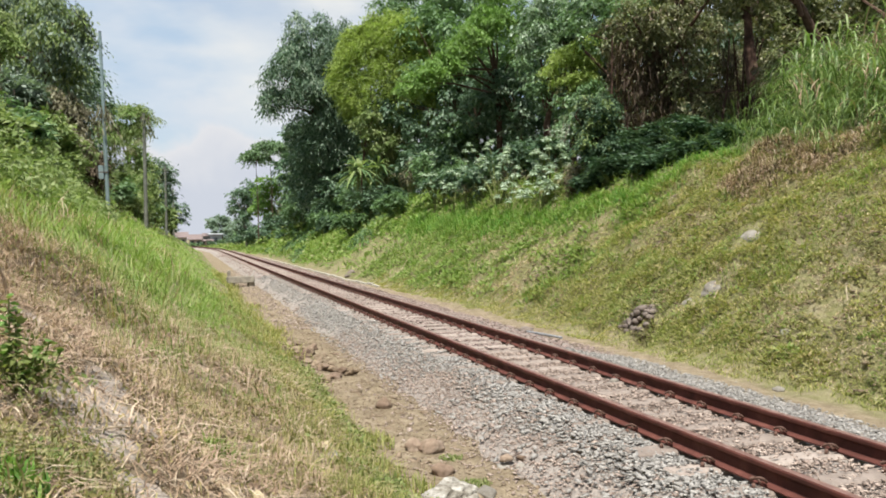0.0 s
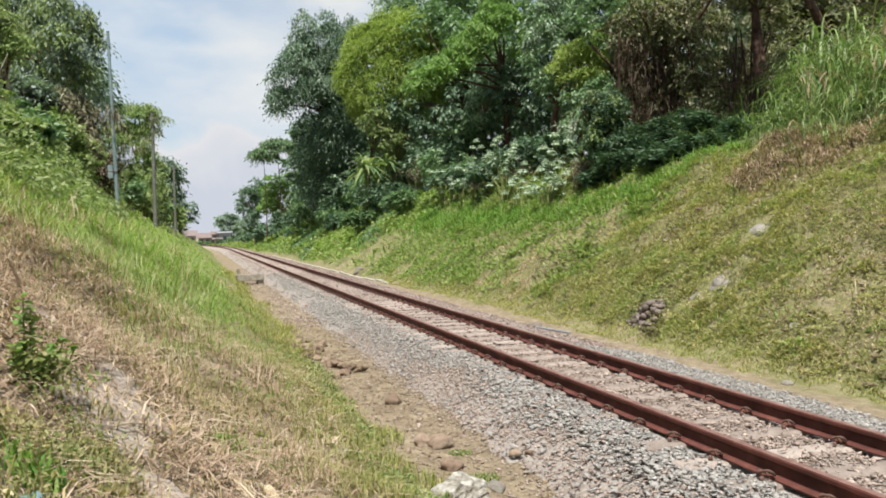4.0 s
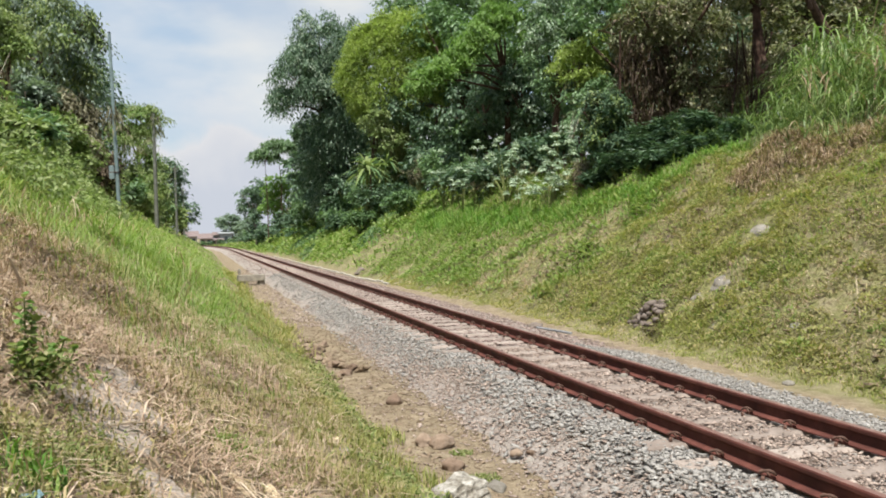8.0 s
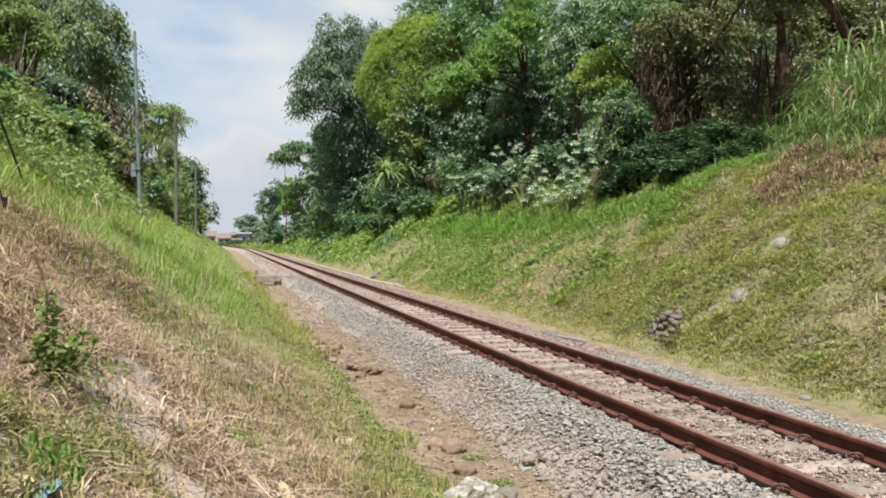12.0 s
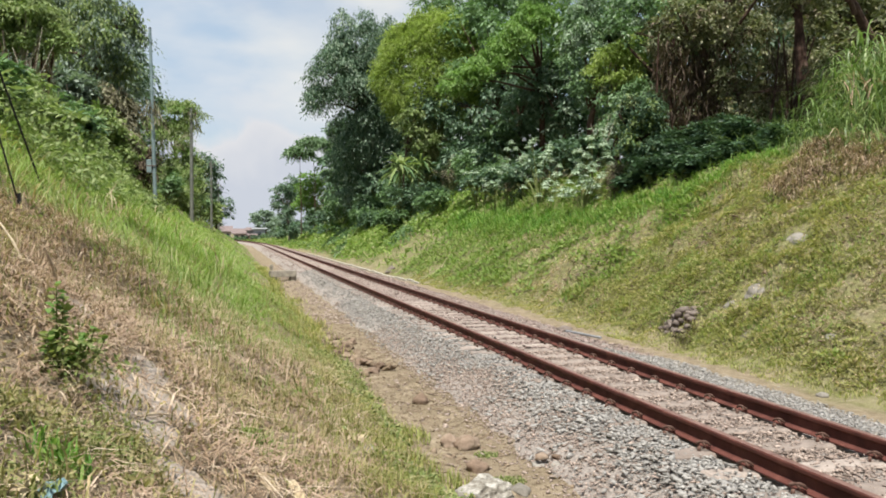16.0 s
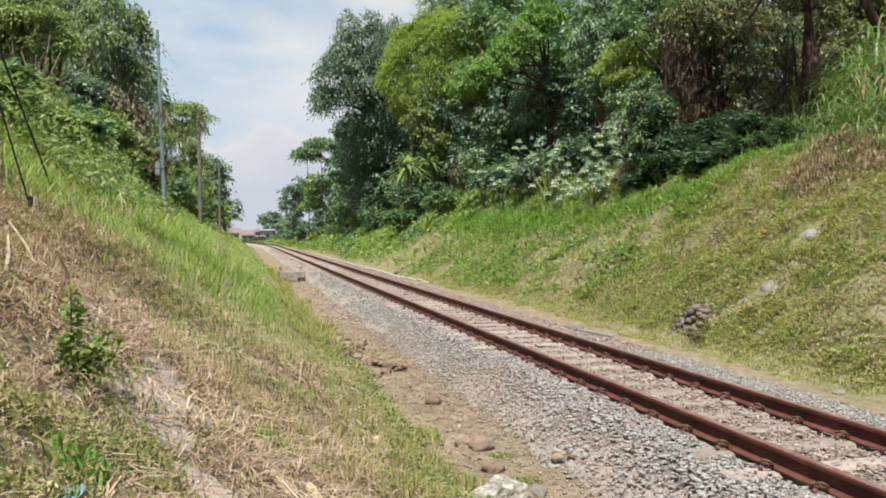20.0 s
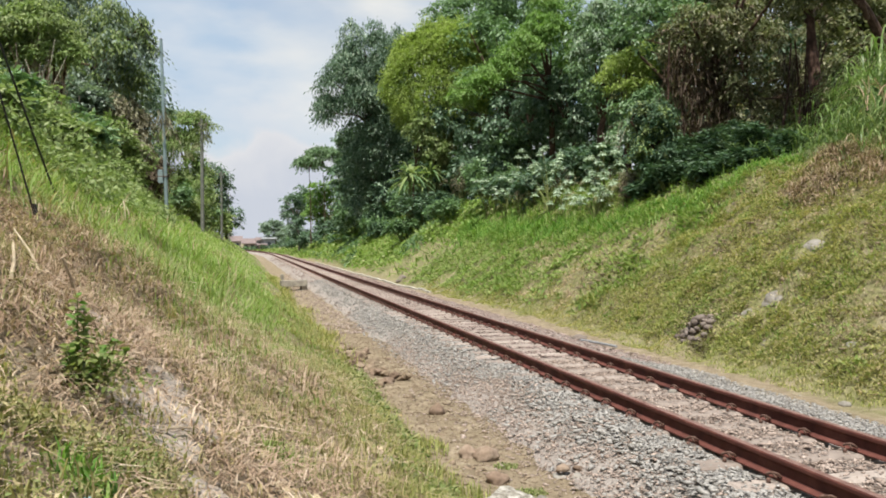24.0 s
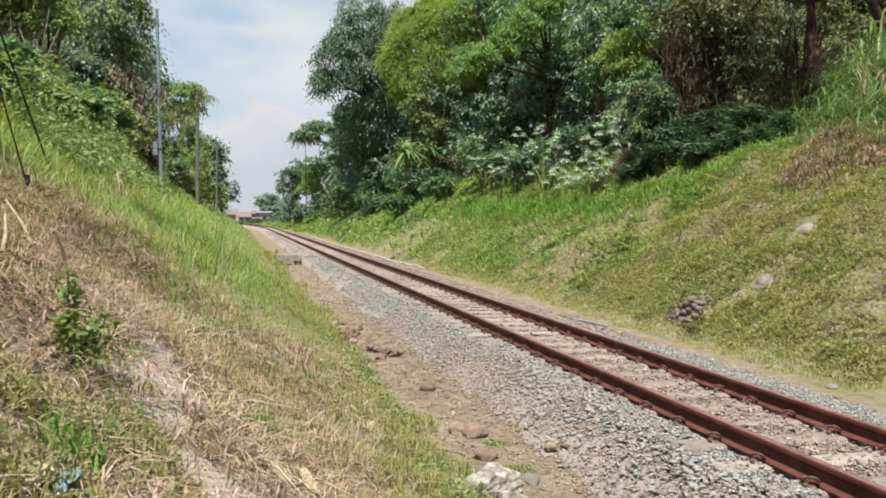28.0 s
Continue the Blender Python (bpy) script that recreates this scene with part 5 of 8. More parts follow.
    x, y = P[::5, 0] + rng.normal(size=len(P[::5])) * 0.04, P[::5, 1] + rng.normal(size=len(P[::5])) * 0.04
    k = len(x)
    stuff("near_grass", blades(rng, on_ground(x, y), rng.uniform(0.06, 0.2, k), rng.uniform(0.005, 0.011, k), rng.uniform(0.2, 1.2, k)), L_DULL, "yellowing grass between the near weeds")
    sets = []
    for c in range(210):
        cy = -0.6 + 12.6 * rng.uniform() ** 1.3
        cx = -2.72 - 0.17 * min(max((5.0 - cy) / 3.5, 0), 1) - 0.03 * min(max(cy - 2, 0), 6) - abs(rng.normal()) * 0.4 + 0.22 * (wave(np.array([cy]), np.array([0.0]), 0.7, 94)[0] - 0.5)
        k = int(rng.uniform(10, 44))
        x, y = cx + rng.normal(size=k) * 0.09, cy + rng.normal(size=k) * 0.12
        sets.append(arcs(rng, on_ground(x, y), rng.uniform(0.06, 0.24, k) * rng.uniform(0.4, 1.1), rng.uniform(0.005, 0.012, k), rng.uniform(0.4, 1.7, k)))
    y = rng.uniform(-0.8, 9, 9000)
    x = -2.62 - 0.03 * np.clip(y - 2, 0, 6) - np.abs(rng.normal(size=9000)) * 0.3 + 0.3 * (wave(y, y * 0, 0.7, 94) - 0.5)
    x -= 0.17 * np.clip((5.0 - y) / 3.5, 0, 1)
    keep = rng.uniform(0, 1, 9000) < np.clip(wave(x, y, 0.4, 86) * 2.4 - 0.8, 0, 1)
    P = on_ground(x[keep], y[keep])
    k = len(P)
    P[:, 2] += rng.uniform(0, 0.2, k) * wave(P[:, 0], P[:, 1], 0.3, 90)
    stuff("foot_weeds", leaves(rng, P, rng.normal(size=(k, 3)) * np.array([1, 1, 0.6]) + np.array([0.2, 0, 0.2]), rng.uniform(0.03, 0.075, k), rng.uniform(0.014, 0.032, k)), L_WEED, "leafy weeds hanging over the dirt strip", "weeds")
    stuff("foot_tufts", stack(*sets[::3], *sets[1::3]), L_COVER, "yellow-green tufts hanging over the dirt strip")
    stuff("yellow_foot_tufts", stack(*sets[2::3]), L_DULL, "yellowing tufts at the foot of the bank", "dry grass")
    near = np.array([(a + rng.normal() * r * 0.8, b + rng.normal() * q * 0.8) for a, b, r, q in BARE for _ in range(46)])
    k = len(near)
    stuff("straw_on_clay", arcs(rng, on_ground(near[:, 0], near[:, 1], 0.012), rng.uniform(0.03, 0.07, k), rng.uniform(0.004, 0.01, k), rng.uniform(1.5, 4.0, k), 0.72), L_STRAW, "loose straw lying over the bare clay", "dry grass")
    x, y = rng.uniform(-4.1, -2.75, 27000), -0.9 + 6.4 * rng.uniform(0, 1, 27000)
    keep = rng.uniform(0, 1, len(x)) < np.clip(wave(x, y, 0.4, 221) * 2.4 - 0.6, 0, 1) * off_strip(x, y) * np.clip((x + 3.95 + 0.6 * (wave(x, y, 0.6, 222) - 0.5)) / 0.35, 0, 1)
    P = on_ground(x[keep], y[keep])
    k = len(P)
    stuff("foot_shoots", blades(rng, P, rng.uniform(0.06, 0.2, k) * (0.5 + 0.7 * wave(P[:, 0], P[:, 1], 0.35, 223)), rng.uniform(0.005, 0.011, k), rng.uniform(0.1, 0.9, k)), L_COVER, "upright yellow-green shoots at the foot of the bank")
    sets = []
    for c in range(150):
        cx, cy = rng.uniform(-6.4, -3.4), rng.uniform(-1.3, 6.0)
        k = int(rng.uniform(15, 60))
        x, y = cx + rng.normal(size=k) * 0.1, cy + rng.normal(size=k) * 0.14
        keep = rng.uniform(0, 1, k) < off_bare(x, y)
        x, y = x[keep], y[keep]
        if len(x) < 3:
            continue
        P = on_ground(x, y)
        P[:, 2] += rng.uniform(0, 0.05, len(x))
        sets.append(arcs(rng, P, rng.uniform(0.08, 0.3, len(x)) * 0.45, rng.uniform(0.003, 0.007, len(x)), rng.uniform(1.4, 3.0, len(x)), 0.8))
    stuff("straw_heaps", stack(*sets), L_STRAW, "matted heaps of dead grass on the bank", "dry grass")
    x, y = spots(rng, 46000, -5.8, -3.2, -0.8, 9, 0.9, 0.35, 191)
    keep = rng.uniform(0, 1, len(x)) < np.clip(0.15 + 0.62 * (x + 5.8) / 2 + 0.06 * y, 0.05, 1) * off_bare(x, y) * np.clip(wave(x, y, 0.35, 193) * 2 - 0.5, 0, 1)
    P = on_ground(x[keep], y[keep])
    k = len(P)
    stuff("mixed_grass", blades(rng, P, rng.uniform(0.05, 0.22, k), rng.uniform(0.004, 0.009, k), rng.uniform(0.2, 1.3, k)), L_DULL, "olive grass shoots among the straw")
    x, y = rng.uniform(-6.0, -3.6, 30000), rng.uniform(1.6, 9.0, 30000)
    edge = (x + 5.25 + 0.16 * (y - 2.5) + 0.9 * (wave(x, y, 0.8, 231) - 0.5)) / 0.9
    keep = rng.uniform(0, 1, len(x)) < np.clip(edge, 0, 0.75) * np.clip((y - 1.6) / 1.2, 0, 1) * np.clip(wave(x, y, 0.3, 232) * 2.2 - 0.6, 0.05, 1)
    P = on_ground(x[keep], y[keep])
    k = len(P)
    stuff("thinning_grass", blades(rng, P, rng.uniform(0.06, 0.24, k), rng.uniform(0.005, 0.01, k), rng.uniform(0.2, 1.2, k)), L_GRASS, "green grass thinning out into the mown straw")
    sets = []
    for c in range(210):
        cx, cy = rng.uniform(-6.3, -3.3), -0.7 + 9.0 * rng.uniform() ** 1.2
        if off_bare(np.array([cx]), np.array([cy]))[0] < 0.9:
            continue
        k, r = int(rng.uniform(25, 70)), rng.uniform(0.05, 0.16)
        x, y = cx + rng.normal(size=k) * r, cy + rng.normal(size=k) * r
        P = on_ground(x, y)
        P[:, 2] += rng.uniform(0, 0.06, k)
        sets.append(blades(rng, P, rng.uniform(0.06, 0.26, k) * rng.uniform(0.6, 1.2), rng.uniform(0.003, 0.008, k), rng.uniform(0.6, 1.6, k)))
    stuff("dry_tussocks", stack(*[g for q, g in enumerate(sets) if q % 5 < 3]), L_STRAW, "dead grass tussocks on the mown bank", "dry grass")
    stuff("olive_tussocks", stack(*[g for q, g in enumerate(sets) if q % 5 >= 3]), L_DULL, "half-dry olive tussocks on the mown bank")
    x, y = rng.uniform(-7.4, -2.8, 5000), rng.uniform(-16, -2.4, 5000)
    keep = np.hypot(x + 4.43, y + 4.78) > 0.9
    P = on_ground(x[keep], y[keep])
    k = len(P)
    stuff("straw_behind", blades(rng, P, rng.uniform(0.08, 0.3, k), rng.uniform(0.006, 0.014, k), rng.uniform(0.9, 1.6, k), 1.0, 0.4), L_STRAW, "dry straw on the bank farther back", "dry grass")
    x, y = rng.uniform(3.0, 9.0, 7000), rng.uniform(-16, 0.6, 7000)
    P = on_ground(x, y)
    k = len(P)
    stuff("weeds_behind", leaves(rng, P, rng.normal(size=(k, 3)) * np.array([0.8, 0.8, 0.4]) + np.array([-0.15, 0, 0.2]), rng.uniform(0.06, 0.16, k), rng.uniform(0.03, 0.07, k)), L_COVER, "green weeds on the turf bank farther back", "weeds")
    # tall bright grass farther along
    sets = []
    for n, y0, y1, s in ((46000, 0.8, 14, 1.25), (24000, 14, 40, 2.3), (10000, 40, 115, 4.4)):
        x, y = spots(rng, n, -9.4, -2.85, y0, y1, 1.6, 0.05, 91)
        start = 1.6 + 2.4 * np.clip((x + 6.0) / 1.2, 0, 1) + 4.0 * (wave(x, y, 1.0, 93) - 0.5) + 2.4 * (wave(x, y, 0.3, 94) - 0.5)
        keep = rng.uniform(0, 1, len(x)) < np.clip((y - start) / (2.0 + 5.5 * np.clip((x + 6.0) / 1.2, 0, 1)), 0, 1) * np.where(x < -5.8, 0.7, 1.0) * np.where((x > -4.3) & (y < 9), 0.45, 1.0)
        x, y, start = x[keep], y[keep], start[keep]
        P = on_ground(x, y)
        k = len(P)
        tall = (0.3 + 0.5 * wave(x, y, 1.3, 95) + 0.4 * wave(x, y, 0.4, 96) + 0.2 * np.clip((-4.6 - x) / 2, 0, 1)) * np.clip((-2.5 - x) / 2.0, 0.25, 1) * np.clip((y - start + 1) / 6, 0.3, 1)
        tall *= np.where((x < -5.7) & (y < 7.5), 0.45, 1.0)
        sets.append(blades(rng, P, rng.uniform(0.16, 0.5, k) * tall, rng.uniform(0.006, 0.013, k) * s * np.where(x < -5.8, 1.4, 1.0), rng.uniform(0.4, 1.6, k) + np.where(x < -5.8, 0.2, 0.0)))
    stuff("tall_grass", stack(*sets), L_GRASS, "tall bright green grass on the bank below the poles")
    x, y = spots(rng, 62000, -12.5, -6.5, 4.5, 30, 1.1, 0.12, 197)
    keep = (rng.uniform(0, 1, len(x)) < np.clip((y - 5.0 - 2.6 * (x + 8.6)) / 2.5, 0, 1)) & ((y < 23.5) | (x < -10.0))
    x, y = x[keep], y[keep]
    P = on_ground(x, y)
    k = len(P)
    heap = 0.25 + 0.75 * wave(x, y, 1.6, 199) * np.clip((-6.6 - x) / 1.2, 0, 1) + 0.35 * wave(x, y, 0.55, 200)
    P[:, 2] += heap * rng.uniform(0.1, 1.0, k) ** 0.6
    stuff("sage_bank_weeds", leaves(rng, P, rng.normal(size=(k, 3)) * 0.6 + np.array([0.4, -0.35, -0.15]), rng.uniform(0.08, 0.2, k), rng.uniform(0.035, 0.085, k)), L_SAGE, "grey-green climbing weeds heaped on the upper bank", "weeds")
    sets, dead = [], []
    for c in range(420):
        cx, cy = rng.uniform(-9.6, -4.2), 2.5 + 24 * rng.uniform() ** 1.4
        if cy < 3.0 + 1.8 * (cx + 6.6):
            continue
        k = int(rng.uniform(10, 26))
        x, y = cx + rng.normal(size=k) * 0.12, cy + rng.normal(size=k) * 0.12
        geo = arcs(rng, on_ground(x, y), rng.uniform(0.2, 0.6, k), rng.uniform(0.007, 0.014, k) * (1 + cy / 20), rng.uniform(0.5, 1.6, k))
        (dead if rng.uniform() < 0.22 else sets).append(geo)
    stuff("arching_grass", stack(*sets), L_GRASS, "arching clumps of long grass on the bank")
    stuff("dry_stalks", stack(*dead), L_STRAW, "dry yellow stalks among the long grass", "dry grass")
    # long grass ending raggedly above the mown straw
    sets = []
    for c in range(330):
        cx, cy = rng.uniform(-7.4, -4.7), 2.7 + 6.3 * rng.uniform() ** 0.9
        if rng.uniform() > np.clip((cy - 2.6 + 2.2 * (float(wave(cx, cy, 0.8, 241)) - 0.5)) / 1.3, 0, 1):
            continue
        k = int(rng.uniform(12, 26))
        x, y = cx + rng.normal(size=k) * 0.13, cy + rng.normal(size=k) * 0.16
        sets.append(arcs(rng, on_ground(x, y), rng.uniform(0.1, 0.4, k) * rng.uniform(0.6, 1.1), rng.uniform(0.006, 0.013, k) * (1 + cy / 25), rng.uniform(0.5, 1.7, k)))
    stuff("ragged_grass", stack(*[g for q, g in enumerate(sets) if q % 4 < 2]), L_GRASS, "long yellow-green grass above the mown straw")
    stuff("ragged_sage_grass", stack(*[g for q, g in enumerate(sets) if q % 4 == 2]), L_SAGE, "dull sage-green grass above the mown straw")
    stuff("ragged_dry_grass", stack(*[g for q, g in enumerate(sets) if q % 4 == 3]), L_DULL, "half-dry olive grass above the mown straw")
    # weeds climbing the upper bank
    x, y = spots(rng, 26000, -14, -7.2, 2.5, 36, 1.2, 0.1, 97)
    P = on_ground(x, y)
    k = len(P)
    P[:, 2] += rng.uniform(0, 0.5, k) * wave(x, y, 1.5, 99) ** 1.3
    way = rng.normal(size=(k, 3)) * 0.7 + np.array([0.35, -0.2, 0.3])
    stuff("upper_bank_weeds", leaves(rng, P, way, rng.uniform(0.12, 0.3, k), rng.uniform(0.02, 0.05, k)), L_COVER, "thick green weeds on the upper bank", "weeds")


def build_reeds():
    rng = np.random.default_rng(101)
    sets = {"green": [], "dead": []}
    for c in range(430):
        cx, cy = rng.uniform(7.7, 17.0), rng.uniform(6.5, 16)
        edge = 7.95 + max(0, cy - 11.0) * 0.6 + 1.2 * (wave(cx, cy, 1.1, 104) - 0.4)
        if cx < edge:
            continue
        tall = min(1.0, 0.24 + (cx - edge) / 2.6) * rng.uniform(0.7, 1.15)
        k = int(rng.uniform(10, 30))
        x, y = cx + rng.normal(size=k) * 0.2, cy + rng.normal(size=k) * 0.2
        top = 2.7 * tall * rng.uniform(0.6, 1.1)
        P = on_ground(x, y)
        P[:, 2] += top * rng.uniform(0, 0.8, k) ** 1.3
        sets["green"].append(blades(rng, on_ground(x[:2], y[:2]), top * rng.uniform(0.7, 1.0, len(x[:2])), np.full(len(x[:2]), 0.022), rng.uniform(0.1, 0.6, len(x[:2]))))
        geo = arcs(rng, P, rng.uniform(0.45, 1.15, k) * (0.5 + 0.5 * tall), rng.uniform(0.03, 0.058, k) * (0.5 + 0.5 * tall), rng.uniform(0.5, 2.2, k), 0.85)
        sets["dead" if rng.uniform() < 0.09 else "green"].append(geo)
    shaded = []
    for c in range(70):
        cy = rng.uniform(14.8, 19.5)
        cx = 8.9 + 0.45 * (cy - 15) + abs(rng.normal()) * 1.3
        k = int(rng.uniform(12, 26))
        x, y = cx + rng.normal(size=k) * 0.22, cy + rng.normal(size=k) * 0.22
        shaded.append(arcs(rng, on_ground(x, y), rng.uniform(0.3, 1.0, k), rng.uniform(0.02, 0.04, k), rng.uniform(0.3, 1.5, k), 0.7))
    stuff("shaded_reeds", stack(*shaded), L_REED, "dark green arching grass in the shade of the trees", "reeds")
    stuff("reed_thicket", stack(*sets["green"]), L_REED, "tall arching reed grass on top of the bank", "reeds")
    stuff("dead_reeds", stack(*sets["dead"]), L_STRAW, "dry bleached reeds between the green ones", "reeds")


def clay_patch(cx, cy, rx, ry, seed):
    """A thin crust of bare clay that follows the bank, ragged at its rim."""
    rng = np.random.default_rng(seed)
    V, F, n, m = [], [], 40, 9
    rim = 1.25 + 0.35 * (wave(np.arange(n) * 1.0, np.zeros(n), 3.0, seed) - 0.5) + rng.uniform(-0.08, 0.08, n)
    for j in range(m):
        for i in range(n):
            a, r = 2 * math.pi * i / n, (j / (m - 1)) * rim[i]
            x, y = cx + rx * r * math.cos(a), cy + ry * r * math.sin(a)
            edge = 1 - (j / (m - 1)) ** 4
            V.append((x - cx, y - cy, float(ground_z(x, y)) + 0.016 * edge - 0.006 + rng.uniform(-0.006, 0.008) * edge))
    for j in range(m - 1):
        for i in range(n):
            k = (i + 1) % n
            F.append((j * n + i, (j + 1) * n + i, (j + 1) * n + k, j * n + k))
    ob = part("clay_patch", mesh_of("clay_patch", V, F, True), M_CLAY, at=pose(cx, cy, 0))
    tagged(ob, "bare pale grey clay patch in the mown bank", "soil", "bare clay patches", "structure")


for q, (a, b, r, s) in enumerate(BARE):
    clay_patch(a, b, r, s, 210 + q)
build_right_bank()
build_left_bank()
build_reeds()

# ---- trees and bushes, right-hand side ----
tree("broadleaf_tree", 201, (7.2, 69.0), [((5.9, 66.0, 18.3), (2.85, 2.85, 2.34)), ((3.8, 65.0, 15.1), (2.08, 2.08, 2.28)), ((7.0, 66.0, 15.0), (2.73, 2.73, 2.73)), ((2.4, 65.0, 13.2), (1.18, 1.15, 0.89)), ((6.4, 67.0, 11.4), (2.43, 2.43, 2.43)), ((6.3, 69.5, 8.4), (1.98, 1.98, 2.4)), ((7.4, 69.5, 5.6), (2.71, 2.31, 1.77)), ((8.7, 66.5, 18.7), (1.9, 1.9, 1.9)), ((8.8, 66.5, 14.5), (1.9, 1.9, 2.6)), ((5.0, 66.0, 17.4), (1.9, 1.9, 1.9)), ((6.4, 67.5, 9.6), (2.5, 2.2, 2.2)), ((8.6, 67.5, 11.6), (2.0, 2.0, 2.4))], 62000, (0.32, 0.1), L_DARK, "tall dark green broadleaf tree with drooping leafy boughs", 0.32, droop=1.1, scatter=0.5, extra=(L_PALE, 0.12, "scattered paler silvery leaves"))
bamboo_clump(202, (8.9, 50.5), 34, (3.5, 3.2, 4.5), 13.3, "feathery yellow-green bamboo clump with a domed top")
LIME_BOUGH = [((12.6 - 5.4 * u, 40.4 - 1.4 * u, 14.4 - 4.2 * u - 0.5 * math.sin(3 * u)), (1.15 - 0.4 * u, 1.4, 0.8 - 0.5 * u)) for u in (0.0, 0.14, 0.28, 0.42, 0.56, 0.7, 0.85, 1.0)]
tree("lime_tree", 203, (14.3, 43.0), LIME_BOUGH + [((14.1, 40.8, 15.2), (1.6, 1.6, 1.2)), ((14.4, 40.5, 13.2), (1.1, 1.6, 1.6))], 26000, (0.26, 0.07), L_LIME, "light green tree with one long sloping feathery bough", 0.2, droop=0.7, per=16, scatter=0.3)
# the dark leaf colour of both shade trees stands in for deep shade
tree("shade_tree", 204, (13.6, 45.0), [((13.0, 44.3, 9.9), (2.41, 2.41, 2.12)), ((11.3, 45.5, 8.2), (1.69, 1.69, 2.06)), ((8.8, 48.0, 10.1), (1.68, 1.59, 1.22))], 8030, (0.32, 0.13), L_DARK, "tree under taller ones, dark leaf colour chosen for shade", 0.18, droop=0.7)
tree("shade_tree", 205, (15.5, 42.0), [((14.5, 41.8, 9.9), (1.62, 1.62, 2.05))], 3180, (0.3, 0.12), L_DARK, "tree leaning over the bank, dark leaf colour chosen for shade", 0.18, droop=0.7, extra=(L_PALE, 0.2, "pale climbing leaves"))
tree("background_tree", 206, (14.7, 61.0), [((14.1, 60.0, 20.4), (4.11, 2.83, 2.18)), ((16.9, 56.0, 20.2), (4.17, 2.71, 2.09)), ((11.8, 58.0, 18.4), (2.2, 2.0, 1.6)), ((14.0, 58.0, 16.5), (2.4, 2.0, 2.2))], 17000, (0.4, 0.15), L_MID, "tall tree standing behind the bamboo", 0.3, droop=0.5, scatter=0.4)
tree("mixed_tree", 207, (13.0, 33.0), [((12.1, 32.0, 10.3), (1.2, 1.2, 2.14)), ((13.5, 33.0, 12.6), (1.79, 1.79, 1.49)), ((14.3, 31.0, 12.0), (1.44, 1.44, 1.44))], 10500, (0.21, 0.09), L_MID, "light green tree with pale flecked leaves", 0.2, droop=0.7, extra=(L_PALE, 0.6, "pale climbing leaves"))
tree("yellowish_tree", 208, (11.8, 27.8), [((11.3, 27.0, 8.8), (1.15, 1.15, 1.0)), ((12.1, 27.5, 9.7), (0.77, 0.77, 0.77))], 5600, (0.19, 0.06), L_BAMBOO, "yellow-green young tree among darker trees", 0.12, droop=0.6)
tree("hanging_tree", 209, (11.7, 26.0), [((11.1, 25.0, 6.6), (1.32, 1.32, 1.36)), ((11.9, 24.5, 5.6), (0.84, 0.84, 0.93))], 4900, (0.22, 0.09), L_MID, "mid green tree hung with pale feathery leaves", 0.14, droop=0.7, extra=(L_PALE, 0.35, "pale feathery leaves"))
tree("bank_shrub_tree", 238, (6.6, 49.0), [((6.9, 48.0, 9.3), (1.13, 1.13, 0.91)), ((7.6, 48.0, 8.2), (1.28, 1.18, 0.91))], 3210, (0.3, 0.1), L_SAGE, "light green leafy tree above the palm-like plants", 0.08, droop=0.6)
tree("mottled_tree", 213, (13.1, 26.0), [((12.2, 25.5, 10.5), (1.43, 1.43, 1.43)), ((15.5, 30.0, 13.4), (2.31, 1.88, 1.44))], 6832, (0.229, 0.108), L_MID, "mid green tree with small speckled leaves", 0.2, droop=0.4, extra=(L_PALE, 0.15, "pale climbing leaves"))
# the last crown lies above the view, added to shade the thicket below
tree("vine_hung_tree", 210, (13.6, 23.0), [((11.8, 22.0, 9.4), (1.38, 1.38, 1.07)), ((14.0, 22.5, 9.7), (1.29, 1.29, 1.05)), ((16.4, 28.0, 13.1), (2.8, 1.82, 1.4)), ((13.4, 18.9, 12.3), (1.7, 1.3, 0.8))], 13500, (0.191, 0.089), L_OLIVE, "vine-hung tree with dull olive leaves", 0.2, droop=0.5, extra=(L_BROWN, 0.2, "withered hanging vines"))
# the second crown is added over the trunk to keep the sun off it
tree("leaning_tree", 218, (14.75, 19.3), [((13.95, 19.4, 10.6), (1.2, 1.1, 0.8)), ((13.9, 17.9, 9.9), (1.5, 1.0, 0.6)), ((17.3, 25.0, 12.6), (1.86, 1.73, 1.33)), ((18.5, 24.5, 11.9), (1.33, 1.21, 0.93))], 10500, (0.18, 0.08), L_OLIVE, "leaning tree with a thick red-brown trunk", 0.26, bark=M_BARK_DARK, droop=0.6, fork=3)
tree("olive_tree", 211, (22.1, 24.0), [((21.0, 25.0, 11.7), (2.24, 1.89, 1.45)), ((23.1, 24.0, 11.6), (2.56, 1.92, 1.48)), ((18.4, 23.0, 9.3), (1.27, 1.27, 1.53))], 11426, (0.229, 0.108), L_OLIVE, "olive green tree crown above the reeds", 0.22, droop=0.4, extra=(L_BROWN, 0.15, "withered hanging vines"))
tree("background_tree", 212, (19, 38), [((18.5, 38, 12.5), (4.5, 4.2, 4.6))], 3600, (0.36, 0.17), L_DARK, "dark broadleaf tree closing the wood behind", 0.3, scatter=0.35)
tree("background_tree", 241, (7.5, 78.0), [((7.2, 77.0, 9.5), (2.6, 2.4, 4.6)), ((10.5, 76.0, 12.5), (2.6, 2.4, 4.0))], 6500, (0.6, 0.3), L_DARK, "dark broadleaf tree closing the wood behind", 0.25, scatter=0.4)
tree("background_tree", 214, (14, 76), [((13.5, 76, 16), (5, 4.5, 6))], 4500, (0.54, 0.24), L_DARK, "dark broadleaf tree closing the wood behind", 0.3, scatter=0.4)
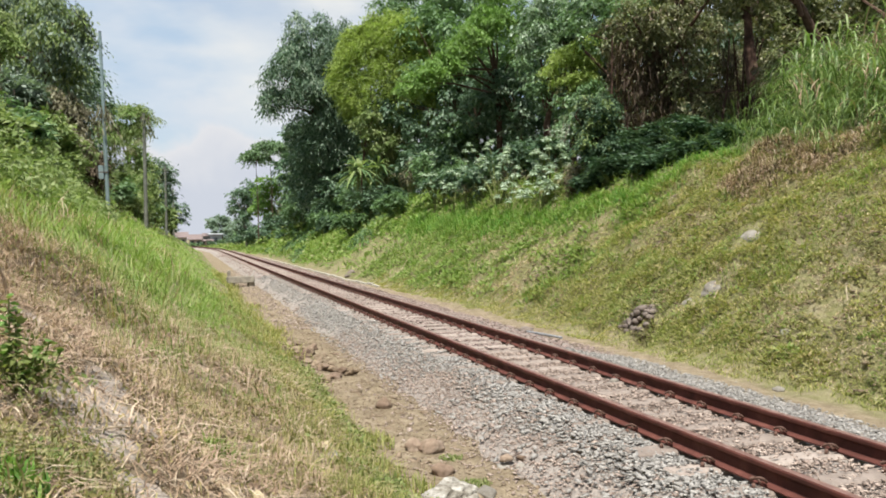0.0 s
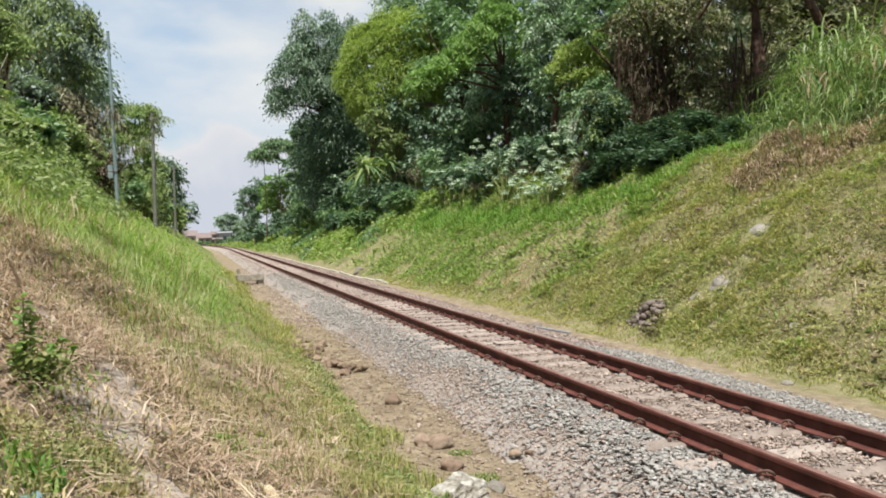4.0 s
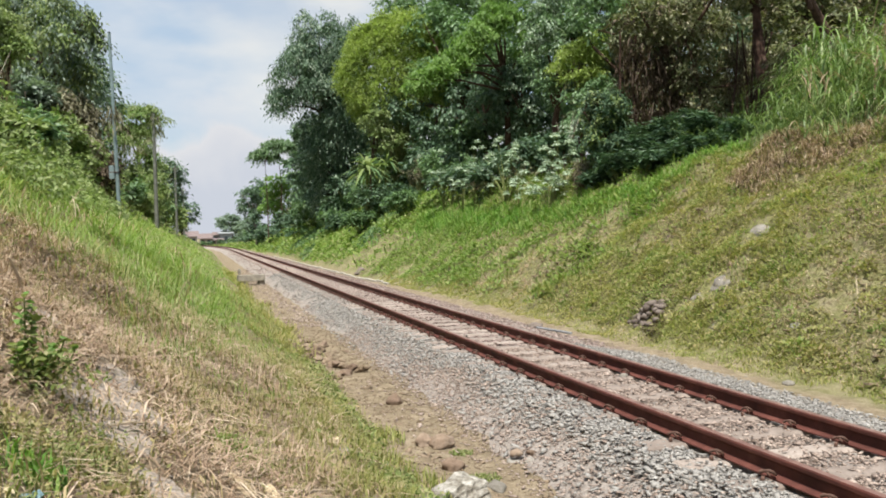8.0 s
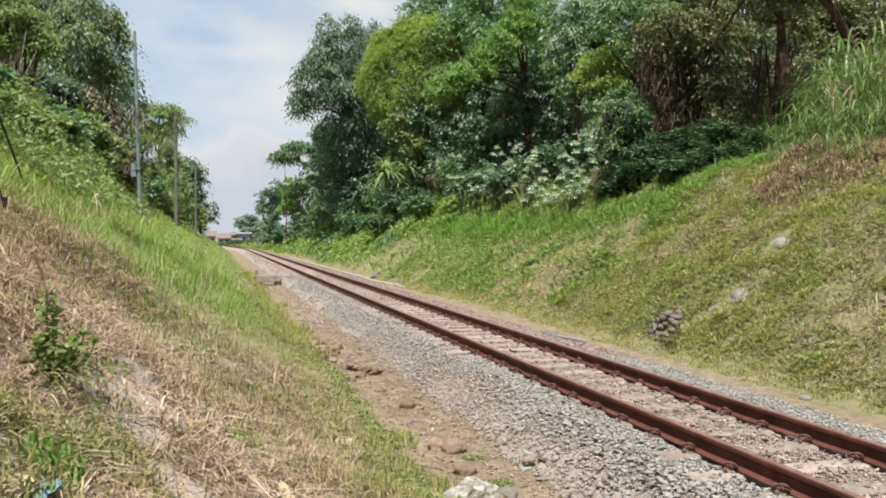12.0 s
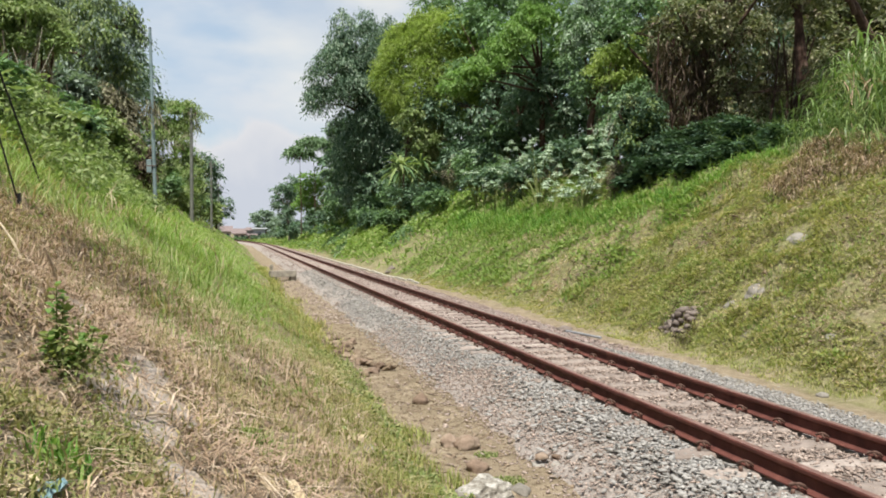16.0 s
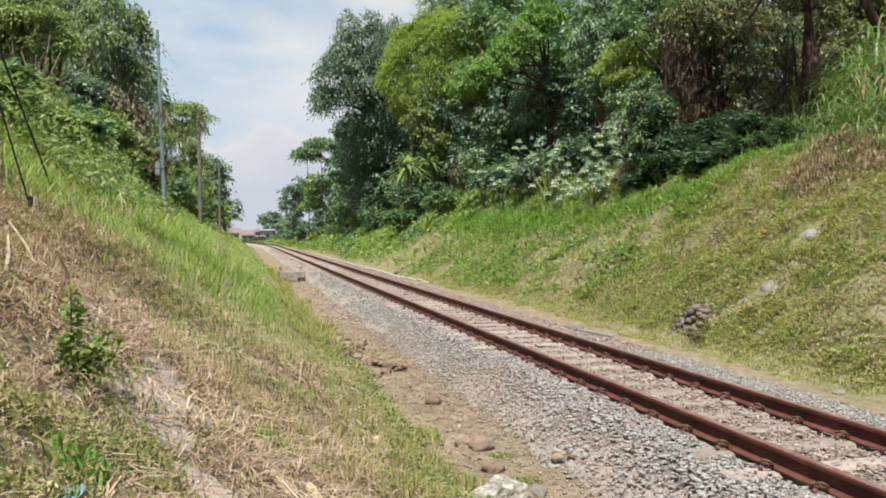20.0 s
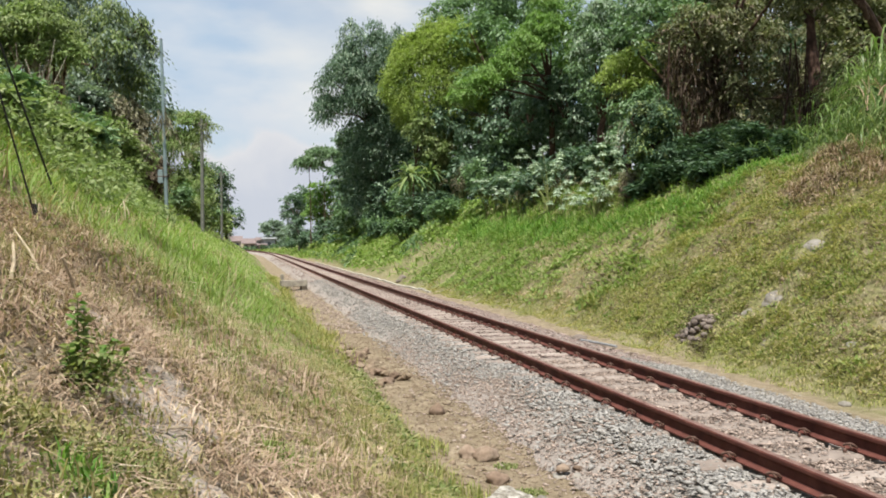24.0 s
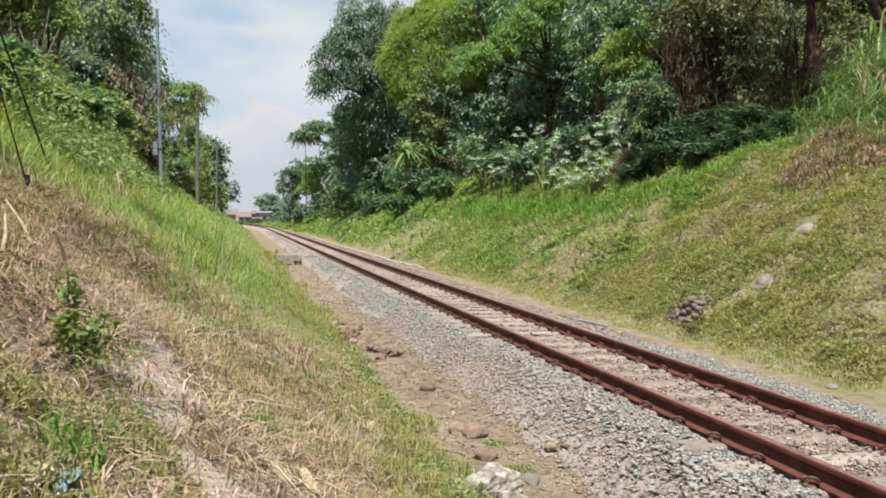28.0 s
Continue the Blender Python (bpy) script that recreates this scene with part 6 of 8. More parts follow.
tree("background_tree", 215, (22, 20), [((21.5, 20, 10), (4.0, 4, 4.2))], 4200, (0.31, 0.14), L_OLIVE, "olive broadleaf tree closing the wood behind", 0.3, scatter=0.35)
for seed, (x, z, r, q) in enumerate(((3.6, 12.1, 1.7, 0.8), (5.3, 13.1, 2.0, 0.8), (7.2, 12.9, 1.9, 0.9))):
    tree("umbrella_tree", 260 + seed, (x + 0.3, 100.0), [((x, 99.5, z), (r, 1.6, q))], 2000, (0.42, 0.13), L_MID, "flat-topped tree with a bare thin trunk", 0.07, bark=M_BARK, droop=1.0, per=16, scatter=0.4, group="flat-topped trees", fork=4)
tree("roadside_tree", 217, (6.3, 106.0), [((5.8, 105.0, 7.4), (2.6, 2.6, 3.06))], 3490, (0.5, 0.2), L_LIME, "yellowish green tree above the bank", 0.2, bark=M_BARK_PALE, scatter=0.4)
tree("roadside_tree", 219, (3.8, 121.0), [((3.2, 120.0, 6.8), (2.34, 2.34, 2.77)), ((4.8, 121.0, 8.3), (1.75, 1.75, 2.1))], 4060, (0.5, 0.22), L_DARK, "round dark tree with pale trunks", 0.25, bark=M_BARK_PALE, scatter=0.35)
tree("distant_tree", 220, (3.6, 210), [((3.3, 210, 5.2), (3.6, 3.4, 2.6))], 3900, (0.7, 0.3), L_HAZE, "distant tree near the houses, haze in its leaf colour", 0.25, scatter=0.5)
tree("distant_tree", 229, (6.4, 175), [((6.0, 175, 3.6), (3.0, 3, 2.4))], 2900, (0.6, 0.3), L_HAZE, "far tree beside the white building, haze in its leaf colour", 0.2, scatter=0.45)

tree("background_tree", 231, (19.3, 73.0), [((18.7, 72.0, 11.8), (4.48, 4.48, 5.04)), ((13.4, 82.0, 9.0), (4.31, 4.31, 4.31)), ((13.9, 84.0, 15.4), (3.81, 3.81, 4.44)), ((14.8, 70.0, 10.7), (2.69, 2.69, 3.23))], 12000, (0.6, 0.3), L_DARK, "dark broadleaf tree filling the wood behind", 0.3, droop=0.5, scatter=0.45)
tree("background_tree", 232, (20.7, 65.0), [((20.1, 64.0, 15.1), (4.63, 4.63, 4.11)), ((19.6, 60.0, 9.6), (3.85, 3.85, 3.37)), ((21.5, 56.0, 10.6), (3.23, 3.23, 4.16))], 8500, (0.55, 0.26), L_DARK, "dark broadleaf tree filling the wood behind", 0.3, droop=0.5, scatter=0.45)
tree("background_tree", 233, (19.8, 45.0), [((19.2, 44.0, 11.5), (3.43, 3.43, 4.2)), ((17.2, 40.0, 7.0), (2.77, 2.77, 2.42))], 6000, (0.42, 0.2), L_DARK, "dark broadleaf tree filling the wood behind", 0.3, droop=0.5, scatter=0.4)
tree("background_tree", 234, (19.0, 35.0), [((18.4, 34.0, 10.6), (3.17, 3.17, 3.49)), ((21.5, 32.0, 10.3), (2.86, 2.86, 3.17)), ((23.6, 31.0, 9.9), (1.92, 1.92, 2.24))], 13500, (0.34, 0.17), L_OLIVE, "dull olive tree filling the wood behind", 0.26, droop=0.5, scatter=0.35)
tree("background_tree", 235, (25.1, 31.0), [((24.5, 30.0, 10.3), (2.87, 2.87, 2.87)), ((27.8, 29.0, 10.9), (2.97, 2.97, 2.97)), ((29.3, 28.0, 11.6), (2.66, 2.66, 2.99))], 14000, (0.32, 0.16), L_OLIVE, "dull olive tree filling the wood behind", 0.26, droop=0.5, scatter=0.35)
tree("creeper_column", 243, (7.72, 18.1), [((7.72, 17.9, 5.44), (0.66, 0.5, 0.66)), ((7.57, 17.8, 4.48), (0.64, 0.5, 0.62)), ((7.71, 17.7, 3.53), (0.55, 0.5, 0.48))], 9000, (0.13, 0.06), L_FERN, "small tree wrapped in green climbing leaves", 0.1, droop=0.5, scatter=0.15, extra=(L_SAGE, 0.45, "pale climbing leaves"))
tree("background_tree", 244, (19.4, 33.6), [((14.2, 34, 10.0), (1.7, 1.2, 1.36)), ((16.9, 33, 10.5), (1.8, 1.2, 1.44)), ((19.4, 32, 10.3), (1.8, 1.2, 1.44)), ((22.3, 31, 11.0), (1.8, 1.2, 1.44)), ((24.4, 30, 11.5), (1.8, 1.2, 1.44)), ((18.5, 33, 12.8), (1.6, 1.2, 1.28)), ((15.3, 33, 8.0), (1.5, 1.2, 1.2)), ((20.7, 32, 8.3), (1.5, 1.2, 1.2))], 11000, (0.32, 0.14), L_DARK, "dark tree closing the back of the wood", 0.2, droop=0.6, scatter=0.35)
# wholly out of view; added so that its crowns shade the fern bushes
tree("unseen_shading_tree", 242, (16.8, 17.6), [((9.8, 14.8, 11.1), (2.4, 1.7, 0.9)), ((12.4, 16.0, 11.7), (1.9, 1.5, 0.9))], 6500, (0.24, 0.11), L_OLIVE, "unseen tree added to shade the bank top", 0.2, droop=0.5)
tree("thicket_tree", 236, (13.4, 21.4), [((13.1, 21.2, 7.9), (0.75, 0.7, 1.25)), ((15.9, 22.4, 7.4), (1.0, 0.9, 1.5)), ((12.4, 21.6, 9.3), (0.9, 0.8, 0.8)), ((17.4, 21.5, 7.6), (0.95, 0.95, 1.3)), ((11.5, 23.0, 8.9), (0.8, 0.7, 0.8)), ((13.7, 20.8, 6.1), (0.6, 0.6, 0.8))], 13500, (0.14, 0.066), L_OLIVE, "olive speckled thicket under taller trees", 0.09, droop=0.8, scatter=0.2, extra=(L_BROWN, 0.25, "withered leaves"))

tree("background_tree", 239, (26.4, 39.0), [((25.8, 38.0, 15.5), (3.0, 2.93, 2.25)), ((29.1, 37.0, 15.4), (3.06, 2.99, 2.3)), ((32.4, 36.0, 15.0), (2.74, 2.74, 2.35)), ((23.5, 40.0, 15.5), (2.64, 2.64, 2.27))], 9000, (0.4, 0.2), L_OLIVE, "dull olive tree closing the wood behind", 0.26, droop=0.5, scatter=0.4)



def tiered_bush(seed, root, r, high, whorls):
    """Bare stems that each end in a flat drooping whorl of long leaves, tier over tier."""
    rng = np.random.default_rng(seed)
    t = thing("pale_bush", pose(root[0], root[1], float(ground_z(*root))), "pale silvery-leaved bush with leaves in flat tiers", "shrub", "pale bushes on the bank")
    for k in range(whorls):
        a, f = rng.uniform(0, 2 * np.pi), math.sqrt(rng.uniform(0.0, 1.0))
        c = np.array([math.cos(a) * r * f, math.sin(a) * r * f, high * (1 - 0.45 * f * f) * rng.uniform(0.12, 1.0) ** 0.5])
        if k % 3 == 0:
            part("stem", tube([(0, 0, -0.1), c * np.array([0.4, 0.4, 0.55]), c], [0.03, 0.022, 0.008], 5), M_STEM, t)
        n = 22
        b = np.arange(n) * 2.4 + rng.uniform(0, 6)
        ring = np.where(np.arange(n) < 13, 1.0, 0.6)
        way = np.stack([np.cos(b), np.sin(b), -0.6 * ring + rng.normal(size=n) * 0.1], -1)
        P = c + np.stack([np.cos(b), np.sin(b), np.zeros(n)], -1) * 0.03 + np.array([0, 0, 1.0]) * (1 - ring[:, None]) * 0.12
        part("whorl", mesh_of("whorl", *leaves(rng, P, way, rng.uniform(0.15, 0.25, n) * ring, rng.uniform(0.055, 0.085, n), 0.2, 0.12)), L_PALE, t)
    return t


for s, (x, y, r, h, n) in enumerate(((6.97, 28.5, 0.5, 2.97, 13), (7.06, 33.5, 0.55, 2.89, 13), (6.87, 24.5, 0.85, 2.52, 34), (7.4, 20.8, 0.62, 2.35, 26), (6.65, 20.0, 0.62, 1.78, 24), (6.52, 29.0, 0.6, 2.26, 10), (6.64, 22.5, 0.6, 1.22, 13))):
    tiered_bush(300 + s, (x, y), r, h * 1.22, n)
for s, (x, y, r, h) in enumerate(((7.55, 16.9, 0.55, 0.8), (7.9, 15.9, 0.5, 0.55), (8.3, 15.3, 0.5, 0.45), (8.8, 15.1, 0.45, 0.4), (7.2, 17.6, 0.5, 0.7), (8.4, 17.0, 0.6, 0.8), (9.3, 16.6, 0.6, 0.6), (9.5, 15.0, 0.5, 0.5), (10.2, 15.0, 0.5, 0.55), (9.9, 16.0, 0.7, 0.9), (9.0, 18.2, 0.6, 0.8), (9.9, 20.4, 0.8, 1.3), (11.0, 20.0, 0.7, 0.9), (9.6, 18.0, 0.6, 0.7), (12.4, 20.6, 0.8, 1.0))):
    shrub("fern_bush", 320 + s, (x, y), (r, h), 2000, (0.2, 0.07), L_FERN, "blue-green feathery bush under the trees", "feathery bushes", droop=0.15, stems=11, scatter=0.05, whorl=True)
for s, (x, y, r, h) in enumerate(((5.4, 46.0, 1.1, 1.9), (6.3, 46.0, 1.3, 3.0), (6.9, 48.6, 1.2, 2.2), (9.6, 57, 2.4, 5.2), (9.4, 50.5, 1.8, 2.6), (7.6, 44.5, 1.2, 1.8), (6.8, 40, 1.3, 1.9), (8.4, 26.2, 1.1, 1.9), (8.8, 24.2, 1.0, 1.7), (7.9, 36, 1.6, 3.0), (7.3, 33.0, 1.3, 2.0), (6.2, 58, 1.4, 1.5), (6.2, 61, 1.6, 1.8), (7.6, 28, 1.1, 1.6), (6.5, 66, 2.0, 2.8), (6.3, 76, 2.2, 3.2), (6.0, 86, 2.2, 3.0), (5.6, 95, 2.4, 3.2), (8.8, 92, 2.6, 4.4), (9.4, 82, 2.8, 5.0), (9.5, 72, 2.6, 4.2), (9.4, 62, 2.2, 3.0), (5.2, 112, 2.2, 2.4), (5.0, 120, 2.2, 2.2))):
    k = 1 + max(0, (y - 40) / 60)
    shrub("edge_bush", 340 + s, (x, y), (r, h), 1500, (0.25 * k, 0.105 * k), (L_MID, L_DARK, L_FERN)[s % 3], "leafy green bush along the top of the bank", "bushes along the bank", stems=9, scatter=0.15 * k)
for s, (x, y, r, h) in enumerate(((7.52, 18.8, 0.6, 0.9), (7.32, 18.4, 0.5, 0.6), (9.6, 25.5, 0.8, 1.5), (8.8, 29, 0.9, 1.6), (8.8, 45, 1.0, 3.0), (8.4, 31.5, 0.8, 1.4))):
    shrub("withered_thicket", 380 + s, (x, y), (r, h), 1500, (0.16, 0.035), L_BROWN if s % 2 else L_TANGLE, "withered brown thicket of vines under the trees", "withered thickets", droop=0.9, stems=16)


rng_l = np.random.default_rng(321)
for k in range(8):
    y = 76 + 24 * (k / 8)
    x = 5.2 + rng_l.uniform(-0.7, 0.9) - max(0, (y - 70) * 0.012)
    q = 1 + max(0, (y - 40) / 60)
    shrub("slope_bush", 680 + k, (x, y), (rng_l.uniform(0.8, 1.3), rng_l.uniform(0.6, 1.2)), 500, (0.24 * q, 0.11 * q), (L_MID, L_FRESH, L_FERN)[k % 3], "low leafy bush on the slope below the trees", "low bushes on the slope", stems=6, scatter=0.12 * q)


def vine_curtain(name, at, wide, deep, drop, count, seed, material, label):
    """Dead vines that hang from the branches to the ground, with bare stems between them."""
    rng = np.random.default_rng(seed)
    x0, y0 = at
    gz = float(ground_z(x0, y0))
    t = thing(name, pose(x0, y0, gz), label, "vines", "hanging dead vines")
    x, y = rng.uniform(-0.5, 0.5, count) * wide, rng.normal(size=count) * deep * 0.4
    low = drop * rng.uniform(0.0, 1.0, count) ** 1.2
    x += 0.5 * (wave(low * 2, y * 3, 0.8, seed) - 0.5)
    P = np.stack([x, y, drop * (0.85 + 0.3 * wave(x * 2, y, 0.5, seed + 1)) - low * 0.8], -1)
    tangle = part("tangle", mesh_of("tangle", *blades(rng, P, rng.uniform(0.2, 0.8, count), rng.uniform(0.015, 0.04, count), rng.uniform(0.2, 1.3, count), 1.0, -1.0)), material, t)
    tagged(tangle, kind="stuff")
    for k in range(5):
        a = rng.uniform(-0.5, 0.5) * wide
        b = a + rng.normal() * 0.35
        part("stem", tube([(a, rng.normal() * deep * 0.3, -0.1), ((a + b) / 2 + rng.normal() * 0.1, 0, drop * 0.5), (b, rng.normal() * 0.2, drop * 1.15)], [0.05, 0.04, 0.03], 6), M_BARK_DARK, t)
    n = count // 14
    Q = np.stack([rng.uniform(-0.55, 0.55, n) * wide, rng.normal(size=n) * deep * 0.5 - 0.2, drop * rng.uniform(0.1, 1.1, n)], -1)
    cover = part("leaf_cover", mesh_of("leaf_cover", *leaves(rng, Q, rng.normal(size=(n, 3)) * 0.5 - np.array([0, 0.3, 0.6]), rng.uniform(0.08, 0.2, n), rng.uniform(0.04, 0.08, n))), L_OLIVE, t, "scattered olive leaves")
    tagged(cover, "scattered olive leaves", kind="stuff")
    return t


vine_curtain("vine_curtain", (11.75, 22.2), 2.2, 0.9, 3.6, 3000, 951, L_VINE, "brown dead vines hanging under the trees")
vine_curtain("vine_curtain", (14.2, 20.2), 1.2, 0.5, 3.0, 260, 955, L_VINE, "dead vines hanging over a leaning trunk")
vine_curtain("vine_curtain", (-10.1, 20.6), 1.5, 0.7, 1.9, 500, 954, L_STRAW, "grey withered leaves hanging below a leafy tree")

rng_u = np.random.default_rng(555)
for k in range(34):
    y = 43 + 60 * (k / 34) ** 1.1
    x = 10.0 + rng_u.uniform(-0.5, 2.6) + (0.9 if y < 30 else 0) - max(0, (y - 60) * 0.05)
    q = 1 + max(0, (y - 35) / 55)
    shrub("undergrowth_bush", 600 + k, (x, y), (rng_u.uniform(1.3, 2.0) * q ** 0.5, rng_u.uniform(2.6, 4.6) * q ** 0.4), 900, (0.33 * q, 0.14 * q), (L_DARK, L_MID, L_DARK, L_OLIVE, L_FERN)[k % 5], "dark leafy undergrowth filling the edge of the wood", "undergrowth under the trees", droop=0.4, stems=11, scatter=0.16 * q)

for k in range(13):
    x, y = 12.6 + k * 0.75 + rng_u.uniform(-0.5, 0.5), 25.0 + rng_u.uniform(0, 7)
    shrub("undergrowth_bush", 640 + k, (x, y), (rng_u.uniform(1.3, 1.9), rng_u.uniform(2.2, 3.6)), 900, (0.24, 0.11), (L_OLIVE, L_DARK)[k % 2], "dull leafy undergrowth filling the shaded wood", "undergrowth under the trees", droop=0.5, stems=10, scatter=0.15)
for k, (x, y) in enumerate(((8.4, 66), (9.6, 70), (7.4, 73), (6.6, 78), (11, 63))):
    shrub("undergrowth_bush", 660 + k, (x, y), (2.2, 5.0), 1000, (0.42, 0.19), L_DARK, "dark leafy undergrowth below the tall trees", "undergrowth under the trees", droop=0.5, stems=11, scatter=0.25)


def banana_plant(seed, root, size, label):
    rng = np.random.default_rng(seed)
    gz = float(ground_z(*root))
    t = thing("banana_plant", pose(root[0], root[1], gz), label, "banana plant")
    part("stem", tube([(0, 0, -0.1), (0.05, 0, size * 0.3), (0.1, 0, size * 0.55)], [0.16, 0.13, 0.07], 8), M_STEM, t)
    for k in range(64):
        a = k * 2.4 + rng.uniform(-0.3, 0.3)
        e = rng.uniform(0.0, 1.35)
        d = np.array([math.cos(a) * math.cos(e), math.sin(a) * math.cos(e), math.sin(e)])
        s = np.cross(d, (0, 0, 1.0))
        s /= np.linalg.norm(s)
        L, W = size * rng.uniform(0.2, 0.36), size * 0.013
        V, F = [], []
        for j in range(8):
            u = j / 7
            c = np.array([0.1, 0, size * (0.5 + 0.0016 * k)]) + d * L * u - np.array([0, 0, 1.0]) * L * 0.6 * u ** 2.2
            w = W * math.sin(math.pi * min(1, 0.12 + u * 0.9)) + 0.01
            V += [c + s * w + np.array([0, 0, w * 0.25]), c, c - s * w + np.array([0, 0, w * 0.25])]
        for j in range(7):
            o = j * 3
            F += [(o, o + 1, o + 4, o + 3), (o + 1, o + 2, o + 5, o + 4)]
        part("leaf", (V, F), L_SAGE if k % 3 else L_MID, t)


banana_plant(401, (5.9, 47.0), 7.0, "banana plant with long drooping split leaves")
for s, (x, y, r, h) in enumerate(((13.3, 23.2, 1.0, 2.6), (12.6, 22.8, 0.8, 1.6), (13.2, 15.8, 1.1, 2.0), (14.6, 15.0, 1.2, 2.2), (12.4, 14.6, 0.9, 1.2), (15.8, 16.2, 1.3, 2.6), (14.0, 17.2, 1.2, 2.6))):
    shrub("thicket_bush", 590 + s, (x, y), (r, h), 1800, (0.16, 0.06), L_OLIVE, "dull olive bush behind the reeds", "olive bushes", droop=0.6, stems=9)
banana_plant(402, (7.3, 47.5), 5.6, "smaller banana plant beside a taller one")

tree("background_tree", 227, (15.5, 56), [((15.0, 55, 13.5), (4.2, 4.0, 4.6)), ((17.5, 52, 10.0), (3.6, 3.4, 4.6))], 6000, (0.5, 0.24), L_DARK, "dark broadleaf tree closing the wood behind", 0.3, scatter=0.4)
tree("background_tree", 228, (13.4, 48), [((11.8, 47, 13.8), (2.9, 2.8, 3.0)), ((15.2, 46, 13.6), (3.0, 2.8, 3.2))], 7000, (0.42, 0.18), L_MID, "mid green broadleaf tree filling the wood", 0.26, scatter=0.35)
# ---- trees and bushes, left-hand side ----
tree("broadleaf_tree", 221, (-10.1, 31.0), [((-9.8, 30.0, 9.6), (1.9, 1.9, 1.65)), ((-8.5, 30.0, 10.3), (0.5, 0.5, 1.0)), ((-10.4, 29.0, 7.9), (1.45, 1.13, 0.87)), ((-12.8, 32.0, 11.6), (1.89, 1.89, 1.62)), ((-11.5, 33.0, 11.7), (2.2, 1.79, 1.37))], 21000, (0.24, 0.075), L_GREY, "tall dark broadleaf tree with hanging leaves", 0.28, droop=0.9, scatter=0.3, extra=(L_SAGE, 0.7, "scattered paler grey-green leaves"))
tree("background_tree", 237, (-13.4, 37.0), [((-14.0, 36.0, 10.1), (1.77, 1.77, 2.07)), ((-12.2, 37.0, 10.9), (1.81, 1.81, 1.81)), ((-11.4, 38.0, 8.7), (2.13, 1.98, 1.52)), ((-9.6, 36.0, 8.2), (1.15, 1.15, 1.73))], 8000, (0.34, 0.14), L_GREY, "dark tree filling the wood above the bank", 0.26, droop=0.6, scatter=0.4)
tree("leafy_tree", 222, (-10.2, 20.5), [((-9.9, 20.0, 7.8), (1.01, 0.94, 0.72)), ((-9.5, 20.0, 7.3), (0.65, 0.61, 0.47)), ((-10.8, 20.5, 7.7), (0.74, 0.74, 0.74))], 7500, (0.17, 0.06), L_SAGE, "light green leafy tree at the top of the bank", 0.09, bark=M_BARK_PALE, droop=0.5, scatter=0.2, extra=(L_SAGE, 0.9, "pale grey-green leaves"))
tree("bank_tree", 223, (-8.5, 61.0), [((-9.0, 60.0, 10.5), (2.18, 1.77, 1.36)), ((-8.0, 59.0, 11.0), (1.16, 0.81, 0.63)), ((-8.7, 58.0, 7.6), (1.84, 1.84, 1.97)), ((-7.9, 57.0, 5.0), (1.72, 1.72, 1.72))], 17000, (0.26, 0.085), L_SAGE, "light green feathery tree behind the second pole", 0.18, droop=0.6, scatter=0.35, extra=(L_LIME, 0.3, "fresh lime leaves"))
tree("bank_tree", 224, (-7.9, 81.0), [((-7.7, 80.0, 7.1), (1.77, 1.77, 2.83))], 3080, (0.42, 0.17), L_DARK, "dark overgrown tree farther along the line", 0.2, scatter=0.4)
tree("bank_tree", 225, (-6.6, 100.0), [((-6.4, 99.0, 4.9), (1.58, 1.58, 2.45))], 1700, (0.5, 0.2), L_DARK, "dark overgrown tree farther along the line", 0.2, scatter=0.4)
tree("bank_tree", 226, (-13, 52), [((-12.4, 52, 10), (3.4, 3.4, 4.4))], 7000, (0.36, 0.15), L_DARK, "dark tree behind the poles", 0.24, scatter=0.35)
for s, (x, y, r, h) in enumerate(((-8.5, 26.2, 1.1, 2.1), (-8.1, 29.2, 0.9, 2.2), (-9.5, 27.4, 1.2, 2.6), (-8.9, 29.4, 1.2, 3.4))):
    shrub("vine_thicket", 420 + s, (x, y), (r, h), 3600, (0.2, 0.075), L_TANGLE if s != 1 else L_BROWN, "grey-brown vine-covered thicket behind the pole", "vine thickets", droop=1.0, stems=11)
for s, (x, y, r, h) in enumerate(((-10.4, 26.4, 1.2, 2.4), (-11.2, 25.4, 1.2, 2.0))):
    shrub("leafy_bush", 430 + s, (x, y), (r, h), 3000, (0.24, 0.1), L_GREY, "grey-green broad-leaved bush on the bank top", "leafy bushes", stems=8)
for s, (x, y, r, h) in enumerate(((-8.4, 9.5, 0.7, 0.6), (-9.0, 12, 0.9, 0.7), (-8.3, 13.5, 0.8, 0.7), (-9.4, 15.5, 1.0, 0.8), (-8.5, 17.5, 0.9, 0.9), (-8.9, 20.5, 1.0, 0.9), (-8.2, 23.5, 1.0, 1.2), (-10.2, 18.0, 1.1, 0.7), (-9.8, 12.5, 1.0, 0.7), (-9.0, 24.3, 1.3, 1.9), (-9.9, 23.8, 1.2, 1.5), (-8.3, 25.2, 1.0, 1.9), (-8.2, 36, 1.1, 1.6), (-8.0, 41, 1.2, 1.8), (-7.9, 47, 1.3, 2.0), (-7.8, 53, 1.4, 2.2), (-7.6, 66, 1.6, 2.4), (-7.4, 73, 1.6, 2.4), (-7.0, 88, 1.8, 2.6))):
    k = 1 + max(0, (y - 30) / 50)
    shrub("bank_bush", 440 + s, (x, y), (r, h), 1300, (0.2 * k, 0.09 * k), (L_SAGE, L_MID, L_SAGE)[s % 3], "broad-leaved green bush on the upper bank", "bushes on the upper bank", stems=7)



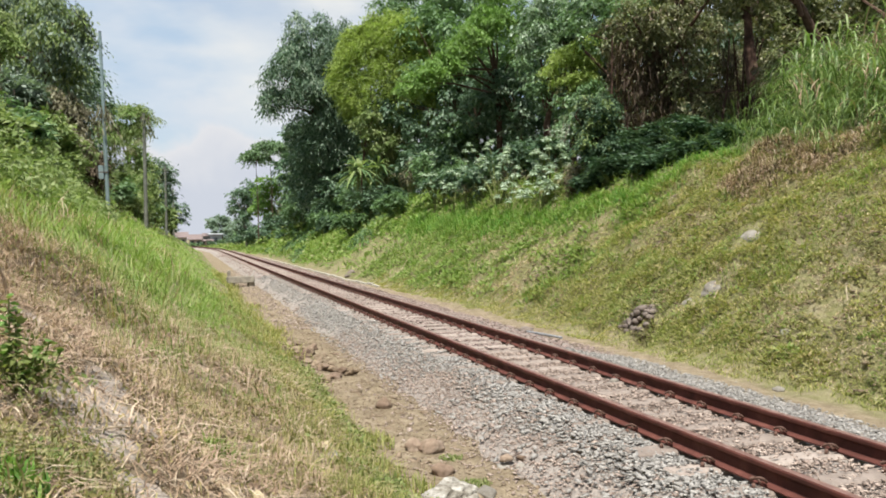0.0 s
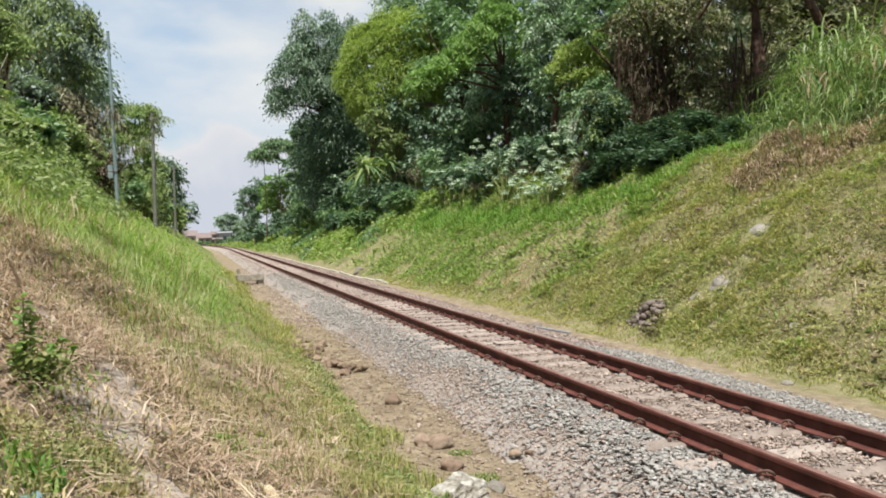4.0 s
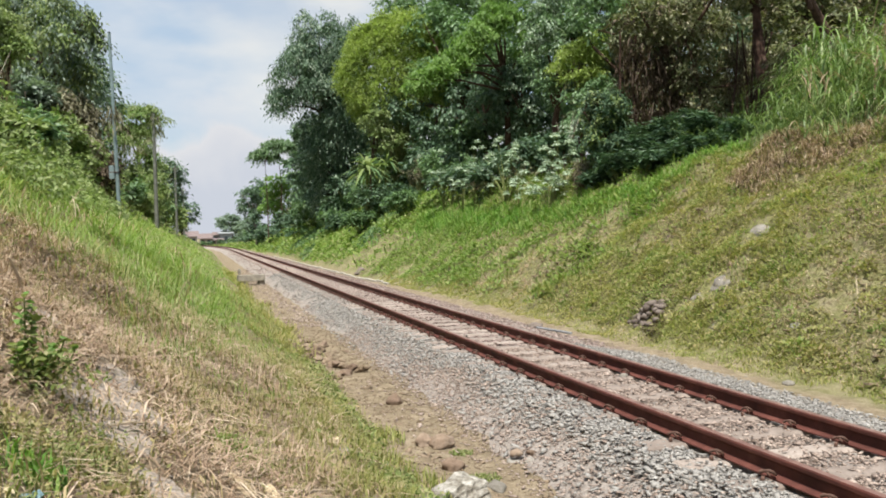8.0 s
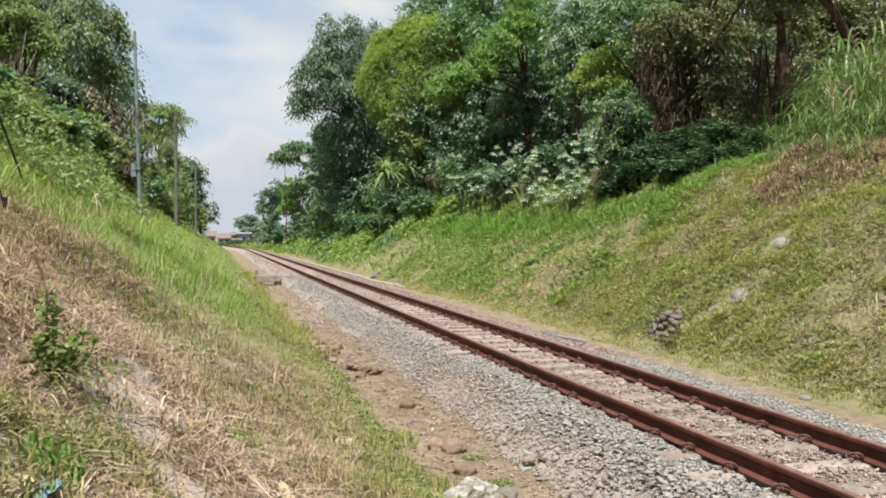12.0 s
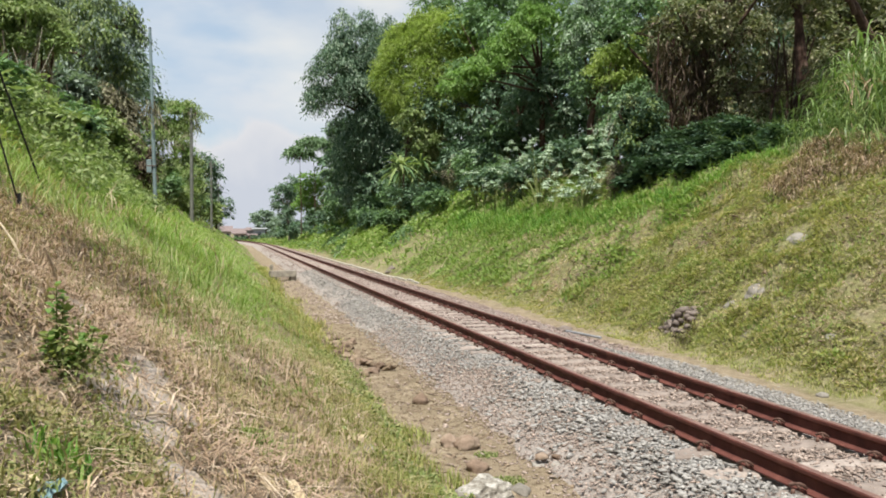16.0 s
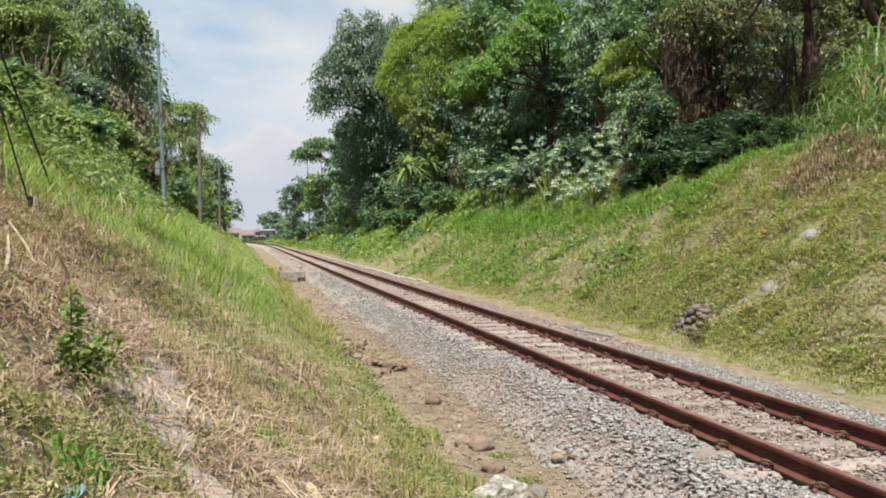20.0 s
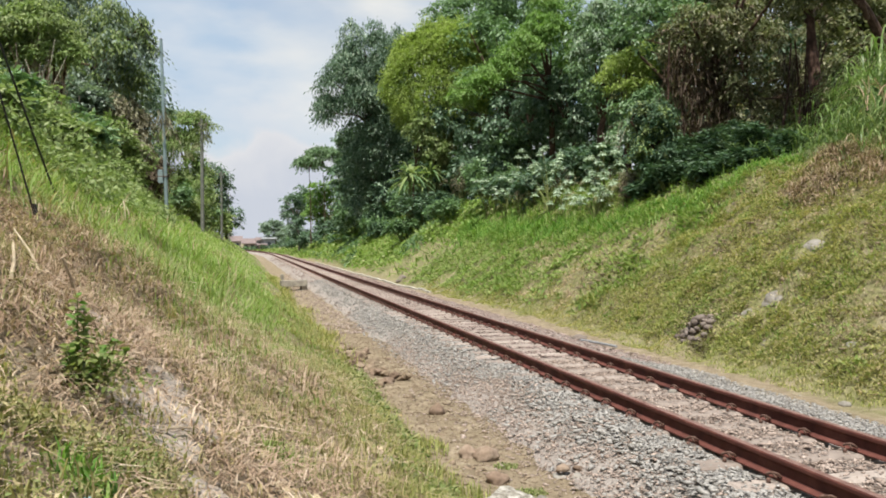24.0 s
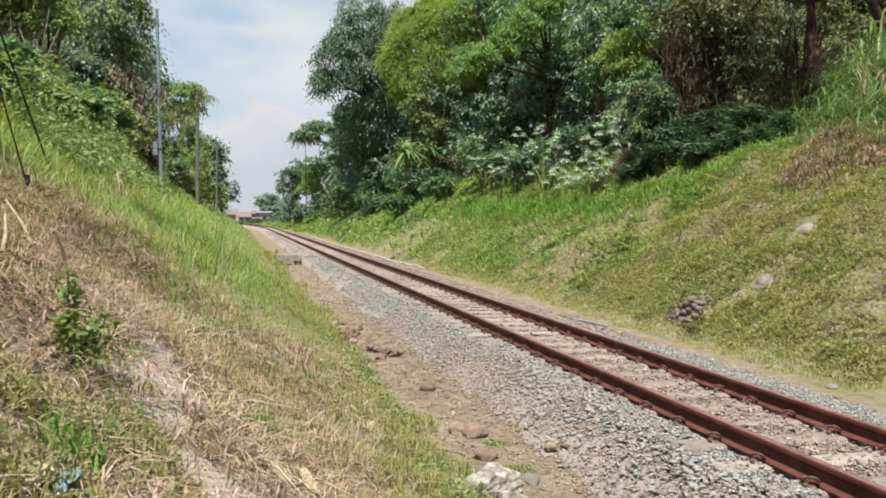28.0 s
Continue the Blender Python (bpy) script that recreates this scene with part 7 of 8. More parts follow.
def stem_tangle(at, count, high, spread, seed, label):
    """Thin bare stems that rise from one root and cross each other."""
    rng = np.random.default_rng(seed)
    t = thing("bare_stems", pose(at[0], at[1], float(ground_z(*at))), label, "stems", "bare stems on the bank top")
    for k in range(count):
        a = rng.uniform(0, 2 * np.pi)
        foot = np.array([math.cos(a), math.sin(a), 0]) * spread * 0.4 * rng.uniform(0.2, 1) - np.array([0, 0, 0.1])
        top = np.array([rng.normal() * spread * 0.6, rng.normal() * spread * 0.5, high * rng.uniform(0.6, 1.1)])
        mid = (foot + top) / 2 + rng.normal(size=3) * 0.15
        part("stem", tube([foot, mid, top], [0.016, 0.013, 0.007], 6), M_BARK_PALE if k % 3 else M_BARK, t)


stem_tangle((-9.7, 19.2), 16, 2.4, 0.8, 811, "pale bare stems crossing under a leafy tree")
stem_tangle((-8.6, 25.6), 9, 1.7, 0.9, 812, "grey bare stems in a creeper thicket")
stem_tangle((7.52, 18.9), 10, 1.4, 0.7, 814, "brown dead branches between two bushes")
stem_tangle((9.0, 24.0), 8, 2.4, 0.9, 813, "grey bare stems in the shade behind the pale bushes")

# ---- poles and cables ----


def pole(at, high, radius, material, label, seed, lean=0.0, box_at=None, cross=True):
    x, y = at
    z = float(ground_z(x, y)) - 0.3
    t = thing("utility_pole", pose(x, y, z, 0, lean), label, "utility pole", "poles along the line")
    part("shaft", tube([(0, 0, 0), (0, 0, high * 0.5), (0, 0, high)], [radius, radius * 0.88, radius * 0.7], 12), material, t)
    part("cap", tube([(0, 0, high), (0, 0, high + 0.03)], [radius * 0.8, radius * 0.55], 12), M_CABLE, t)
    if cross:
        part("bracket", box(0.5, 0.06, 0.06, 0.006, (0.05, 0, high - 0.35)), M_POLE_OLD, t)
        for k in (-0.15, 0.25):
            part("insulator", tube([(k, 0, high - 0.32), (k, 0, high - 0.25), (k, 0, high - 0.2)], [0.03, 0.045, 0.025], 8), M_CLIP, t)
    if box_at:
        b = part("junction_box", box(0.18, 0.14, 0.5, 0.012, (-0.18, -0.02, box_at)), M_POLE, t, "small grey metal box")
        part("strap", box(0.32, 0.17, 0.03, 0.004, (-0.1, -0.01, box_at)), M_CLIP, b)
    return t


steel_pole = pole((-7.3, 28.0), 7.2, 0.075, M_POLE, "slim blue-grey steel pole with a small box", 1, -1.3, 2.0, False)
old_pole = pole((-6.85, 46.0), 7.0, 0.12, M_POLE_OLD, "old grey pole with creepers hanging from its top", 2, 0.0)
rng_h = np.random.default_rng(909)
hang = [((0.05, 0, 6.4), (0.2, 0.2, 0.5)), ((0.3, 0.1, 5.8), (0.22, 0.22, 0.55)), ((-0.3, 0, 5.4), (0.25, 0.2, 0.3)), ((-0.75, 0, 4.9), (0.3, 0.2, 0.25))]
part("creeper", mesh_of("creeper", *foliage(rng_h, [((-0.02, 0.05, 4.35), (0.26, 0.2, 0.16)), ((0.0, 0.05, 4.1), (0.3, 0.2, 0.25))], 200, 0.4, 0.045, 1.6, 5, 0.05)), L_TANGLE, steel_pole, "withered creeper hanging on the pole")
part("creeper", mesh_of("creeper", *foliage(rng_h, hang, 420, 0.2, 0.06, 1.2, 5, 0.12)), L_OLIVE, old_pole, "withered creeper hanging from the pole top")
pole((-6.4, 72.0), 6.6, 0.12, M_POLE_OLD, "grey pole half hidden by trees", 3, 0.0)
pole((-6.2, 96.0), 6.4, 0.12, M_POLE_OLD, "thin far pole beside the trees", 4, 0.0)


def cable(a, b, radius, label, sag=0.0, group="stay wires"):
    a, b = Vector(a), Vector(b)
    pts = []
    for k in range(13):
        u = k / 12
        pts.append(a.lerp(b, u) - a - Vector((0, 0, sag * 4 * u * (1 - u))))
    ob = part("stay_wire", tube(pts, [radius * 0.8] * 13, 7), M_CABLE, at=Matrix.Translation(a))
    tagged(ob, label, "cable", group)
    return ob

# ---- stones, slab and litter ----


def stone(name, seed, x, y, size, material, label, group="", sink=0.03, flat=0.75, turn=0.0, rough=0.35):
    z = float(ground_z(x, y)) - sink
    ob = part(name, rock(seed, size, flat, 3 if max(size) > 0.15 else 2, rough), material, at=pose(x, y, z, 0, 0, turn))
    return tagged(ob, label, "stone", group)


stone("round_stone", 1, -2.19, 5.0, (0.20, 0.18, 0.19), M_ROCK, "round brown stone lying on the dirt strip", rough=0.3, flat=0.9)
stone("round_stone", 2, -2.36, 3.0, (0.20, 0.18, 0.17), M_ROCK, "brown stone touching a larger one", rough=0.45, flat=0.9)
stone("round_stone", 3, -2.19, 2.9, (0.25, 0.22, 0.19), M_ROCK, "larger brown stone beside a smaller one", rough=0.45, flat=0.9)
stone("round_stone", 4, -2.32, 2.13, (0.21, 0.17, 0.15), M_ROCK, "smooth tan stone on the dirt", rough=0.45, flat=0.9)
stone("round_stone", 5, -1.42, 2.08, (0.16, 0.14, 0.13), M_DARK_ROCK, "small grey-brown stone at the ballast edge")

for k, (x, y, a, b, c) in enumerate(((-1.74, 2.12, 0.15, 0.13, 0.11), (-1.64, 1.98, 0.13, 0.12, 0.13), (-2.14, 1.5, 0.30, 0.16, 0.10))):
    stone("pale_stone", 20 + k, x, y, (a, b, c), M_PALE_ROCK, "small pale broken stone on the dirt", "pale stones on the dirt", turn=40 * k)
stone("pale_stone", 24, 2.76, 3.95, (0.17, 0.13, 0.10), M_PALE_ROCK, "single pale stone on the far verge", sink=0.02)
tagged(part("pale_stone", rock(25, (0.11, 0.09, 0.09), 0.8), M_PALE_ROCK, at=pose(0.43, 4.0, -0.02)), "single pale stone between the rails", "stone")
tagged(part("pale_stone", rock(26, (0.12, 0.10, 0.09), 0.8), M_PALE_ROCK, at=pose(1.82, 4.35, -0.19)), "single pale stone in the far ballast", "stone")


def rubble_block(x, y, turn):
    """A broken pale block with a rough split face, flaking pieces on it."""
    z = float(ground_z(x, y)) - 0.08
    t = thing("broken_block", pose(x, y, z, 0, 0, turn), "large broken pale rock with dark cracks at the dirt edge", "rock")
    part("body", cut_rock(31, (0.78, 0.42, 0.38), 18, 4), M_RUBBLE, t, "", pose(0.05, 0.02, -0.03, 12, -18, 15))
    for k, (a, b, c, s) in enumerate(((0.26, -0.08, 0.02, 0.24), (-0.2, -0.1, 0.1, 0.2), (-0.26, 0.04, 0.04, 0.24), (-0.12, -0.2, 0.02, 0.2), (0.1, 0.16, 0.14, 0.26), (-0.05, -0.16, 0.17, 0.14))):
        part("flake", cut_rock(33 + k, (s, s * 0.8, s * 0.6), 10, 3), M_RUBBLE if k % 2 == 0 else M_DARK_ROCK, t, "", pose(a, b, c, 20 * k, 15, 50 * k))


rubble_block(-2.7, 1.14, -20)

rng_c = np.random.default_rng(77)
for k, (x, y, s) in enumerate(((-2.56, 9.6, 0.3), (-2.42, 9.9, 0.22), (-2.6, 10.4, 0.28), (-2.34, 10.3, 0.18), (-2.66, 10.9, 0.26), (-2.3, 9.4, 0.14), (-2.4, 7.3, 0.27), (-2.58, 7.0, 0.2), (-2.2, 8.6, 0.13), (-1.95, 9.8, 0.12), (-2.05, 7.9, 0.1), (-2.5, 20.4, 0.3), (-2.5, 21.2, 0.25), (-2.35, 17.6, 0.16), (-2.6, 13.5, 0.2), (-2.7, 6.0, 0.16), (-2.3, 9.7, 0.12), (-2.5, 10.1, 0.15), (-2.15, 9.9, 0.1), (-2.36, 9.2, 0.16), (-2.6, 8.9, 0.2), (-2.45, 11.2, 0.2), (-2.2, 10.8, 0.12), (-2.66, 7.7, 0.18))):
    stone("earth_clod", 40 + k, x, y, (s * 0.8, s * 0.66, s * 0.62), M_CLOD if k % 3 else M_ROCK, "brown lump of dry earth at the foot of the bank", "clods along the dirt strip", turn=37 * k, sink=0.02, rough=0.8)

for k, (x, y, s) in enumerate(((-2.84, 11.08, 0.16), (-2.88, 9.9, 0.2), (-2.68, 10.86, 0.14), (-2.74, 9.65, 0.24), (-2.5, 10.65, 0.16), (-2.43, 10.2, 0.26), (-2.28, 10.45, 0.2), (-2.91, 9.11, 0.14), (-2.75, 9.04, 0.18), (-2.48, 8.63, 0.2), (-2.45, 8.1, 0.24), (-2.33, 7.96, 0.18), (-2.23, 7.65, 0.22), (-2.14, 7.41, 0.2), (-2.54, 8.97, 0.13), (-2.27, 8.5, 0.12))):
    stone("earth_clod", 110 + k, x, y, (s * 0.85, s * 0.7, s * 0.75), (M_ROCK, M_CLOD)[k % 2], "brown lump of broken earth below the undercut bank", "clods along the dirt strip", turn=67 * k, sink=0.01, rough=0.9)
for k, (x, y, s) in enumerate(((-1.73, 2.1, 0.13), (-1.6, 2.06, 0.1), (-1.38, 2.2, 0.14))):
    stone("earth_clod", 70 + k, x, y, (s, s * 0.8, s * 0.75), M_ROCK, "small brown stone on the dirt beside the ballast", "clods along the dirt strip", turn=51 * k, sink=-0.05, rough=0.6)

n_p = 5200
xs_p, ys_p = rng_c.uniform(-2.75, -1.7, n_p), rng_c.uniform(-1, 16, n_p)
P_p = on_ground(xs_p, ys_p, 0.004)
tagged(part("dirt_pebbles", pebbles(rng_c, P_p, rng_c.gamma(2.0, 0.013, n_p).clip(0.01, 0.11)), M_CLOD), "small brown pebbles and crumbs scattered on the dirt", "pebbles", "", "stuff")


n_s = 380
xs_s, ys_s = rng_c.uniform(-2.55, -1.55, n_s), -0.2 + 7 * rng_c.uniform(0, 1, n_s)
tagged(part("pale_pebbles", pebbles(rng_c, on_ground(xs_s, ys_s, 0.008), rng_c.gamma(3.0, 0.014, n_s).clip(0.015, 0.08), False), M_STONE_DUST), "pale stone chips scattered on the dirt", "pebbles", "", "stuff")
n_f = 2600
xs_f, ys_f = rng_c.triangular(-2.75, -1.9, -1.45, n_f), 14 + 34 * rng_c.uniform(0, 1, n_f) ** 1.3
P_f = np.stack([xs_f, ys_f, np.maximum(ground_z(xs_f, ys_f), np.interp(xs_f, (-1.85, -1.55), (-0.33, -0.24))) + 0.01], -1)
tagged(part("strip_pebbles", pebbles(rng_c, P_f, rng_c.gamma(3.0, 0.02, n_f).clip(0.02, 0.15), False), M_STONE_DUST), "brown stones scattered along the dirt strip", "pebbles", "", "stuff")
sets_f = []
for k in range(150):
    y_f = 9 + 36 * rng_c.uniform() ** 1.2
    x_f = -2.78 - abs(rng_c.normal()) * 0.3 + 0.3 * (float(wave(y_f, 0.0, 1.3, 97)) - 0.4)
    m_f = int(rng_c.uniform(14, 34))
    sets_f.append(arcs(rng_c, on_ground(x_f + rng_c.normal(size=m_f) * 0.12, y_f + rng_c.normal(size=m_f) * 0.18), rng_c.uniform(0.06, 0.26, m_f), rng_c.uniform(0.007, 0.013, m_f) * (1 + y_f / 20), rng_c.uniform(0.3, 1.5, m_f)))
stuff("strip_tufts", stack(*sets_f), L_COVER, "yellow-green grass tufts hanging over the dirt strip")


def cobble_pile(x, y):
    """A heap of fist-sized dark cobbles; each lies on the bank or on others."""
    rng = np.random.default_rng(88)
    t = thing("cobble_pile", pose(x, y, float(ground_z(x, y))), "small heap of dark round cobbles at the bank foot", "stone pile")
    for count, r, h in ((15, 0.34, 0.0), (10, 0.2, 0.05), (4, 0.08, 0.1)):
        for k in range(count):
            a = 2 * math.pi * (k + rng.uniform(-0.2, 0.2)) / count + h * 9
            r_k = r * rng.uniform(0.8, 1.2)
            up, along = r_k * math.cos(a), r_k * math.sin(a)
            px_, py_ = up * 0.75, along
            s = rng.uniform(0.12, 0.18)
            gz = float(ground_z(x + px_, y + py_) - ground_z(x, y)) 
            part("cobble", rock(50 + k + int(h * 100), (s * 1.15, s * 0.85, s * 0.8), 0.9, 2, 0.5), M_DARK_ROCK, t, "", pose(px_, py_, gz + h, 0, 0, rng.uniform(0, 360)))


cobble_pile(3.41, 8.46)
# withered stalks round the heap
rng_h = np.random.default_rng(188)
n_h = 1300
a_h, r_h = rng_h.uniform(0, 2 * math.pi, n_h), rng_h.normal(0.52, 0.1, n_h)
P_h = on_ground(3.41 + r_h * np.cos(a_h) * 0.6, 8.46 + r_h * (np.cos(a_h) * 0.95 - np.sin(a_h) * 0.85), 0.01)
stuff("withered_stalks", blades(rng_h, P_h, rng_h.uniform(0.08, 0.26, n_h), rng_h.uniform(0.006, 0.014, n_h), rng_h.uniform(0.3, 1.4, n_h), 1.0, 0.4), L_BROWN, "withered brown stalks round the stone heap", "dry grass")


def flat_outcrop(seed, x, y, size, label, material):
    z = float(ground_z(x, y))
    ob = part("bank_rock", rock(seed, size, 0.6, 3, 0.45), material, at=pose(x, y, z - size[2] * 0.42, 0, 28 if x < 0 else -35, 0) @ pose(0, 0, 0, 0, 0, seed * 31))
    return tagged(ob, label, "stone", "stones in the banks")


for k, (x, y, s) in enumerate(((4.46, 7.66, 0.42), (5.68, 8.16, 0.4), (4.06, 7.89, 0.2), (3.64, 6.79, 0.14), (5.42, 10.96, 0.22), (3.28, 35.6, 0.6), (3.8, 5.05, 0.14), (6.87, 12.5, 0.22))):
    flat_outcrop(90 + k, x, y, (s * 1.1, s, s * 0.75), "grey stone showing through the turf bank" if k != 5 else "dark lump of earth at the turf bank foot", M_PALE_ROCK if k < 4 or k == 6 else M_DARK_ROCK)
for k, (x, y, s) in enumerate(((-5.01, -0.74, 0.15), (-4.9, -0.5, 0.1))):
    flat_outcrop(100 + k, x, y, (s * 1.2, s, s * 0.5), "pale stone bedded in the dry mown bank", M_PALE_ROCK)
for k in range(16):
    cx, cy = ((-4.8, -0.65), (-4.57, -1.2), (-4.95, -0.3), (-4.93, -0.62))[k % 4]
    x, y, s = cx + rng_c.normal() * 0.10, cy + rng_c.normal() * 0.13, rng_c.uniform(0.025, 0.06)
    stone("clay_lump", 130 + k, x, y, (s * 1.3, s, s * 0.28), M_CLAY, "flat grey lump of stony clay on the bare patch", "clay lumps on the bare patches", sink=0.004, turn=47 * k, rough=0.6)


def concrete_slab(x, y, turn):
    z = float(ground_z(x, y))
    t = thing("concrete_slab", pose(x, y, z - 0.02, 0, 0, turn), "weathered concrete slab resting on two short blocks", "slab")
    part("top_slab", box(1.12, 0.6, 0.26, 0.02, (-0.02, 0, 0.33), 2), M_CONCRETE, t)
    for k in (-0.42, 0.42):
        part("support_block", box(0.26, 0.46, 0.24, 0.015, (k, 0, 0.08)), M_CONCRETE, t)


concrete_slab(-2.35, 31.5, 6)
tagged(part("marker_post", box(0.16, 0.14, 0.5, 0.015, (0, 0, 0.25)), M_CONCRETE, at=pose(-2.55, 38.5, float(ground_z(-2.55, 38.5)) - 0.03)), "short concrete marker post beside the line", "post")

kerb = thing("drain_kerb", pose(0, 0, 0), "low pale concrete drain kerb at the far bank foot", "kerb")
for k in range(50):
    y = 27.0 + k
    x = 2.62 - 0.22 * min(1.0, k / 6) + float(bend(y)) + 0.012 * math.sin(k * 1.7)
    part("kerb_block", box(0.11, 0.985, 0.2, 0.012, (0, 0, 0)), M_KERB, kerb, "", pose(x, y, float(ground_z(x, y)) - 0.03 + 0.008 * math.sin(k * 2.3), 0, 0, 0.4 * math.sin(k)))

pipe_z = float(bed_z(2.04)) + 0.045
tagged(part("loose_pipe", tube([(0, 0, 0), (0.1, -0.56, 0.006), (0.21, -1.13, 0)], [0.023, 0.023, 0.023], 10), M_PIPE, at=pose(1.94, 10.2, pipe_z)), "blue-grey pipe lying on the far ballast", "pipe")
stone("dark_clod", 66, 2.02, 10.45, (0.3, 0.22, 0.2), M_DARK_ROCK, "dark lump beside the loose pipe", sink=-0.03)

# ---- plants and litter on the near bank ----


def leafy_plant(x, y, high, seed):
    rng = np.random.default_rng(seed)
    t = thing("broadleaf_weed", pose(x, y, float(ground_z(x, y)) - 0.01), "dark green broad-leaved weed standing in the straw", "plant")
    for k, (dx, dy, h) in enumerate(((0, 0, high), (0.025, 0.01, high * 0.86), (0.15, 0.03, high * 0.52), (-0.06, 0.05, high * 0.45), (0.11, -0.05, high * 0.4), (0.2, 0.0, high * 0.42), (-0.02, -0.08, high * 0.5))):
        part("stem", tube([(dx * 0.3, dy * 0.3, 0), (dx * 0.8, dy * 0.8, h * 0.5), (dx, dy, h)], [0.006, 0.005, 0.003], 6), M_STEM, t)
        n = int(46 * h / high)
        for j in range(n):
            u = (j + 3.0) / (n + 2)
            a = j * 2.4 + k
            L = rng.uniform(0.045, 0.075) * (1.2 - 0.5 * u)
            way = np.array([[math.cos(a), math.sin(a), rng.uniform(-0.3, 0.7)]])
            g = leaves(rng, np.array([[dx * u, dy * u, h * u]]), way, np.array([L]), np.array([L * 0.75]), 0.2)
            part("leaf", mesh_of("leaf", *g), L_PLANT if (k + j) % 3 == 0 else L_WEED, t)
    n = 420
    P = np.stack([rng.normal(size=n) * 0.1 + 0.09, rng.normal(size=n) * 0.1, rng.uniform(0, 0.26, n)], -1)
    P[:, 2] *= np.clip(1.2 - np.hypot(P[:, 0] - 0.07, P[:, 1]) / 0.22, 0.1, 1)
    part("low_leaves", mesh_of("low_leaves", *leaves(rng, P, rng.normal(size=(n, 3)) * 0.7 + np.array([0, 0, 0.3]), rng.uniform(0.018, 0.04, n), rng.uniform(0.009, 0.02, n))), L_WEED, t, "small yellowish leaves round the stems")


leafy_plant(-5.16, -0.97, 0.4, 71)
for s, (x, y, r, h, m) in enumerate(((-4.23, 0.1, 0.16, 0.16, L_GRASS), (-4.94, -2.05, 0.09, 0.16, L_LUSH), (-5.25, -1.95, 0.16, 0.1, L_DULL), (-5.0, -0.75, 0.2, 0.12, L_DULL), (-4.72, -1.6, 0.18, 0.1, L_DULL), (-5.5, -1.35, 0.2, 0.12, L_COVER), (-3.0, 2.2, 0.35, 0.22, L_COVER), (-2.85, 1.6, 0.3, 0.22, L_COVER), (-2.75, 3.2, 0.25, 0.2, L_COVER), (-2.15, 1.75, 0.14, 0.06, L_WEED), (-2.1, 2.6, 0.12, 0.05, L_WEED))):
    rng = np.random.default_rng(800 + s)
    n = 130 if y < 0 else 260
    a, q = rng.uniform(0, 2 * np.pi, n), np.sqrt(rng.uniform(0, 1, n)) * r
    gx, gy = x + q * np.cos(a), y + q * np.sin(a)
    g = blades(rng, on_ground(gx, gy) - np.array([x, y, 0]), rng.uniform(0.3, 1.0, n) * h, rng.uniform(0.006, 0.014, n), rng.uniform(0.2, 1.0, n))
    tagged(part("grass_tuft", mesh_of("grass_tuft", *g), m, at=pose(x, y, 0)), "fresh green tuft growing on the bank", "grass", "tufts on the near bank", "stuff")


def crumpled(seed, size):
    """A creased sheet that lies on the ground."""
    rng = np.random.default_rng(seed)
    n = 9
    V, F = [], []
    for i in range(n):
        for j in range(n):
            u, v = i / (n - 1) - 0.5, j / (n - 1) - 0.5
            V.append((u * size[0], v * size[1] * (0.7 + 0.5 * math.cos(u * 3)), size[2] * (0.35 + 0.6 * rng.uniform() * (1 - u * u * 2))))
    for i in range(n - 1):
        for j in range(n - 1):
            F.append((i * n + j, (i + 1) * n + j, (i + 1) * n + j + 1, i * n + j + 1))
    return mesh_of("sheet", V, F, True)


for seed, (x, y, size, m, label, cat, turn) in enumerate((
    (-4.92, -2.30, (0.12, 0.09, 0.05), M_PLASTIC_BLUE, "crumpled pale blue plastic film in the weeds", "litter", 20),
    (-4.99, -2.33, (0.10, 0.09, 0.04), M_DRY_LEAF, "pale yellowish paper scrap in the weeds", "litter", 60),
    (-3.44, 1.95, (0.17, 0.09, 0.04), M_DRY_LEAF, "dry yellow leaf at the bank foot", "leaf", 30),
    (-3.38, 1.66, (0.13, 0.06, 0.04), M_PALE_ROCK, "white paper scrap at the bank foot", "litter", 80),
    (-4.37, -0.05, (0.09, 0.035, 0.03), M_DRY_LEAF, "narrow pale leaf standing in the straw", "leaf", 50),
    (-4.28, -0.75, (0.2, 0.06, 0.03), M_DRY_LEAF, "long bleached leaf on the straw", "leaf", 130),
    (-4.12, -0.65, (0.18, 0.05, 0.03), M_DRY_LEAF, "long bleached leaf on the straw", "leaf", 110),
    (-3.9, 3.2, (0.13, 0.07, 0.03), M_DRY_LEAF, "pale fallen leaf among the weeds", "leaf", 10),
    (-3.2, 4.6, (0.1, 0.05, 0.03), M_DRY_LEAF, "white scrap among the weeds", "litter", 70),
    (6.6, 22.2, (0.2, 0.15, 0.05), M_WHITE, "white scrap below the pale bushes", "litter", 70),
)):
    tagged(part("scrap" if cat == "litter" else "fallen_leaf", crumpled(900 + seed, size), m, at=pose(x, y, float(ground_z(x, y)) + 0.004, 0, -28 if x < 0 else 30, turn)), label, cat)


def stick(x, y, way, long, radius, label, lift=0.02):
    d = Vector(way).normalized()
    z = float(ground_z(x, y)) + lift
    pts = [Vector((0, 0, 0)), d * long * 0.5 + Vector((0.01, 0.015, 0.02 * long)), d * long]
    tagged(part("dry_stick", tube(pts, [radius, radius * 0.85, radius * 0.5], 7), M_WOOD_PALE, at=pose(x, y, z)), label, "stick", "dry sticks on the banks")


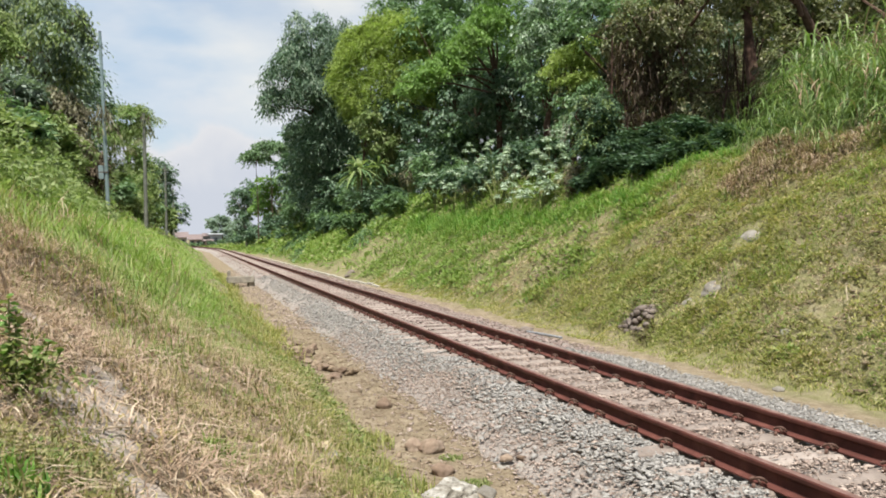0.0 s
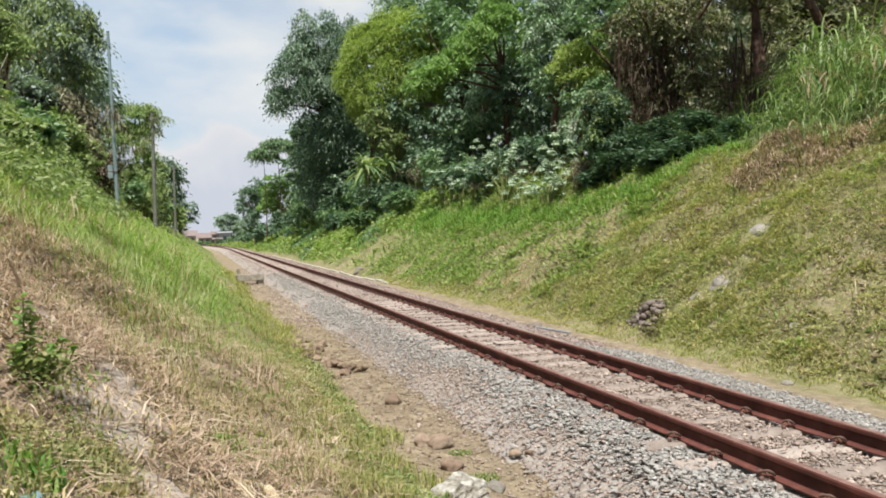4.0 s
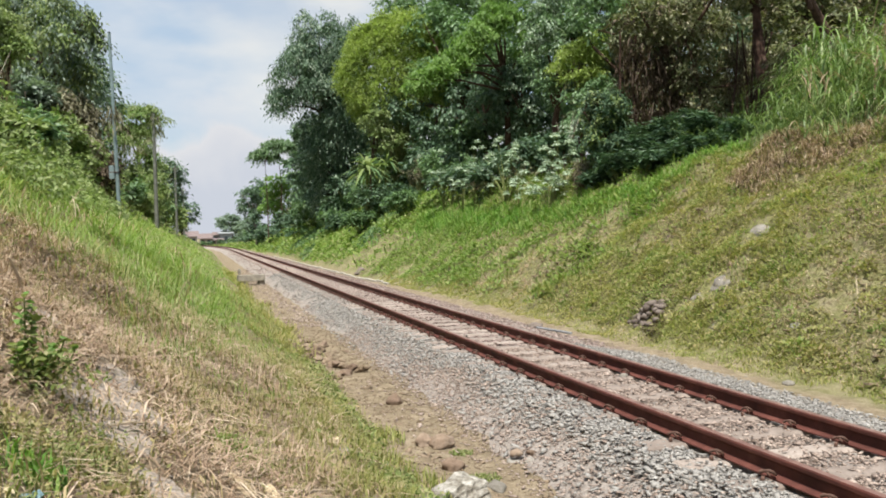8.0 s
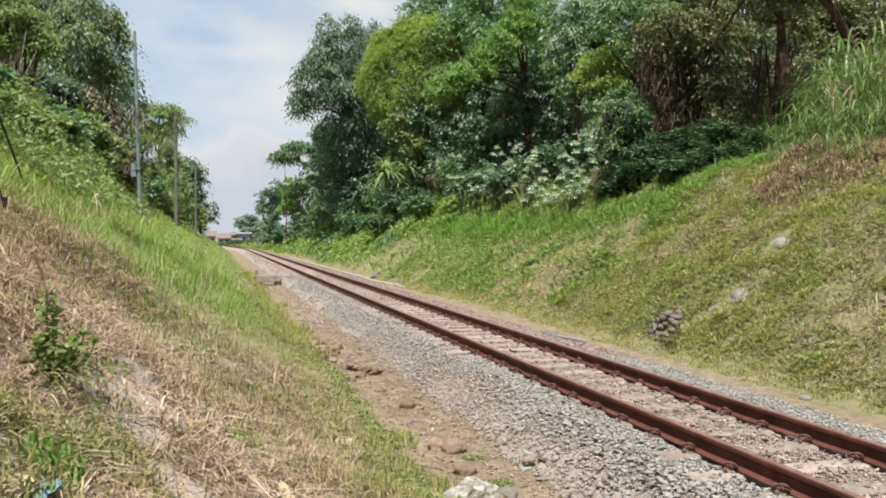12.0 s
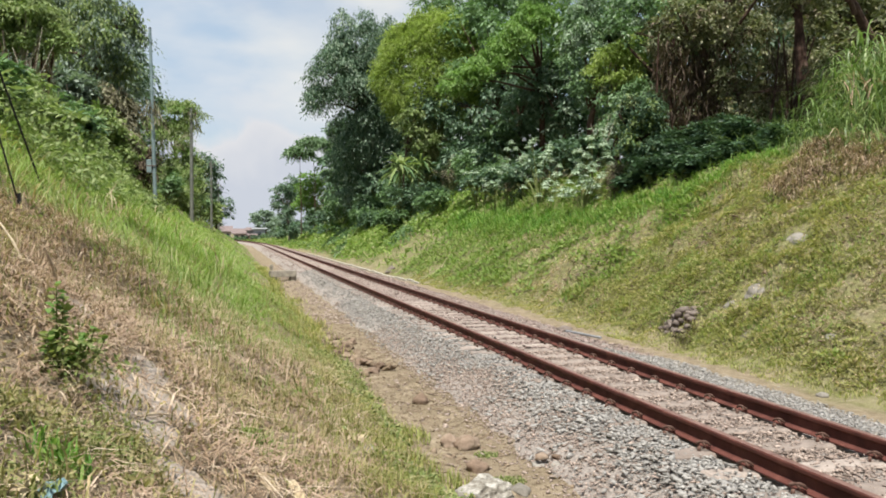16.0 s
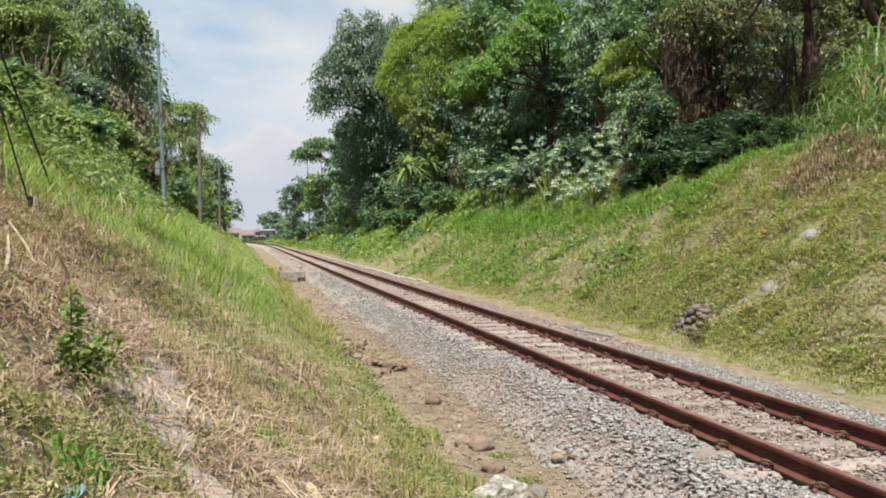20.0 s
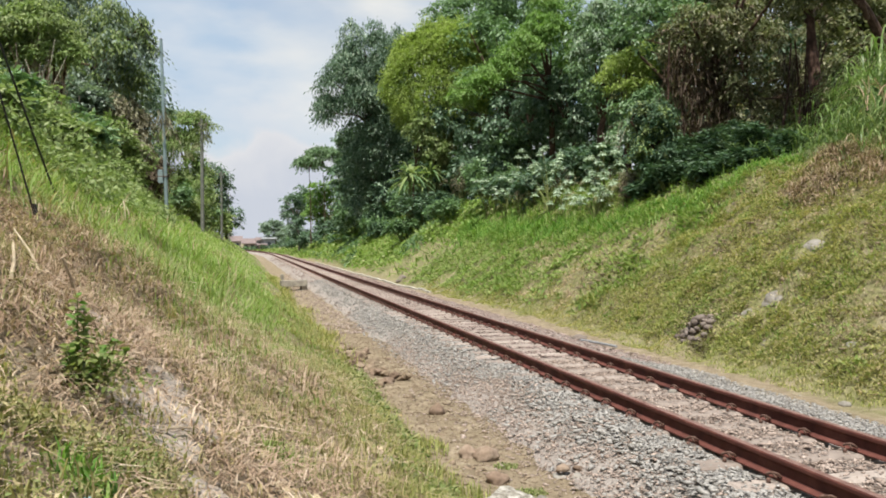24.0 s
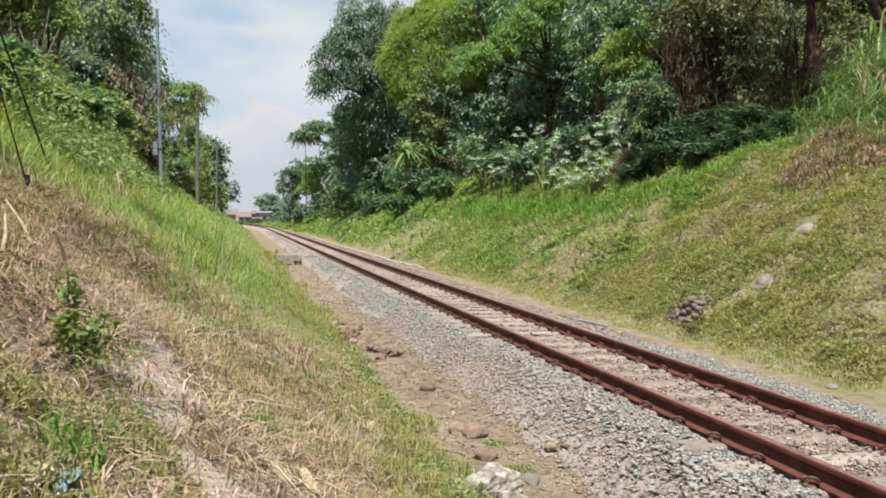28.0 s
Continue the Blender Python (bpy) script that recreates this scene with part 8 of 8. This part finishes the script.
stick(-5.62, -0.2, (-0.35, 1.6, 0.55), 0.75, 0.012, "bleached dry stalk leaning in the straw")
stick(-5.68, 0.8, (-0.5, 0.5, 0.75), 0.45, 0.010, "bleached dry stalk leaning in the straw")
stick(-5.45, 0.55, (-0.1, -0.3, 0.6), 0.3, 0.012, "pale curled dry leaf stalk in the straw")
stick(-4.85, -0.9, (0.5, 0.9, -0.2), 0.3, 0.006, "thin twig across the bare patch")
stick(-4.95, -1.2, (0.9, 0.3, -0.5), 0.28, 0.006, "thin twig across the bare patch")
stick(4.05, 4.1, (0.55, 0.65, 0.55), 0.95, 0.009, "thin pale stick lying up the turf bank", 0.05)
stick(3.9, 28.1, (1.2, 1.7, 0.93), 2.2, 0.03, "long pale pole lying up the bank", 0.06)
stick(4.2, 7.3, (0.5, 0.35, 0.35), 0.5, 0.014, "short pale stick on the turf bank", 0.05)

# ---- stay wires and the line cable ----
pole((-9.2, 3.6), 7.5, 0.12, M_POLE_OLD, "grey pole that holds the stay wires", 9, 0.0, None, False)
top_z = float(ground_z(-9.2, 3.6)) + 6.9
cable((-6.6, 6.05, float(ground_z(-6.6, 6.05)) - 0.05), (-8.2, 1.85, 9.4), 0.016, "black stay wire anchored in the grassy bank")
cable((-7.38, 28.0, 8.9), (-9.2, 3.6, top_z + 0.3), 0.014, "thin black overhead cable between the poles", 0.7, "overhead cables")
cable((-6.22, 3.05, float(ground_z(-6.22, 3.05)) - 0.05), (-7.4, 0.3, 9.0), 0.010, "thinner black stay wire anchored in the grassy bank")
for x, y in ((-6.6, 6.05), (-6.22, 3.05)):
    tagged(part("anchor_peg", tube([(0, 0, -0.1), (-0.02, -0.01, 0.12)], [0.024, 0.02], 8), M_CABLE, at=pose(x, y, float(ground_z(x, y)))), "dark iron peg that holds a stay wire", "peg", "anchor pegs")

# ---- the nearest larger ballast stones, one by one ----
rng_b = np.random.default_rng(404)
chips = [mesh_of("ballast_stone", *pebbles_raw(rng_b, np.zeros((1, 3)), np.array([1.0]))) for k in range(12)]
for k in range(300):
    x, y = rng_b.triangular(-1.85, -1.2, -0.72), 0.2 + 4.6 * rng_b.uniform() ** 1.3
    q = rng_b.uniform(0.055, 0.1)
    m = pose(x, y, float(bed_z(x)) + 0.012 + 0.1 * q, rng_b.uniform(-15, 15), rng_b.uniform(-15, 15), rng_b.uniform(0, 360))
    part("ballast_stone", chips[k % 12], M_STONE if x > -1.45 else M_STONE_DUST, BED, "", m @ Matrix.Diagonal((q, q, q, 1)))

# ---- houses at the far end ----


def house(x, y, size, roof_h, wall, roof, label, turn=0.0, windows=3):
    w, d, h = size
    t = thing("house", pose(x, y, float(ground_z(x, y)) - 0.1, 0, 0, turn), label, "house")
    part("wall", box(w, d, h, 0.02, (0, 0, h / 2)), wall, t)
    o = 0.5
    V = [(-w / 2 - o, -d / 2 - o, h), (w / 2 + o, -d / 2 - o, h), (w / 2 + o, d / 2 + o, h), (-w / 2 - o, d / 2 + o, h), (-w / 2 - o, 0, h + roof_h), (w / 2 + o, 0, h + roof_h)]
    V += [(a, b, c + 0.12) for a, b, c in V]
    F = [(0, 1, 5, 4), (2, 3, 4, 5), (0, 4, 3), (1, 2, 5)]
    F = [tuple(reversed(f)) for f in F] + [tuple(i + 6 for i in f) for f in F] + [(0, 1, 7, 6), (1, 2, 8, 7), (2, 3, 9, 8), (3, 0, 6, 9)]
    part("roof", (V, F), roof, t)
    for k in range(windows):
        q = (k + 0.5) / windows * w - w / 2
        part("window", box(0.8, 0.08, 0.9, 0.01, (q, -d / 2 - 0.03, h * 0.55)), M_GLASS_DARK, t)


house(-2.3, 216, (4.6, 6, 1.7), 1.3, M_PLASTER, M_ROOF, "pale house with a red tiled roof by the line")
house(-8.0, 236, (5.5, 6, 2.2), 1.5, M_PLASTER, M_ROOF, "second house with a red tiled roof")
house(1.7, 206, (2.8, 4, 2.8), 0.25, M_WHITE, M_WHITE, "small white flat-roofed building beside the line", 0, 1)
house(-0.2, 204, (1.6, 2, 1.3), 0.3, M_PLASTER, M_ROOF, "low shed with a rusty roof beside the line", 8, 1)
house(0.2, 212, (2.4, 3, 2.2), 0.7, M_WHITE, M_ROOF, "small pale house with a tiled roof", -6, 2)
for s, (x, y, r, h) in enumerate(((-6.5, 207, 1.6, 1.6), (0.6, 202, 0.8, 1.0), (3.0, 203, 1.1, 1.4), (-1.6, 204, 1.3, 1.0), (-3.6, 205, 1.2, 0.9), (4.2, 190, 1.8, 2.4), (5.5, 160, 2.0, 2.6), (4.6, 145, 2.0, 2.2), (4.8, 133, 2.2, 2.4))):
    shrub("far_bush", 520 + s, (x, y), (r, h), 700, (0.5, 0.22), L_DARK if s % 2 else L_MID, "dark green bush beside the far line", "far bushes", scatter=0.3)


def motions():
    """The camera alone moves; its walk stands at the top."""


motions()
